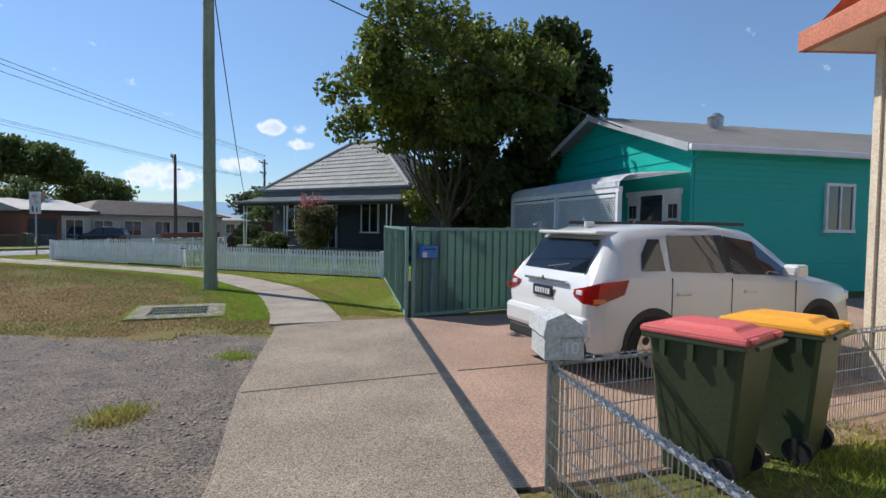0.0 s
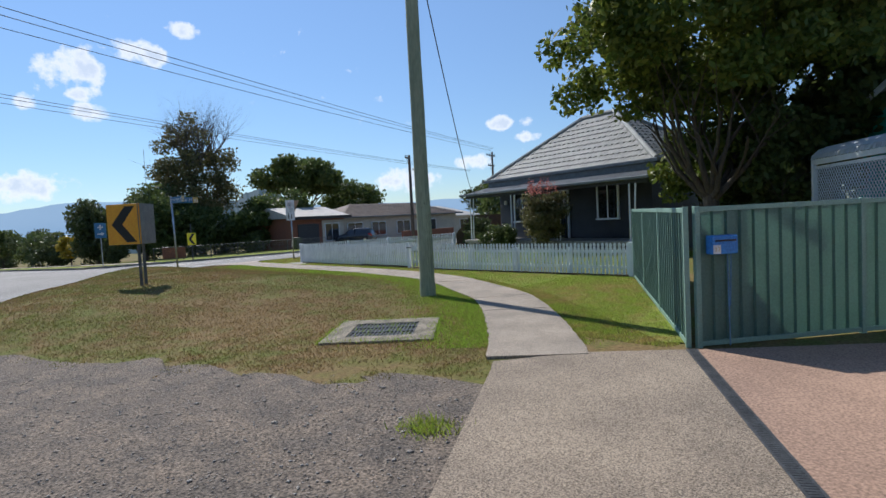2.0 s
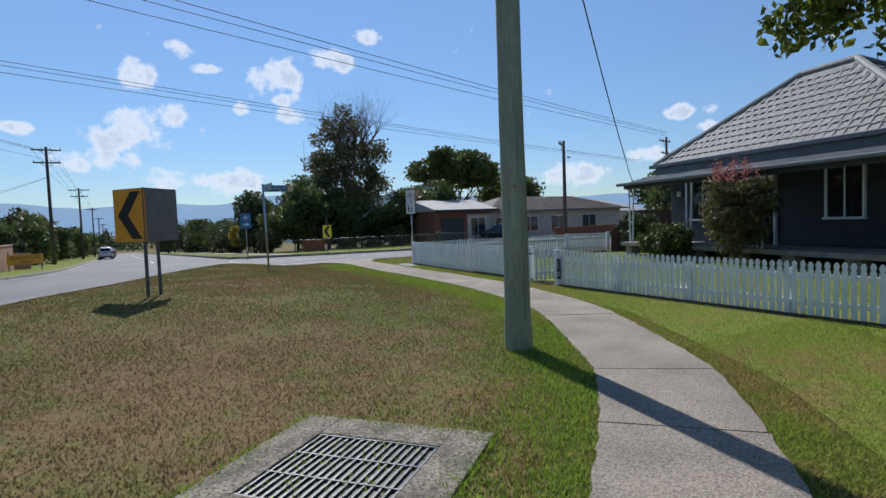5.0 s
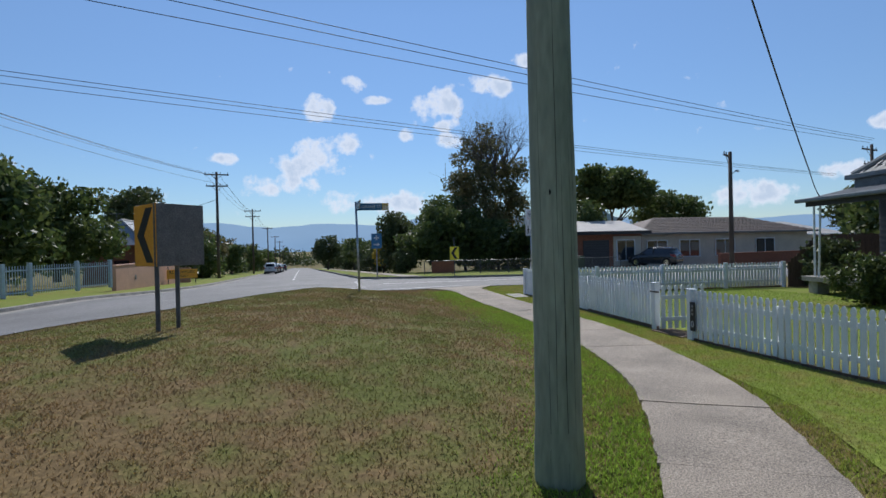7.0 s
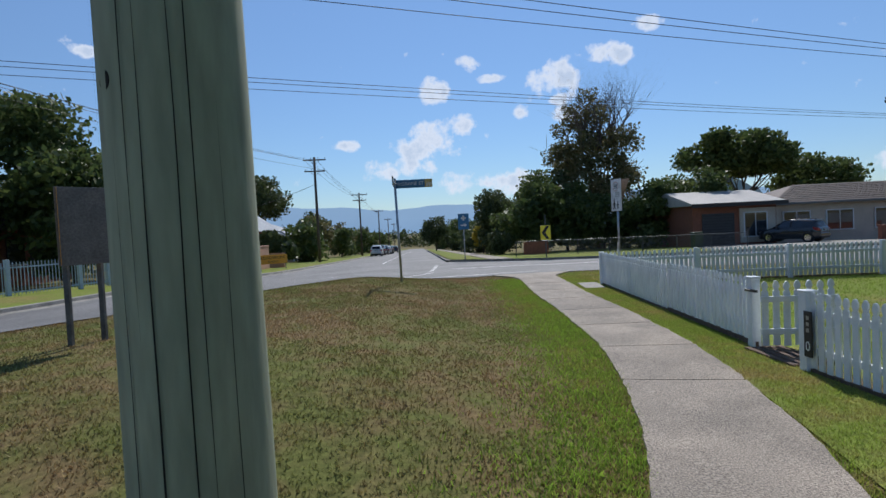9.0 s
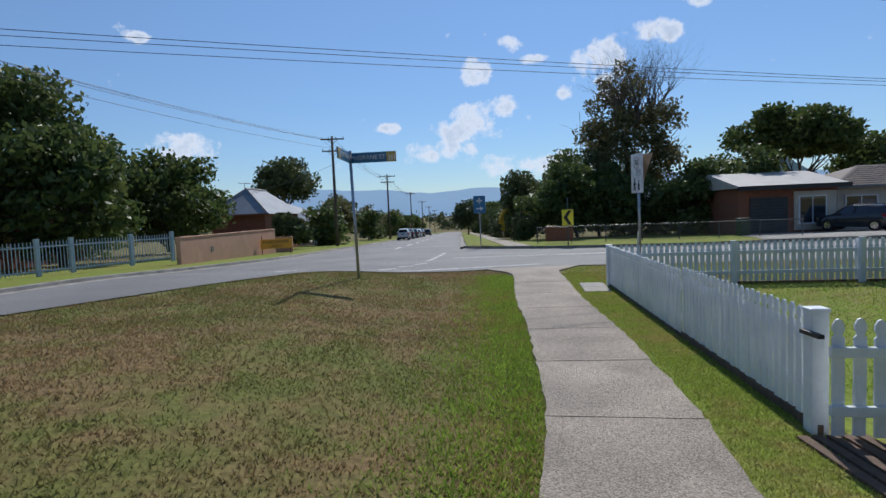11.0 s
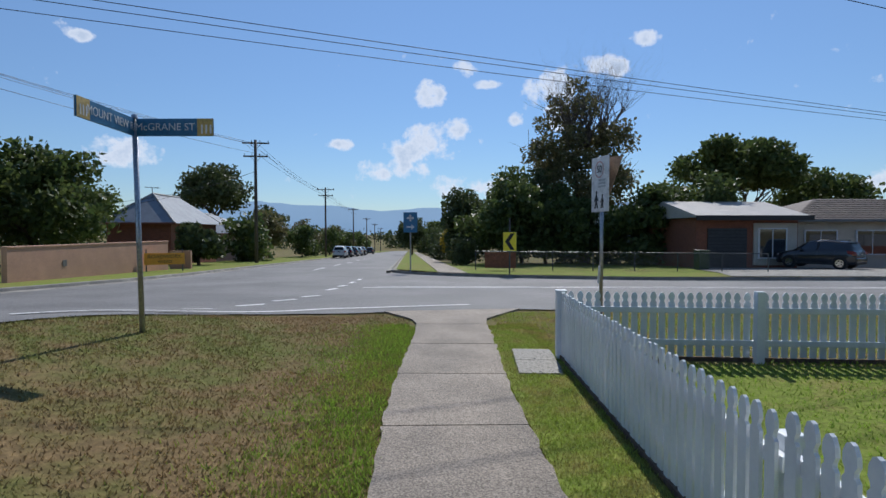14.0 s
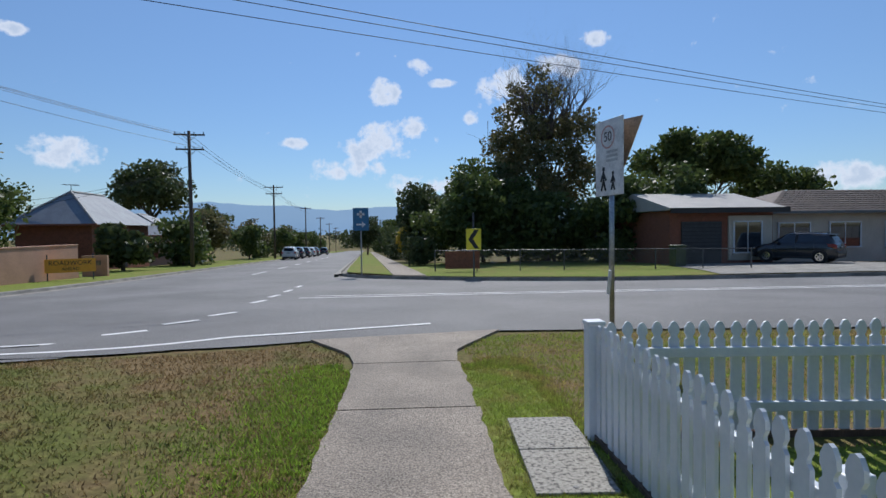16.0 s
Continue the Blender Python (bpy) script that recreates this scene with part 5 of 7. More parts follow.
for x in (0.1, 3.3, 6.2, 9.9):
    for k in (0, 0.28):
        part("post", T((x + k * 0.6, 0.05, 0.52), (x + k, 0.05, 2.6), 0.03, n=8), M_WHITE, dark)
window(dark, 1.65, 2.75, 1.35, 2.72, 1.72)
window(dark, 7.0, 8.0, 1.35, 2.72, 1.72)
dr = part("door", B(4.35, 5.25, 1.66, 1.75, 0.52, 2.6), M_GLASS, dark, "dark screen door in a white frame")
for x in (4.28, 5.25):
    part("door_frame", B(x, x + 0.07, 1.62, 1.72, 0.52, 2.66), M_WHITE, dr)
part("door_head", B(4.28, 5.32, 1.62, 1.72, 2.6, 2.67), M_WHITE, dr)
part("porch_light", B(0.9, 1.0, 1.58, 1.72, 2.2, 2.4, bevel=0.02), M_SIGNWHITE, dark)

# turquoise house
w_, u_ = (0.55, -0.835), (0.835, 0.55)
teal = empty("house", frame_m((15.8, -1.31, 0), u_), "turquoise weatherboard house with a pale gabled steel roof", "house")
# local x along the gable front (to its left), local -y to the back
bm = bmesh.new()
pts = [(0, 0), (9.5, 0), (9.5, 3.85), (4.75, 5.3), (0, 3.85)]
a = [bm.verts.new((x, 0, z)) for x, z in pts]
b = [bm.verts.new((x, -14, z)) for x, z in pts]
bm.faces.new(a)
bm.faces.new(b[::-1])
for i in range(5):
    bm.faces.new((a[i], a[(i + 1) % 5], b[(i + 1) % 5], b[i]))
bmesh.ops.recalc_face_normals(bm, faces=bm.faces)
part("wall", bm, M_TEAL, teal, "turquoise painted weatherboard wall")
# shadow lines of the gable boards, painted as strips of darker turquoise
for k in range(4):
    z = 3.55 + k * 0.42
    half = 4.75 * (1 - max(0, z - 3.85) / 1.45)
    part("board_joint", B(4.75 - half + 0.1, 4.75 + half - 0.1, 0.0, 0.02, z, z + 0.025), mat("turquoise_shadow_bead", (0.0, 0.33, 0.28), rough=0.5), teal)
for k in range(22):
    z = 0.5 + k * 0.155
    part("board", B(-0.022, 0.0, -13.9, -0.05, z, z + 0.145), M_TEAL, teal)
for s in (0, 1):
    bm = bmesh.new()
    e = (-0.4, 3.82) if s == 0 else (9.9, 3.82)
    p = (4.75, 5.45)
    q = [(e[0], 0.45, e[1]), (e[0], -14.4, e[1]), (p[0], -14.4, p[1]), (p[0], 0.45, p[1])]
    n = 60
    A2, D2 = Vector(q[0]), Vector(q[3])
    pr = []
    for i in range(n + 1):
        y = 0.45 - 14.85 * i / n
        dz = 0.015 if i % 2 else 0
        pr.append([bm.verts.new((A2.x, y, A2.z + dz)), bm.verts.new((D2.x, y, D2.z + dz))])
    for i in range(n):
        bm.faces.new((pr[i][0], pr[i][1], pr[i + 1][1], pr[i + 1][0]))
    bmesh.ops.solidify(bm, geom=bm.faces, thickness=0.05)
    part("roof", bm, M_ROOFLIGHT, teal, "cream ribbed steel roof sheet")
    bm = bmesh.new()
    v = [bm.verts.new(c) for c in ((e[0], 0.47, e[1] - 0.16), (p[0], 0.47, p[1] - 0.16), (p[0], 0.47, p[1] + 0.05), (e[0], 0.47, e[1] + 0.05))]
    bm.faces.new(v)
    bmesh.ops.solidify(bm, geom=bm.faces, thickness=0.03)
    part("barge_board", bm, M_WHITE, teal)
part("gutter", B(-0.52, -0.4, -14.4, 0.45, 3.68, 3.84, bevel=0.03), M_WHITE, teal)
part("downpipe", T((-0.08, 0.08, 0.3), (-0.08, 0.08, 3.5), 0.045, n=10), M_TEAL, teal)
part("downpipe_bend", T((-0.08, 0.08, 3.5), (-0.42, 0.0, 3.72), 0.045, n=10), M_TEAL, teal)
vent = part("roof_vent", T((3.6, -3.6, 5.0), (3.6, -3.6, 5.45), 0.22, 0.26, 20), M_STEEL, teal, "round steel whirlybird roof vent")
part("vent_cap", T((3.6, -3.6, 5.45), (3.6, -3.6, 5.58), 0.27, 0.12, 20), M_STEEL, vent)
# curved porch awning
bm = bmesh.new()
prof = [(0.0, 3.2), (0.7, 3.17), (1.3, 3.14), (1.7, 3.09), (1.95, 3.0), (2.08, 2.88), (2.12, 2.75)]
pr = []
n = 96
for i in range(n + 1):
    x = 0.0 + 7.6 * i / n
    dz = 0.02 if i % 2 else 0
    pr.append([bm.verts.new((x, y + dz * 0.5, z + dz)) for y, z in prof])
for i in range(n):
    for k in range(len(prof) - 1):
        bm.faces.new((pr[i][k], pr[i][k + 1], pr[i + 1][k + 1], pr[i + 1][k]))
bmesh.ops.solidify(bm, geom=bm.faces, thickness=0.02)
part("porch_awning", bm, M_WHITE, teal, "white bullnose corrugated porch awning")
part("porch_beam", B(0.0, 7.6, 2.0, 2.1, 2.62, 2.76), M_WHITE, teal)
part("porch_floor", B(0.0, 7.6, 0.02, 2.1, 0.0, 0.55), M_KERB, teal)
for x in (0.08, 3.7, 7.5):
    part("porch_post", B(x - 0.06, x + 0.06, 2.0, 2.12, 0.5, 2.65, bevel=0.008), M_WHITE, teal)
for x0, x1 in ((0.25, 3.6), (3.8, 7.4)):
    lat = part("lattice_frame", B(x0, x1, 2.03, 2.07, 2.5, 2.58), M_WHITE, teal)
    bm = bmesh.new()
    nk = 30
    for sgn in (-1, 1):
        for i in range(-16, nk + 16):
            xa = x0 + (x1 - x0) * i / nk
            za, zb = 0.9, 2.5
            xb = xa + sgn * 1.3
            d = xb - xa
            ta, tb = (x0 - xa) / d, (x1 - xa) / d
            t0, t1 = max(0, min(ta, tb)), min(1, max(ta, tb))
            if t1 <= t0:
                continue
            tube(bm, (xa + d * t0, 2.05 + sgn * 0.006, za + (zb - za) * t0), (xa + d * t1, 2.05 + sgn * 0.006, za + (zb - za) * t1), 0.011, n=4, caps=False)
    part("lattice", bm, M_WHITE, teal, "white diagonal porch lattice")
td = part("door", B(1.1, 2.2, 0.0, 0.06, 0.55, 2.65), M_GLASS, teal, "dark screen door between white arched sidelights")
for x in (0.98, 2.2):
    part("door_frame", B(x, x + 0.12, 0.0, 0.09, 0.55, 2.75), M_WHITE, td)
part("door_head", B(0.35, 2.95, 0.0, 0.085, 2.66, 2.8), M_WHITE, td)
for x0 in (0.4, 2.32):
    sl = part("sidelight", B(x0, x0 + 0.56, 0.0, 0.05, 0.55, 2.66), M_WHITE, teal)
    for z in (1.1, 1.55, 2.0):
        for k in (0.1, 0.3):
            part("pane", B(x0 + k, x0 + k + 0.17, 0.05, 0.062, z, z + 0.38), M_GLASS, sl)
wn_ = part("window", B(-0.06, 0.0, -5.15, -4.3, 1.75, 2.95), M_GLASS, teal)
for a in ((-5.23, -5.15, 1.75, 2.95), (-4.3, -4.22, 1.75, 2.95), (-5.23, -4.22, 2.95, 3.03), (-5.27, -4.18, 1.66, 1.75), (-4.75, -4.7, 1.75, 2.95)):
    part("frame", B(-0.1, 0.0, a[0], a[1], a[2], a[3], bevel=0.005), M_WHITE, wn_)

# cream house at number ten, its corner by the bins
cream = empty("house", frame_m((7.62, -2.62, 0), (0.36, -0.93)), "cream weatherboard house with terracotta trim", "house")
part("wall", B(0, 9, -8, 0, 0.0, 4.0), M_BEIGE, cream)
boards(cream, 0, 9, 0.0, 1, 0.5, 3.95, M_BEIGE, 0.17)
part("corner_stop", B(-0.035, 0.06, -0.05, 0.05, 0.4, 3.9), M_BEIGE, cream)
bm = bmesh.new()
v = [bm.verts.new(c) for c in ((-0.5, 0.55, 4.1), (9.5, 0.55, 4.1), (9.5, -4, 5.8), (-0.5, -4, 5.8))]
bm.faces.new(v)
bmesh.ops.solidify(bm, geom=bm.faces, thickness=0.08)
part("roof", bm, M_FASCIA, cream, "terracotta roof slope")
part("fascia", B(-0.55, 9.5, 0.49, 0.59, 3.9, 4.14, bevel=0.01), M_FASCIA, cream, "terracotta fascia and gutter")
part("fascia", B(-0.59, -0.49, -4, 0.59, 3.9, 4.14, bevel=0.01), M_FASCIA, cream, "terracotta fascia and gutter")
part("eave_lining", B(-0.49, 9.4, -4, 0.49, 3.9, 3.94), M_BEIGE, cream, "cream eave lining")
part("downpipe", T((0.05, 0.1, 0.0), (0.05, 0.1, 3.9), 0.04, n=8), M_BEIGE, cream)

# paling fence between the cottage and the street
pal = empty("paling_fence", frame_m((25.7, 22.1, 0), (0.97, -0.24)), "brown weathered timber paling fence beside the cottage", "fence")
for k in range(46):
    h = 1.75 - (0.9 * max(0, 1 - k * 0.1 / 0.9) if k < 9 else 0)
    part("paling", B(k * 0.105, k * 0.105 + 0.098, -0.01, 0.01, 0.0, h + 0.02 * math.sin(k * 1.9)), M_TIMBER, pal)
part("rail", B(0, 4.8, 0.01, 0.06, 0.6, 0.68), M_TIMBER, pal)

# house with a garage across the side street
gz = g(35, 48)
gar = empty("house", pose(31.2, 47.6, gz, 0, 0, -2), "low cream house with a dark garage and brown tiled roof", "house")
part("garage_wall", B(0.1, 6.1, 0.3, 8, 0, 3.05), M_BRICK, gar)
part("garage_door", B(0.75, 3.05, 0.22, 0.3, 0, 2.45), M_DARKDOOR, gar, "dark roller door")
for k in range(12):
    part("door_rib", B(0.75, 3.05, 0.2, 0.225, 0.1 + k * 0.2, 0.13 + k * 0.2), M_BLACK, gar)
part("white_bay", B(3.45, 6.0, 0.2, 0.32, 0.3, 2.75), M_CREAMWALL, gar)
window(gar, 3.75, 5.3, 0.75, 2.4, 0.2)
bm = prism([(-0.5, 3.08), (-0.5, 3.16), (4.2, 4.2), (8.9, 3.16), (8.9, 3.08)], -0.25, 6.4)
bmesh.ops.transform(bm, matrix=Matrix(((0, 0, 1, 0), (1, 0, 0, 0), (0, 1, 0, 0), (0, 0, 0, 1))), verts=bm.verts)
part("garage_roof", bm, M_ROOFLIGHT, gar, "pale low-pitched steel roof")
part("fascia", B(-0.3, 6.45, -0.6, -0.5, 2.9, 3.18), M_BLACK, gar)
part("house_wall", B(6.1, 24, 1.6, 9, 0, 2.9), M_CREAMWALL, gar)
for x0 in (7.4, 10.6, 14.2, 18.4):
    window(gar, x0, x0 + 1.9, 0.9, 2.3, 1.58)
_, (rd, cs) = hip_roof(gar, 6.2, 24.6, 1.0, 9.6, 2.95, 1.5, M_TILEBROWN)
tile_slope(gar, cs[0], cs[1], rd[1], rd[0], M_TILEBROWN, 0.4, 0.45)
part("gutter", B(6.45, 24.6, 0.88, 1.0, 2.85, 3.0), M_GUTTER, gar)
tagged(obj("driveway_far", strip([(27.5, 37.9), (28.8, 41), (30.5, 47)], [(42, 36.1), (41, 41), (39.5, 47)], 12, 8, 0.17), M_KERB), "pale concrete driveway in front of the garage", "driveway", kind="structure")
gw = empty("garden_wall", pose(40.5, 42.5, g(41, 42), 0, 0, 8), "low red brick garden wall before the far house", "wall")
part("brickwork", B(0, 9, -0.12, 0.12, 0, 1.0), M_BRICK, gw)
part("coping", B(-0.03, 9.03, -0.15, 0.15, 1.0, 1.06, bevel=0.01), M_BRICK, gw)
wb = empty("wheelie_bin", pose(30.3, 45.4, g(30, 45) + 0.15), "green wheelie bin standing beside the far driveway", "bin")
part("body", B(-0.28, 0.28, -0.3, 0.3, 0, 0.95, bevel=0.03), M_BINGREEN, wb)
part("lid", B(-0.3, 0.3, -0.34, 0.34, 0.95, 1.04, bevel=0.03), M_BINGREEN, wb)
# sheds and roofs further along the side street
for x, y, w, d, h, mroof, mwall, words in ((60, 60, 12, 9, 3.0, M_ROOFLIGHT, M_CREAMWALL, "cream house with a pale metal roof"), (58, 38, 11, 9, 3.3, M_IRON, M_CREAMWALL, "white house with a blue-grey roof"), (84, 50, 12, 9, 3.2, M_TILEBROWN, M_BRICK, "brick house with a brown tiled roof")):
    hh = empty("house", pose(x, y, g(x, y), 0, 0, -8), words + " beyond the cottage", "house", "houses along the side street")
    part("wall", B(0, w, 0, d, 0, h), mwall, hh)
    hip_roof(hh, -0.5, w + 0.5, -0.5, d + 0.5, h, 1.7, mroof)
    for k in range(3):
        window(hh, 1.2 + k * 3.4, 2.8 + k * 3.4, 1.1, 2.4, 0.0)
    part("gutter", B(-0.55, w + 0.55, -0.62, -0.5, h - 0.06, h + 0.08), M_WHITE, hh)
yf = empty("steel_fence", pose(46, 37.8, g(46, 38), 0, 0, -7), "pale grey metal yard fence along the side street", "fence")
for k in range(7):
    part("panel", B(k * 2.4, k * 2.4 + 2.36, -0.02, 0.02, 0, 1.7), M_IRON, yf)

# houses on the west side
def west_house(x0, x1, y0, y1, h, rise, mroof, mwall, label, base=None):
    z = g(x1, (y0 + y1) / 2) + 0.1 if base is None else base
    hh = empty("house", pose(0, 0, z), label, "house", "houses on the far side of the street")
    part("wall", B(x0, x1, y0, y1, -0.3, h), mwall, hh)
    hip_roof(hh, x0 - 0.5, x1 + 0.5, y0 - 0.5, y1 + 0.5, h, rise, mroof)
    for yy in (y0 + 2.0, y1 - 4.0):
        wv = part("window", B(x1, x1 + 0.05, yy, yy + 1.3, 0.9, 2.2), M_GLASS, hh)
        part("sill", B(x1, x1 + 0.12, yy - 0.1, yy + 1.4, 0.82, 0.9), M_CREAMWALL, wv)
    dd = part("door", B(x1, x1 + 0.05, (y0 + y1) / 2 - 0.5, (y0 + y1) / 2 + 0.5, 0.1, 2.2), M_DARKDOOR, hh)
    part("gutter", B(x0 - 0.5, x1 + 0.6, y0 - 0.6, y0 - 0.5, h - 0.08, h + 0.06), M_BRICK, hh)
    part("window", B(x1 - 2.4, x1 - 1.2, y0 - 0.05, y0, 0.9, 2.1), M_GLASS, hh)
    part("ridge_cap", T(((x0 + x1) / 2, y0 + (x1 - x0) / 2, h + rise + 0.03), ((x0 + x1) / 2, y1 - (x1 - x0) / 2, h + rise + 0.03), 0.09, n=8), M_ROOFLIGHT, hh)
    for xa in (x0 - 0.5, x1 + 0.5):
        part("hip_cap", T((xa, y0 - 0.5, h + 0.03), ((x0 + x1) / 2, y0 + (x1 - x0) / 2, h + rise + 0.03), 0.08, n=8), M_ROOFLIGHT, hh)
    return hh


west_house(-8.9, -4.0, 61.5, 71.7, 3.4, 2.45, M_IRON, M_BRICK, "red brick house with a grey corrugated hip roof")
west_house(-13, -3.5, 76, 88, 3.0, 2.2, M_IRON, M_CREAMWALL, "pale house with a grey iron roof")
west_house(-24, -9.5, 36.5, 45, 2.7, 1.6, M_TILEBROWN, M_BRICK, "low red brick house with a brown tiled roof", 0.0)
ant = empty("tv_aerial", pose(-7.4, 66, 3.2), "thin television aerial on the brick house roof", "aerial")
part("mast", T((0, 0, -0.4), (0, 0, 2.2), 0.03, n=6), M_DARKSTEEL, ant)
part("boom", T((-0.6, 0, 2.2), (0.6, 0, 2.1), 0.02, n=6), M_DARKSTEEL, ant)
for k in range(5):
    part("element", T((-0.5 + k * 0.25, -0.35, 2.17), (-0.5 + k * 0.25, 0.35, 2.17), 0.014, n=6), M_DARKSTEEL, ant)
zz = g(0, 48)
pw = empty("boundary_wall", frame_m((0.85, 36.4, g(1, 42)), (0.15, 12.4)), "salmon pink rendered boundary wall", "wall")
part("render", B(0, 12.4, -0.1, 0.1, -0.4, 1.5), M_PINK, pw)
part("coping", B(-0.02, 12.42, -0.13, 0.13, 1.5, 1.56, bevel=0.01), M_PINK, pw)
part("meter_plate", B(3.0, 3.25, -0.12, -0.1, 0.7, 0.95), M_SIGNBACK, pw)
mw = empty("meter_wall", pose(0.9, 50.3, g(1, 50)), "row of grey meter boxes on a short wall", "meter box")
part("wall", B(-0.3, 0.9, -0.1, 0.1, -0.1, 1.2), M_PINK, mw)
for k in range(3):
    part("meter", B(-0.2 + k * 0.3, k * 0.3, -0.18, -0.1, 0.7, 0.95, bevel=0.01), M_SIGNBACK, mw)
rwk = empty("roadwork_sign", frame_m((0.98 + 0.2, 45.75, g(1, 46) + 0.14), (1.65, 0.85)), "yellow roadwork sign on short steel posts in the grass", "sign")
part("panel", B(0, 1.9, -0.02, 0.02, 0.35, 0.95), M_ORANGE, rwk)
text("ROADWORK", 0.27, pose(0.95, -0.024, 0.76, 90, 0, 0), M_BLACK, "lettering", rwk)
text("AHEAD", 0.2, pose(0.95, -0.024, 0.5, 90, 0, 0), M_BLACK, "lettering", rwk)
for x in (0.1, 1.8):
    part("post", B(x - 0.025, x + 0.025, 0.02, 0.06, -0.1, 1.15), M_DARKSTEEL, rwk)
# blue-white steel picket fence on the west verge
stf = empty("metal_fence", frame_m((-5.0, 21.0, 0.05), (5.85, 14.9)), "pale blue steel bar fence with pointed tops", "fence")
M_PALEBLUE = mat("pale_blue_steel", (0.42, 0.5, 0.56), (0.36, 0.43, 0.5), rough=0.45)
n = 16.0
for z in (0.15, 1.0):
    part("rail", B(0, n, -0.02, 0.02, z, z + 0.05), M_PALEBLUE, stf)
for k in range(130):
    part("bar", B(k * n / 130 - 0.011, k * n / 130 + 0.011, -0.011, 0.011, 0.08, 1.2), M_PALEBLUE, stf)
for x in (0, 2.6, 5.2, 7.8, 10.4, 11.6, 14.0, 16.0):
    part("post", B(x - 0.07, x + 0.07, -0.07, 0.07, 0, 1.3, bevel=0.01), M_PALEBLUE, stf)

rm = empty("radio_mast", pose(25.7, 67.7, g(25.7, 67.7)), "thin tall radio mast behind the corner trees", "mast")
part("mast", T((0, 0, 0), (0, 0, 12.3), 0.035, 0.02, n=6), M_DARKSTEEL, rm)
# low chain wire fence on the corner block
cw = empty("chainwire_fence", frame_m((18.2, 45.8, g(18, 45) + 0.14), (13.5, -4.0)), "low rusty chain wire fence along the corner lawn", "fence")
for k in range(8):
    part("post", T((k * 2, 0, 0), (k * 2, 0, 1.0), 0.03, n=8), M_DARKSTEEL, cw)
part("top_rail", T((0, 0, 0.98), (14, 0, 0.98), 0.02, n=8), M_DARKSTEEL, cw)
bm = bmesh.new()
for k in range(150):
    x = k * 14 / 150
    for sgn in (-1, 1):
        xb = x + sgn * 0.9
        if 0 <= xb <= 14:
            tube(bm, (x, 0, 0.05), (xb, 0, 0.97), 0.004, n=3, caps=False)
part("mesh", bm, M_DARKSTEEL, cw)
bd = empty("board_sign", pose(18.6, 45.2, g(18, 45) + 0.14, 0, 0, -10), "brown board leaning on the corner fence", "board")
part("panel", B(0, 1.6, -0.02, 0.02, 0.15, 0.95), M_BRICK, bd)


# ---------------------------------------------------------------- street signs
def sign_face(parent, pts, material, z, name):
    return part(name, prism(pts, z, z + 0.003), material, parent)


def chevron(parent, w, h, face, depth):
    b = part("panel", B(-w / 2, w / 2, -0.012, 0.0, -h / 2, h / 2, bevel=0.004), M_SIGNBACK, parent)
    part("face", B(-w / 2 + 0.005, w / 2 - 0.005, -0.017, -0.012, -h / 2 + 0.005, h / 2 - 0.005), face, b)
    bm = prism([(-0.36 * w, 0), (0.06 * w, 0.44 * h), (0.36 * w, 0.44 * h), (-0.04 * w, 0), (0.36 * w, -0.44 * h), (0.06 * w, -0.44 * h)], 0.017, 0.021)
    bmesh.ops.transform(bm, matrix=Matrix.Rotation(radians(90), 4, "X"), verts=bm.verts)
    part("arrow", bm, M_BLACK, b)
    return b


arrow = empty("chevron_sign", pose(0, 0, 0.4), "amber and black chevron panels in a V on two steel posts", "road sign")
for x, y in ((7.4, 16.03), (7.62, 16.38)):
    part("post", B(x - 0.03, x + 0.03, y - 0.03, y + 0.03, -0.5, 2.0, bevel=0.006), M_DARKSTEEL, arrow, "dull steel post")
for x, y, yaw in ((7.2, 16.28, -56.5), (7.7, 16.24, 227.8)):
    before = set(arrow.children)
    chevron(arrow, 0.9, 0.98, M_ORANGE, 0)
    for o in set(arrow.children) - before:
        o.matrix_local = pose(x, y, 1.55, 0, 0, yaw)

yc = empty("chevron_sign", pose(19.2, 41.3, g(19.2, 41.3) + 0.1, 0, 0, -8), "yellow and black chevron sign on one post at the junction", "road sign")
part("post", T((0, 0.04, -0.1), (0, 0.04, 2.55), 0.035, n=10), M_DARKSTEEL, yc)
chevron(yc, 0.6, 0.85, M_LIME, 0).location = (0, 0, 1.5)
bs = empty("hospital_sign", pose(14.75, 45.6, g(14.75, 45.6) + 0.14, 0, 0, 0), "blue direction sign with a white cross and arrow on a post", "road sign")
part("post", T((0, 0.03, -0.1), (0, 0.03, 2.9), 0.035, n=10), M_STEEL, bs)
pb = part("panel", B(-0.36, 0.36, -0.012, 0.0, 2.0, 3.05, bevel=0.004), M_BLUE, bs)
for a in ((-0.17, 0.17, 2.7, 2.8), (-0.05, 0.05, 2.58, 2.92), (-0.2, 0.08, 2.24, 2.32)):
    part("mark", B(a[0], a[1], -0.018, -0.012, a[2], a[3]), M_SIGNWHITE, pb)
bm = prism([(0.05, 2.14), (0.22, 2.28), (0.05, 2.42)], 0.012, 0.018)
bmesh.ops.transform(bm, matrix=Matrix.Rotation(radians(90), 4, "X"), verts=bm.verts)
part("mark", bm, M_SIGNWHITE, pb)

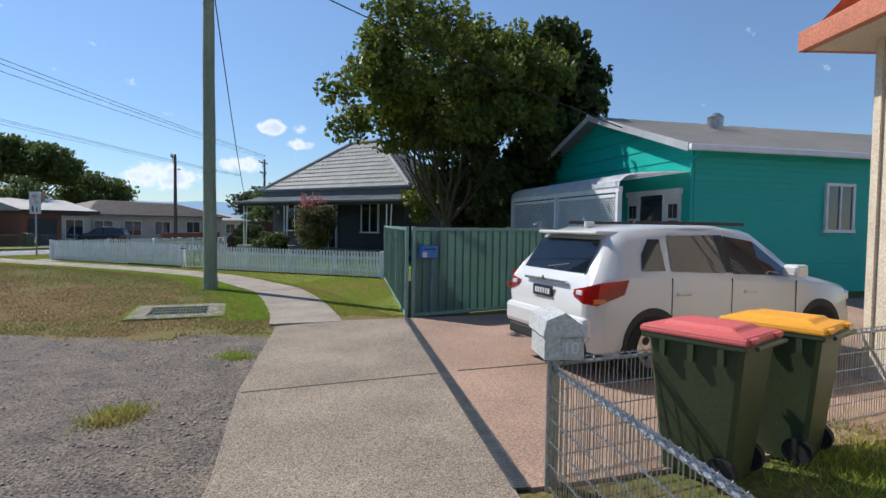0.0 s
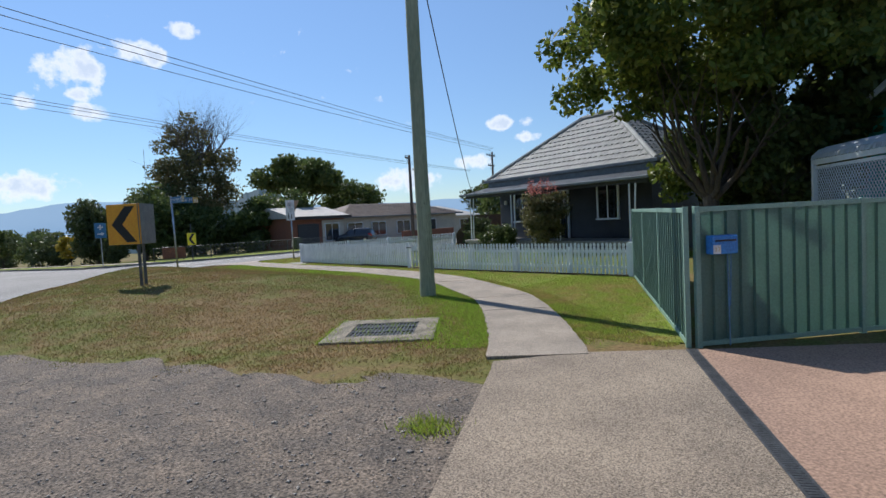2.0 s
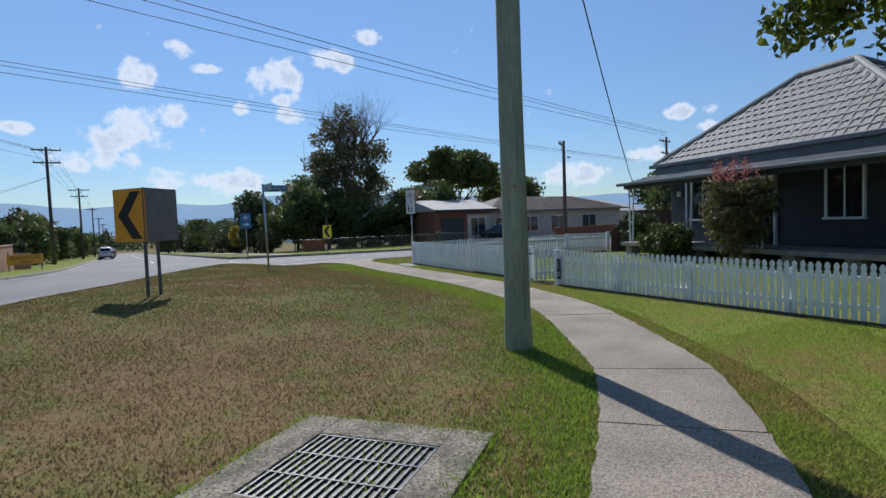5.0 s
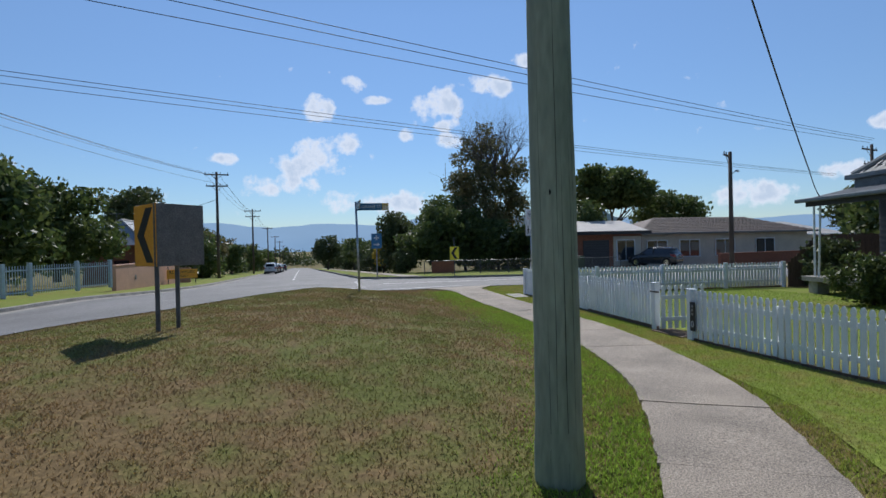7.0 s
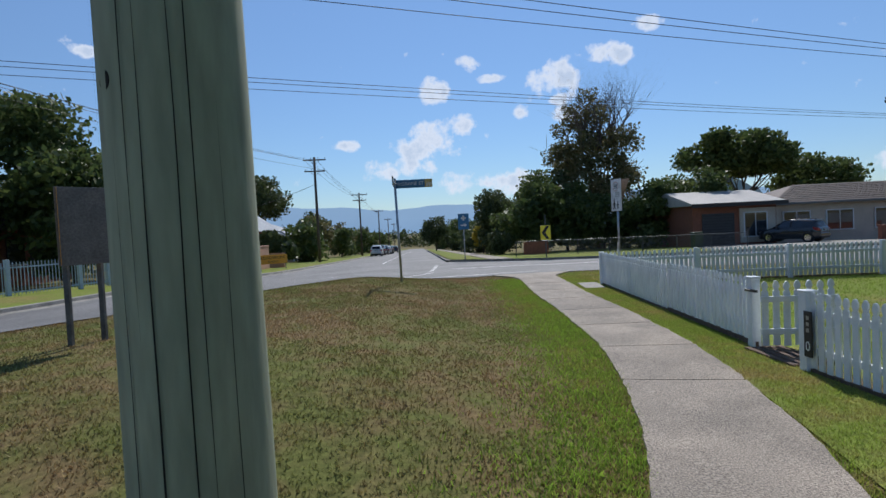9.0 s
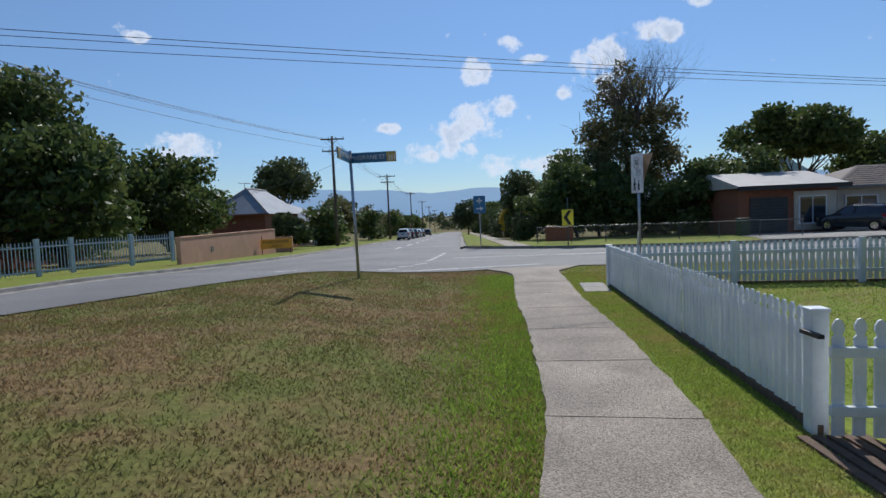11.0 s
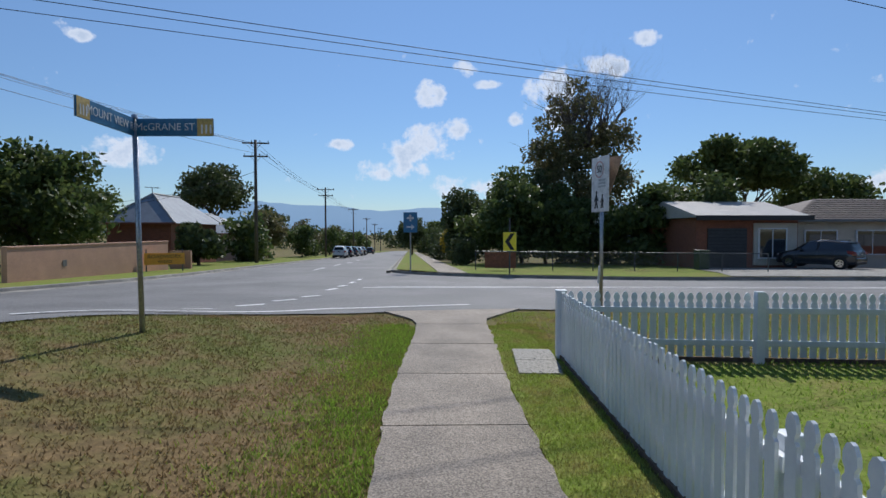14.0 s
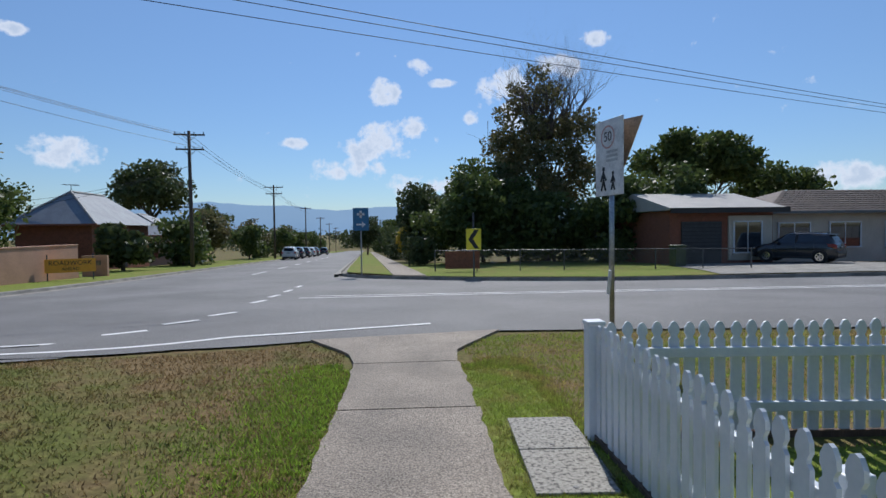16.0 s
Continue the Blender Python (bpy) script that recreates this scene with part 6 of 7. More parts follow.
# street name sign
gs = g(11.3, 23.8)
ss = empty("street_name_sign", pose(11.3, 23.8, gs), "tall grey post with two blue street name blades", "street sign")
part("post", T((0, 0, -0.3), (-0.06, 0, 2.72), 0.033, n=12), M_STEEL, ss, smooth=True)
part("cap", T((-0.06, 0, 2.72), (-0.06, 0, 2.76), 0.045, 0.03, n=12), M_STEEL, ss)
for words, yaw, x0, x1, txt in (("McGRANE ST", -4, 0.03, 1.0, "McGRANE"), ("MOUNT VIEW RD", 90, -1.25, -0.03, "MOUNT VIEW")):
    m = pose(-0.06, 0, 2.6, 0, 0, yaw)
    bl = part("blade", B(x0, x1, -0.012, 0.012, -0.11, 0.11, bevel=0.004), M_BLUE, ss, "blue blade with white lettering and a pale end")
    bl.matrix_local = m
    xe = (x1 - 0.2, x1) if x1 > 0.5 else (x0, x0 + 0.24)
    for s, fl in ((-1, 0), (1, 180)):
        part("end_panel", B(xe[0], xe[1], min(s * 0.012, s * 0.015), max(s * 0.012, s * 0.015), -0.108, 0.108), M_SIGNGOLD, bl)
        xc = (x0 + x1) / 2 + (-0.12 if x1 > 0.5 else 0.13)
        text(txt + (" ST" if yaw < 0 else " RD"), 0.13 if yaw < 0 else 0.14, pose(xc, s * 0.0165, 0, 90, 0, fl), M_SIGNWHITE, "lettering", bl)
        for k in range(3):
            xm = xe[0] + 0.05 + k * 0.055
            part("crest_mark", B(xm, xm + 0.022, min(s * 0.015, s * 0.018), max(s * 0.015, s * 0.018), -0.08, 0.03), M_SIGNWHITE, bl)

# school zone sign at the corner
cx_, cy_ = 18.32, 26.9
cs_ = empty("school_zone_sign", pose(cx_, cy_, 0.0, 0, 0, -80), "white speed sign and triangular sign back on a steel post", "road sign")
part("post", T((0, 0.03, -0.3), (0, 0.03, 3.0), 0.035, n=12), M_STEEL, cs_, smooth=True)
pa = part("panel", B(-0.32, 0.32, -0.014, 0.0, 1.98, 3.02, bevel=0.004), M_SIGNWHITE, cs_)
bm = bmesh.new()
for i in range(32):
    a0, a1 = 2 * math.pi * i / 32, 2 * math.pi * (i + 1) / 32
    v = [bm.verts.new((r * math.cos(a) - 0.02, -0.018, 2.78 + r * math.sin(a))) for a, r in ((a0, 0.135), (a1, 0.135), (a1, 0.16), (a0, 0.16))]
    bm.faces.new(v)
bmesh.ops.recalc_face_normals(bm, faces=bm.faces)
part("ring", bm, mat("faded_red_ring", (0.6, 0.35, 0.32), rough=0.5, bump=0), pa)
text("50", 0.19, pose(-0.02, -0.018, 2.78, 90, 0, 0), M_BLACK, "digits", pa)
for k in range(3):
    part("line", B(-0.05, 0.2, -0.018, -0.014, 2.44 + k * 0.06, 2.475 + k * 0.06), mat("faded_grey_print", (0.5, 0.52, 0.53), rough=0.5, bump=0), pa)
for fx, sc in ((-0.12, 1.0), (0.1, 0.78)):
    bm = bmesh.new()
    b0 = 2.05
    tube(bm, (fx, -0.016, b0 + 0.3 * sc), (fx, -0.019, b0 + 0.3 * sc), 0.032 * sc, n=10)
    for p, q in (((0, 0.27), (0, 0.14)), ((0, 0.14), (-0.05, 0.0)), ((0, 0.14), (0.05, 0.0)), ((0, 0.25), (-0.06, 0.13)), ((0, 0.25), (0.06, 0.14))):
        tube(bm, (fx + p[0] * sc, -0.018, b0 + p[1] * sc), (fx + q[0] * sc, -0.018, b0 + q[1] * sc), 0.014 * sc, n=6)
    part("pictogram", bm, M_BLACK, pa)
bm = prism([(-0.36, 3.0), (0.36, 3.0), (0, 2.25)], 0.0, 0.008)
bmesh.ops.transform(bm, matrix=Matrix.Rotation(radians(90), 4, "X"), verts=bm.verts)
tb = part("triangle_back", bm, mat("warm_sign_back", (0.45, 0.3, 0.2), rough=0.5, bump=0), cs_, "warm grey back of a triangular sign")
tb.matrix_local = pose(0.1, 0.12, 0, 0, 0, 14)
part("tied_ribbon", T((0.03, -0.02, 0.95), (-0.03, 0.0, 0.62), 0.02, 0.035, n=6), M_SIGNWHITE, cs_, "white plastic ribbon tied to the post")


# ---------------------------------------------------------------- trees and shrubs
def tree(name, x, y, h, crown, material, leaves, leaf, label, trunk=0.25, clear=0.3, seed=1, limbs=7, clumps=60, dead=0, bark=None, spread=None, z=None, category="tree", group="", flat=0.0, tight=0.5, loose=1.0):
    """A tapered trunk with limbs that fork, and a crown of clumps of small leaves. crown: half widths in x, y and half height."""
    rng = np.random.default_rng(seed)
    rnd = random.Random(seed)
    z0 = g(x, y) if z is None else z
    root = empty(name, pose(x, y, z0), label, category, group)
    bark = bark or M_BARK
    bm = bmesh.new()
    cx, cy, ch = crown
    cc = Vector((0, 0, h - ch))
    tips = []

    def limb(p, d, r, n, depth):
        for k in range(n):
            q = p + d * (0.9 + 0.5 * rnd.random()) * h / 22
            tube(bm, p, q, r, r * 0.82, 7, caps=False)
            p, r = q, r * 0.82
            d = (d + Vector((rnd.uniform(-0.25, 0.25), rnd.uniform(-0.25, 0.25), rnd.uniform(-0.08, 0.2)))).normalized()
            if depth > 0 and k >= 1 and rnd.random() < 0.65:
                limb(p, (d + Vector((rnd.uniform(-0.9, 0.9), rnd.uniform(-0.9, 0.9), rnd.uniform(-0.1, 0.5)))).normalized(), r * 0.62, max(2, n - 2), depth - 1)
        tips.append(p.copy())

    top = Vector((0.03 * h * rnd.uniform(-1, 1), 0.03 * h * rnd.uniform(-1, 1), h * clear))
    tube(bm, (0, 0, -0.2), top, trunk, trunk * 0.75, 10, caps=False)
    for i in range(limbs):
        a = 2 * math.pi * (i + rnd.random() * 0.6) / limbs
        e = 0.55 + 0.5 * rnd.random()
        limb(top * (0.8 + 0.2 * rnd.random()), Vector((math.cos(a) * cx / h, math.sin(a) * cy / h, e * 0.6)).normalized(), trunk * 0.42, 6, 2)
    part("trunk", bm, bark, root, smooth=True)
    c = rng.normal(size=(clumps, 3))
    c /= np.linalg.norm(c, axis=1)[:, None]
    c *= (rng.uniform(0.25, 1.0, clumps) ** tight)[:, None]
    lump = 1 + 0.22 * np.sin(3 * np.arctan2(c[:, 1], c[:, 0]) + seed) * np.cos(2.5 * c[:, 2] + seed)
    c = c * np.array([cx, cy, ch]) * lump[:, None]
    c[:, 2] = np.where(c[:, 2] < 0, c[:, 2] * (1 - flat), c[:, 2]) + cc.z
    per = max(1, leaves // clumps)
    rad = (cx * cy * ch) ** (1 / 3) * 1.08 / clumps ** (1 / 3)
    pts = np.repeat(c, per, axis=0) + np.clip(rng.normal(size=(clumps * per, 3)), -1.5, 1.5) * rad * loose * np.array([0.62, 0.62, 0.48])
    pts[:, 2] = np.maximum(pts[:, 2], 0.08)
    v, f = quads(pts, leaf, rng)
    soup("crown", v, f, material, root)
    if dead:
        bm = bmesh.new()
        for i in range(dead):
            a = rnd.uniform(0, 6.28)
            p = Vector((math.cos(a) * cx * 0.5 * rnd.random(), math.sin(a) * cy * 0.5 * rnd.random(), h * 0.66))
            d = Vector((math.cos(a) * 0.35, math.sin(a) * 0.35, 1)).normalized()
            def twig(p, d, r, n, depth):
                for k in range(n):
                    q = p + d * h * 0.035
                    tube(bm, p, q, r, r * 0.75, 5, caps=False)
                    p, r = q, r * 0.75
                    d = (d + Vector((rnd.uniform(-0.45, 0.45), rnd.uniform(-0.45, 0.45), rnd.uniform(-0.1, 0.3)))).normalized()
                    if depth and rnd.random() < 0.75:
                        twig(p, (d + Vector((rnd.uniform(-0.9, 0.9), rnd.uniform(-0.9, 0.9), 0.2))).normalized(), r * 0.75, n - 1, depth - 1)
            twig(p, d, 0.2, 8, 2)
        part("dead_branch", bm, M_DEADWOOD, root, "bare grey dead branch")
    return root


tree("tree", 20.9, 7.2, 9.9, (4.5, 4.3, 2.95), M_LEAF_BIG, 46000, 0.14, "large dense green broadleaf tree behind the steel fence", 0.3, 0.2, 11, 11, 150, flat=0.25, loose=0.8)
tree("tree", 22.6, 5.6, 5.0, (1.8, 1.8, 2.1), M_LEAF_DARK, 11000, 0.15, "dark leafy tree between the large tree and the house", 0.14, 0.15, 14, 7, 70, loose=0.9)
tree("tree", 22.4, 7.6, 4.6, (1.5, 1.5, 1.5), M_LEAF_BIG, 7000, 0.13, "small leafy tree under the large tree", 0.08, 0.2, 13, 6, 40, loose=0.85)
tree("tree", 24.1, 3.7, 10.2, (1.9, 1.9, 4.0), M_LEAF_DARK, 24000, 0.2, "tall dark green tree beside the turquoise house", 0.26, 0.2, 12, 7, 90)
tree("tree", 29.4, 63, 15.2, (4.4, 4.4, 6.6), M_LEAF_OLIVE, 17000, 0.2, "tall thin tree with bare dead upper branches", 0.42, 0.3, 21, 9, 80, dead=15, tight=0.6, loose=0.75)
for k, (x, y, h, cw_, m) in enumerate(((21.5, 57, 6.6, 2.9, M_LEAF_DARK), (25.0, 58, 6.0, 3.0, M_LEAF_DARK), (24.0, 62, 7.4, 3.2, M_LEAF_GUM), (34.0, 55, 6.0, 3.1, M_LEAF_DARK), (31.0, 54.0, 5.2, 2.7, M_LEAF_DARK), (20.0, 66, 6.0, 2.8, M_LEAF_GUM), (28.0, 57, 5.0, 3.0, M_LEAF_DARK))):
    tree("tree", x, y, h, (cw_, cw_, h * 0.46), m, 9000, 0.22, "dark bushy tree on the corner block", 0.16, 0.15, 30 + k, 6, 40, group="trees on the corner block")
tree("tree", 58, 86, 15.0, (7.6, 6, 3.6), M_LEAF_DARK, 15000, 0.42, "broad spreading green tree behind the garage house", 0.5, 0.4, 41, 8, 60, flat=0.5)
tree("tree", 70, 88, 11.8, (5, 5, 4), M_LEAF_DARK, 6000, 0.42, "round green tree behind the far roofs", 0.4, 0.4, 42, 7, 30)
tree("tree", 92, 72, 9.0, (5, 5, 3.4), M_LEAF_GUM, 5000, 0.45, "round green tree behind the far roofs", 0.4, 0.4, 43, 7, 30)
tree("tree", -15, 104, 14.8, (5.4, 5.4, 4.4), M_LEAF_GUM, 8000, 0.36, "open-crowned gum tree behind the brick house", 0.4, 0.45, 51, 8, 40, flat=0.4)
for k, (x, y, h, a, b) in enumerate(((-11, 41, 10.6, 4.6, 4.4), (-14.5, 35, 11.0, 4.8, 5.2), (-18, 29, 11.5, 5.5, 5), (-22, 24, 11.5, 5.5, 5), (-6.0, 38.5, 6.6, 3.3, 3.0), (-6.2, 49.0, 6.0, 3.9, 2.7), (-10.5, 33, 6.0, 3.0, 2.8), (-13, 28, 6.5, 3.4, 3.2), (-17, 21, 7, 3.6, 3.6), (-17, 56, 6.5, 4.5, 3.0), (-16, 66, 6.5, 4.5, 3.0), (-24, 60, 7.0, 5.0, 3.2))):
    tree("tree", x, y, h, (a, a, b), M_LEAF_DARK, 14000 if h > 8 else 9000, 0.24, "dense dark green tree behind the steel bar fence", 0.25, 0.18, 60 + k, 7, 70 if h > 8 else 40, group="dense trees on the west side", z=0.0)
for k in range(16):
    y = 70 + k * 9
    tree("shrub", -0.6 - (k % 3) * 1.2, y, 4.2 + (k * 7 % 5) * 0.5, (2.3, 3.0, 2.0), (M_LEAF_DARK, M_LEAF_OLIVE, M_LEAF_GUM)[k % 3], 2600, 0.28, "dense green street shrub along the west verge", 0.12, 0.15, 80 + k, 5, 24, category="shrub", group="shrubs along the far street")
tree("palm", -0.8, 58.5, 3.0, (1.5, 1.5, 1.2), M_LEAF_GUM, 2500, 0.3, "small bushy palm by the brick house", 0.14, 0.3, 97, 6, 20)
for k in range(14):
    y = 84 + k * 10
    tree("shrub", 19.6 + (k % 3) * 1.0, y, 4.0 + (k * 5 % 4) * 0.7, (2.4, 3.0, 2.1), (M_LEAF_GUM, M_LEAF_DARK)[k % 2], 2600, 0.28, "green garden shrub along the east footpath", 0.12, 0.15, 110 + k, 5, 24, category="shrub", group="shrubs along the far street")
tree("tree", 15.2, 128, 7.0, (3.0, 3.0, 2.6), M_LEAF_GUM, 5000, 0.28, "round street tree beside the footpath", 0.2, 0.3, 140, 6, 30)
tree("shrub", 18.6, 56, 2.0, (0.9, 1.2, 0.9), M_LEAF_GUM, 2500, 0.14, "small leafy bush by the corner fence", 0.06, 0.15, 141, 5, 18, category="shrub")
tree("shrub", 19.0, 72, 3.2, (1.2, 1.4, 1.1), leaf_mat("yellow_blossom", (0.55, 0.38, 0.03), (0.2, 0.2, 0.04)), 2600, 0.2, "yellow flowering shrub beside the footpath", 0.08, 0.2, 142, 5, 20, category="shrub")
# garden of the cottage
crape = tree("shrub", 22.2, 14.1, 2.75, (0.85, 0.85, 1.1), M_LEAF_OLIVE, 9000, 0.075, "crepe myrtle shrub with coral blossom in the front garden", 0.06, 0.12, 150, 9, 60, z=0.0, category="shrub")
rng = np.random.default_rng(77)
pts = []
for k in range(15):
    a, r = rng.uniform(0, 6.28), rng.uniform(0.2, 0.85)
    base = np.array([r * math.cos(a), r * math.sin(a), 2.1 + 0.9 * (1 - r / 1.3) + rng.uniform(-0.2, 0.3)])
    pts.append(base + rng.normal(size=(38, 3)) * np.array([0.07, 0.07, 0.14]))
v, f = quads(np.concatenate(pts), 0.055, rng)
soup("blossom", v, f, M_FLOWER, crape)["label"] = "coral pink blossom heads"
tree("shrub", 22.8, 16.9, 1.25, (0.75, 0.75, 0.6), M_LEAF_DARK, 7000, 0.06, "clipped dark green shrub before the verandah", 0.05, 0.15, 151, 6, 50, z=0.0, category="shrub")
tree("shrub", 26.4, 21.2, 1.7, (0.7, 0.7, 0.8), M_LEAF_GUM, 3000, 0.1, "yellow-green shrub beside the paling fence", 0.05, 0.15, 152, 6, 24, z=0.0, category="shrub")
tree("shrub", 24.6, 7.4, 2.6, (1.4, 1.2, 1.2), M_LEAF_GUM, 4500, 0.13, "leafy shrub showing above the steel fence", 0.06, 0.2, 153, 6, 30, z=0.0, category="shrub")
tree("tree", 42, -14, 6.6, (2.6, 2.6, 1.6), M_LEAF_GUM, 3000, 0.2, "tree crown showing above the turquoise house roof", 0.2, 0.4, 154, 6, 24, z=0.0)
for k, (x, y, h) in enumerate(((40, 18, 5), (44, 10, 6), (38, 27, 4.5))):
    tree("tree", x, y, h, (3, 3, h * 0.42), M_LEAF_DARK, 3500, 0.25, "dark backyard tree behind the cottage", 0.18, 0.2, 160 + k, 6, 24, z=0.0, group="backyard trees")

# far woods that close the end of the street
rng = np.random.default_rng(200)
wx = rng.uniform(-420, 520, 260)
wood = np.column_stack([wx, rng.uniform(432, 500, 260), rng.uniform(1.5, 11.5, 260)])
pts = np.repeat(wood, 60, axis=0) + rng.normal(size=(260 * 60, 3)) * np.array([3.6, 2.5, 2.0])
pts[:, 2] = np.maximum(pts[:, 2], 0.2) + g(0, 440)
v, f = quads(pts, 1.5, rng)
tagged(soup("far_woods", v, f, M_LEAF_GUM), "distant green trees at the end of the street", "trees", kind="stuff")

# ---------------------------------------------------------------- hills


def ridge(name, r, h, a0, a1, material, label, seed):
    rows = []
    bm = bmesh.new()
    n = 140
    for i in range(n + 1):
        a = radians(a0 + (a1 - a0) * i / n)
        p = Vector((r * math.sin(a), r * math.cos(a), 0))
        e = math.sin(math.pi * i / n) ** 0.5
        z = h * e * (0.62 + 0.5 * noise.noise(Vector((i * 0.035, seed, 0))) + 0.12 * noise.noise(Vector((i * 0.17, seed, 5))) + 0.03 * noise.noise(Vector((i * 0.8, seed, 9))))
        rows.append([bm.verts.new((p.x, p.y, -40)), bm.verts.new((p.x * 1.08, p.y * 1.08, max(z, -10))), bm.verts.new((p.x * 1.3, p.y * 1.3, -40))])
    for a, b in zip(rows, rows[1:]):
        for k in range(2):
            bm.faces.new((a[k], a[k + 1], b[k + 1], b[k]))
    tagged(obj(name, bm, material, smooth=True), label, "hills", kind="structure")


# glowing ridges; their haze is colour only
ridge("backdrop_hills", 2100, 165, -75, 62, M_HILL, "long range of hills on the horizon with blue haze painted in", 3.0)
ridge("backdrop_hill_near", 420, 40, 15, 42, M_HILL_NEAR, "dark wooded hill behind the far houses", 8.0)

# ---------------------------------------------------------------- grass blades and loose stones


def blades(name, xy, hgt, material, label, seed, width=0.006):
    rng = np.random.default_rng(seed)
    n = len(xy)
    z = np.array([g(x, y) for x, y in xy])
    base = np.column_stack([xy, z])
    a = rng.uniform(0, 6.283, n)
    w = np.column_stack([np.cos(a), np.sin(a), np.zeros(n)]) * (width * rng.uniform(0.7, 1.5, n))[:, None]
    h = hgt * rng.uniform(0.5, 1.4, n)
    b = rng.uniform(0, 6.283, n)
    lean = np.column_stack([np.cos(b), np.sin(b), np.zeros(n)]) * (h * rng.uniform(0.2, 1.1, n))[:, None]
    tip = base + lean + np.column_stack([np.zeros(n), np.zeros(n), h])
    v = np.stack([base - w, base + w, tip], 1).reshape(-1, 3)
    return tagged(soup(name, v, np.arange(3 * n).reshape(-1, 3), material), label, "grass", kind="stuff")


rng = np.random.default_rng(9)
left_edge, right_edge = centre + side * 0.62, centre - side * 0.62
GRAVEL = np.array(gravel_edge)


def keep_off(p):
    """Drops points on the paths, on the pit, on the gravel and on the road."""
    d = np.min(np.hypot(p[:, None, 0] - centre[None, :, 0], p[:, None, 1] - centre[None, :, 1]), axis=1)
    ok = d > 0.585
    ok &= ~((np.abs((p[:, 0] - 8.22) * 0.766 + (p[:, 1] - 8.12) * 0.643) < 0.84) & (np.abs(-(p[:, 0] - 8.22) * 0.643 + (p[:, 1] - 8.12) * 0.766) < 0.81))
    edge = np.interp(p[:, 1], [14.6, 19.0, 22.6, 26.2, 27.4], [3.2, 6.6, 8.6, 11.6, 14.2])
    ok &= ~((p[:, 1] > 14) & (p[:, 0] < edge - 0.05)) & ~((p[:, 1] > 27.4))
    ok &= ~((p[:, 1] < np.interp(p[:, 0], [6.9, 9.4], [5.3, 4.1])) & (p[:, 0] < 9.5))
    ok &= ~((p[:, 0] > 14.7) & (p[:, 0] < 16.2) & (p[:, 1] > 25.8))
    return p[ok]


def on_left(p):
    i = np.argmin(np.hypot(p[:, None, 0] - centre[None, :, 0], p[:, None, 1] - centre[None, :, 1]), axis=1)
    return np.einsum("ij,ij->i", p - centre[i], side[i]) > 0


def field(x, y, s, k):
    return noise.noise(Vector((x * s, y * s, k))) + 0.5 * noise.noise(Vector((x * s * 2.7, y * s * 2.7, k + 4)))


# the verge: thick in tufts, thin over bare soil, its edge ragged towards the gravel
p = np.column_stack([rng.uniform(-4, 15, 620000), rng.uniform(5, 27.6, 620000)])
ge = np.interp(p[:, 0], [-3, 1.5, 4.0, 5.4, 6.0, 6.7, 6.9], [13.2, 12.6, 11.4, 9.0, 6.9, 5.6, 5.25])
p = p[p[:, 1] > ge - 1.6]
p = keep_off(p)
p = p[on_left(p)]
ge = np.interp(p[:, 0], [-3, 1.5, 4.0, 5.4, 6.0, 6.7, 6.9], [13.2, 12.6, 11.4, 9.0, 6.9, 5.6, 5.25])
lumps = np.array([field(x, y, 1.1, 0) for x, y in p])
edge_in = np.clip((p[:, 1] - ge + 0.3 + 1.6 * lumps) / 0.9, 0, 1)
p = p[(lumps > rng.uniform(-1.1, 0.35, len(p))) & (rng.uniform(0, 1, len(p)) < edge_in)]
blades("dry_grass", p, 0.026, M_BLADE_DRY, "short dry brown and olive verge grass", 1, 0.0065)
near = np.repeat(left_edge[4:], 420, axis=0) + np.repeat(side[4:], 420, axis=0) * (np.abs(rng.normal(size=(420 * 137, 1))) * 0.5 - 0.03) + rng.normal(size=(420 * 137, 2)) * 0.05
blades("green_grass", keep_off(near), 0.042, M_BLADE_GREEN, "fresh green grass along the footpath edge", 2, 0.005)
t_ = rng.uniform(-0.02, 1, 130000)
idx = rng.integers(4, 141, 130000)
fx = np.interp(centre[idx, 1], [4, 7.4, 14.6, 15.6, 23.5, 26], [9.6, 15.6, 15.84, 15.95, 16.6, 16.8])
strip_p = right_edge[idx] + (np.column_stack([fx, centre[idx, 1]]) - right_edge[idx]) * t_[:, None] + rng.normal(size=(130000, 2)) * 0.09
q2 = np.column_stack([rng.uniform(9.3, 15.8, 110000), rng.uniform(4.0, 9.0, 110000)])
q2 = q2[q2[:, 1] > 4.0 + (q2[:, 0] - 9.4) * 0.552]
q3 = np.column_stack([rng.uniform(15.6, 26, 60000), rng.uniform(22.2, 27.6, 60000)])
q3 = q3[(q3[:, 1] < np.interp(q3[:, 0], [14.3, 17, 22.4, 26], [27.4, 27.6, 26.7, 26.1])) & (q3[:, 1] > np.interp(q3[:, 0], [15.6, 16.6, 25.6], [23.5, 23.55, 22.3]))]
strip_p = keep_off(np.concatenate([strip_p, q2, q3]))
strip_p = strip_p[~on_left(strip_p)]
lid_x, lid_y = strip_p[:, 0] - 16.245, strip_p[:, 1] - 23.235
strip_p = strip_p[~((np.abs(lid_x * 0.9925 - lid_y * 0.1219) < 0.265) & (np.abs(lid_x * 0.1219 + lid_y * 0.9925) < 0.655))]
blades("fence_strip_grass", strip_p, 0.034, M_BLADE_STRIP, "green and straw grass between footpath and picket fence", 3, 0.0055)
yard = np.column_stack([rng.uniform(16.7, 24, 60000), rng.uniform(8, 23, 60000)])
blades("yard_grass", yard, 0.04, M_BLADE_GREEN, "mown green lawn of the cottage", 4, 0.008)
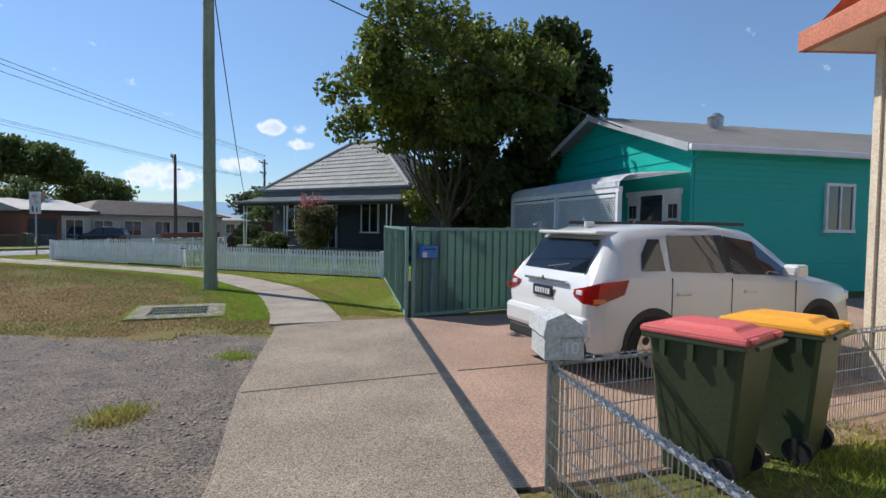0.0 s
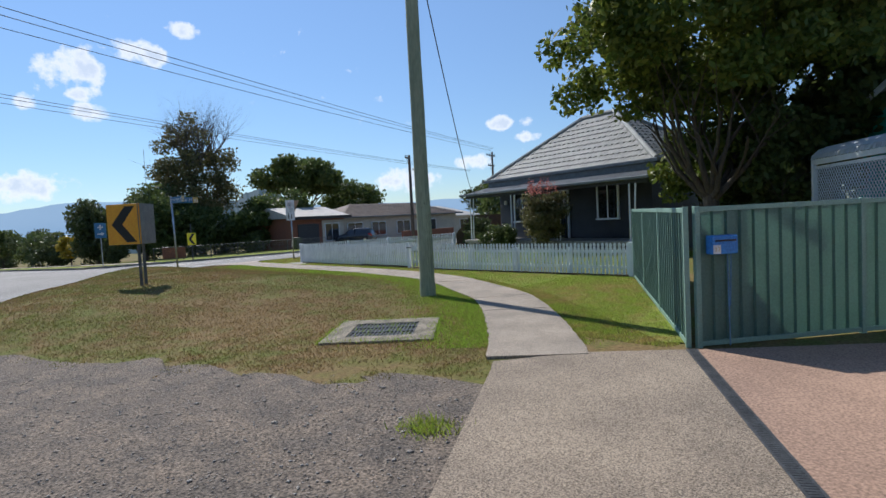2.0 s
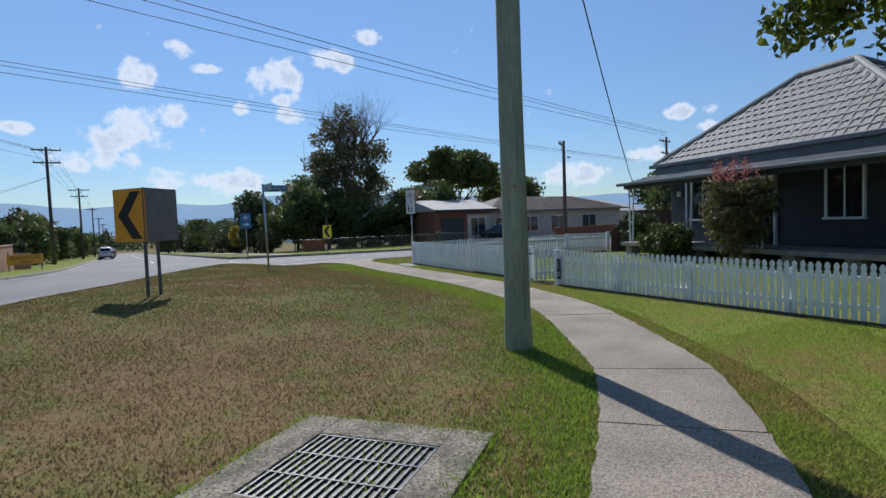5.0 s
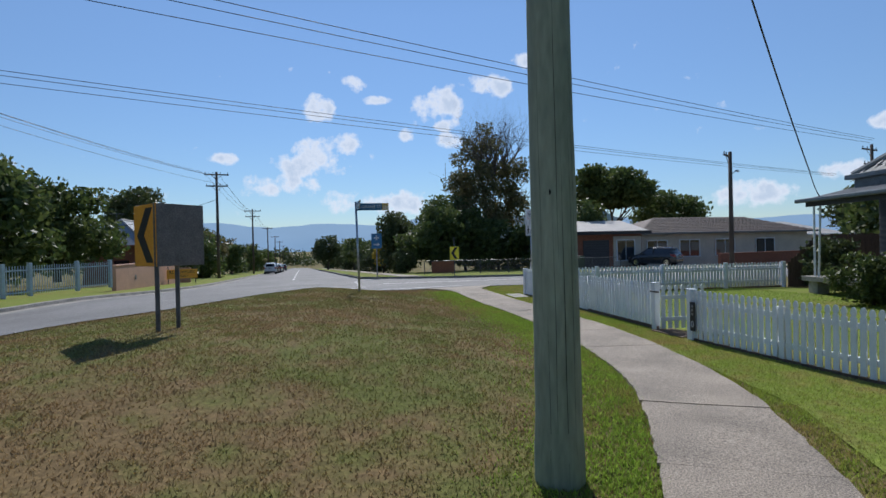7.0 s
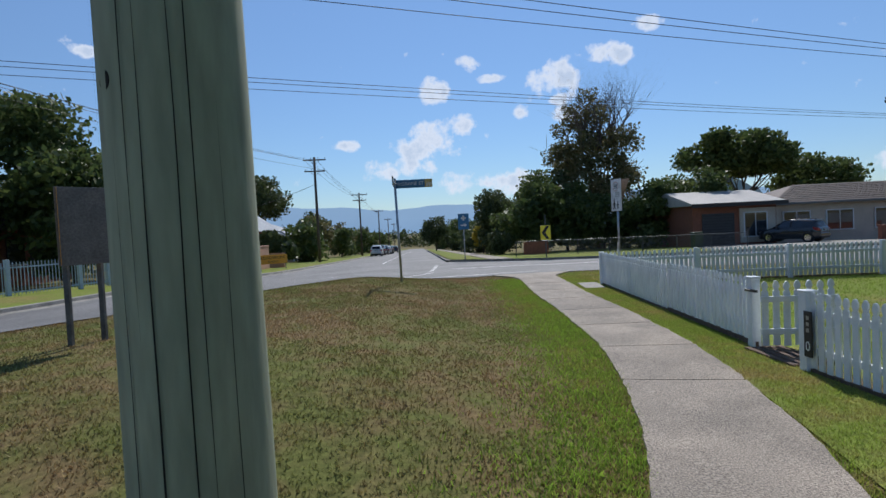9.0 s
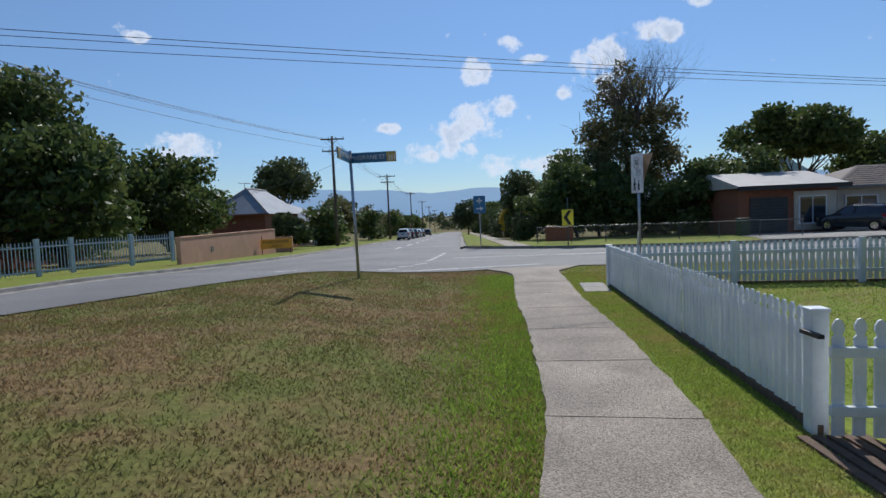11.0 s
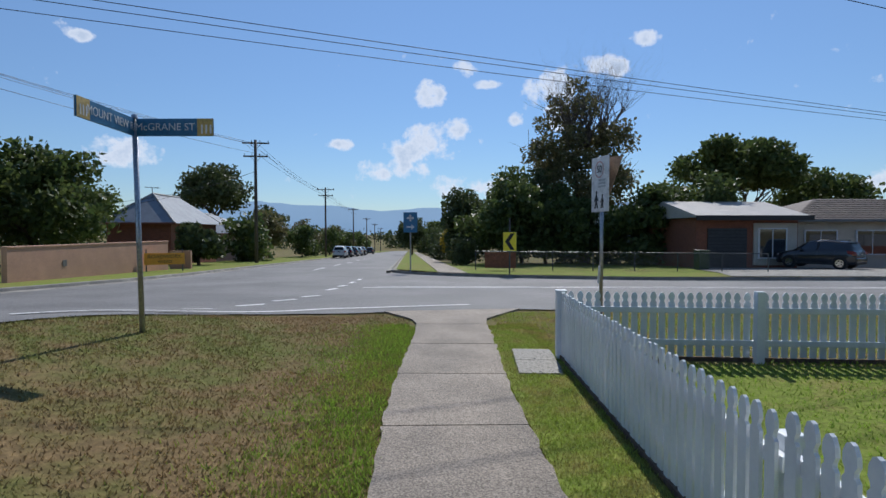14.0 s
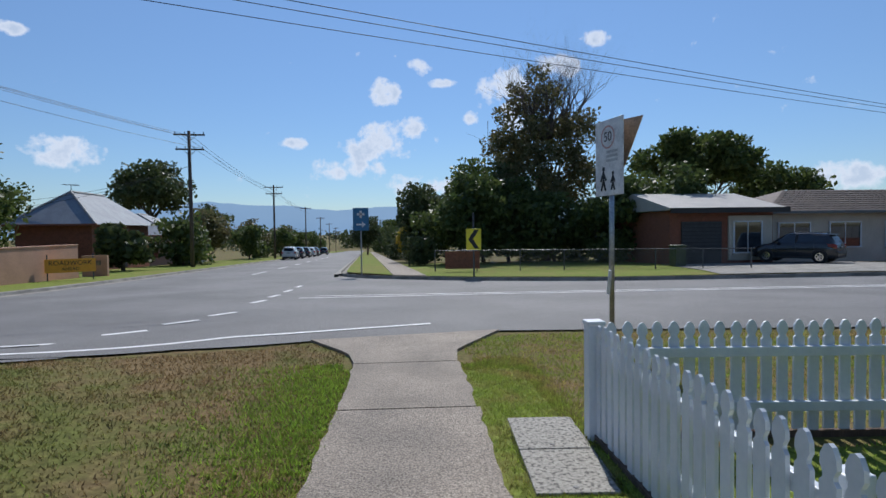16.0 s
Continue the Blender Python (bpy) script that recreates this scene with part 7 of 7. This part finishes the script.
tuft = [np.array(c) + rng.normal(size=(k, 2)) * np.array(sp) for c, k, sp in (((3.55, 4.15), 1100, (0.13, 0.1)), ((4.9, -1.9), 5000, (0.5, 0.4)), ((3.2, -0.4), 1500, (0.25, 0.25)), ((5.72, 4.72), 380, (0.1, 0.12)))]
blades("grass_tuft", np.concatenate(tuft), 0.075, M_BLADE_STRIP, "tufts of weeds in the gravel and by the bins", 5, 0.006)
# grass that creeps over the pit surround and grows up through the grate
ring_a = rng.uniform(0, 4, 2000)
k_, u_side = ring_a.astype(int), (ring_a % 1) * 1.7 - 0.85
edge_d = 0.86 - np.abs(rng.normal(size=2000)) * 0.08
lx = np.select([k_ == 0, k_ == 1, k_ == 2], [u_side, u_side, edge_d], -edge_d)
ly = np.select([k_ == 0, k_ == 1], [edge_d, -edge_d], u_side)
lx, ly = np.r_[lx, rng.uniform(-0.47, 0.47, 220)], np.r_[ly, rng.uniform(-0.47, 0.47, 220)]
blades("pit_grass", np.column_stack([8.22 + lx * 0.766 - ly * 0.643, 8.12 + lx * 0.643 + ly * 0.766]), 0.06, M_BLADE_GREEN, "grass creeping over the pit surround and grate", 6, 0.006)

# stones on the gravel patch
n = 42000
s = np.column_stack([rng.uniform(-4, 6.8, n), rng.uniform(-1, 12.4, n)])
lo = np.interp(s[:, 0], [-6, -2, 0.5, 2.85, 4.48, 6.0, 6.9], [-2.6, -0.4, 1.1, 2.5, 3.6, 4.55, 5.05])
hi = np.interp(s[:, 0], [-3, 1.5, 4.0, 5.4, 6.0, 6.7, 6.9], [13.2, 12.6, 11.4, 9.0, 6.9, 5.6, 5.25])
s = s[(s[:, 1] > lo + 0.03) & (s[:, 1] < hi + rng.normal(size=n) * 0.35)]
m = len(s)
r = rng.lognormal(-5.05, 0.5, m)
oct_ = np.array([(1, 0, 0), (0, 1, 0), (-1, 0, 0), (0, -1, 0), (0, 0, 0.7), (0, 0, -0.5)])
ang = rng.uniform(0, 6.28, m)
ca, sa = np.cos(ang), np.sin(ang)
sx = rng.uniform(0.7, 1.5, m)
v = np.stack([np.column_stack([s[:, 0] + r * (o[0] * sx * ca - o[1] * sa), s[:, 1] + r * (o[0] * sx * sa + o[1] * ca), 0.012 + r * (0.55 * o[2] + 0.1)]) for o in oct_], 1).reshape(-1, 3)
tri = np.array([(0, 1, 4), (1, 2, 4), (2, 3, 4), (3, 0, 4), (1, 0, 5), (2, 1, 5), (3, 2, 5), (0, 3, 5)])
f = (np.arange(m)[:, None, None] * 6 + tri[None]).reshape(-1, 3)
tagged(soup("gravel_stones", v, f, M_STONE), "loose grey gravel stones", "gravel", kind="stuff")
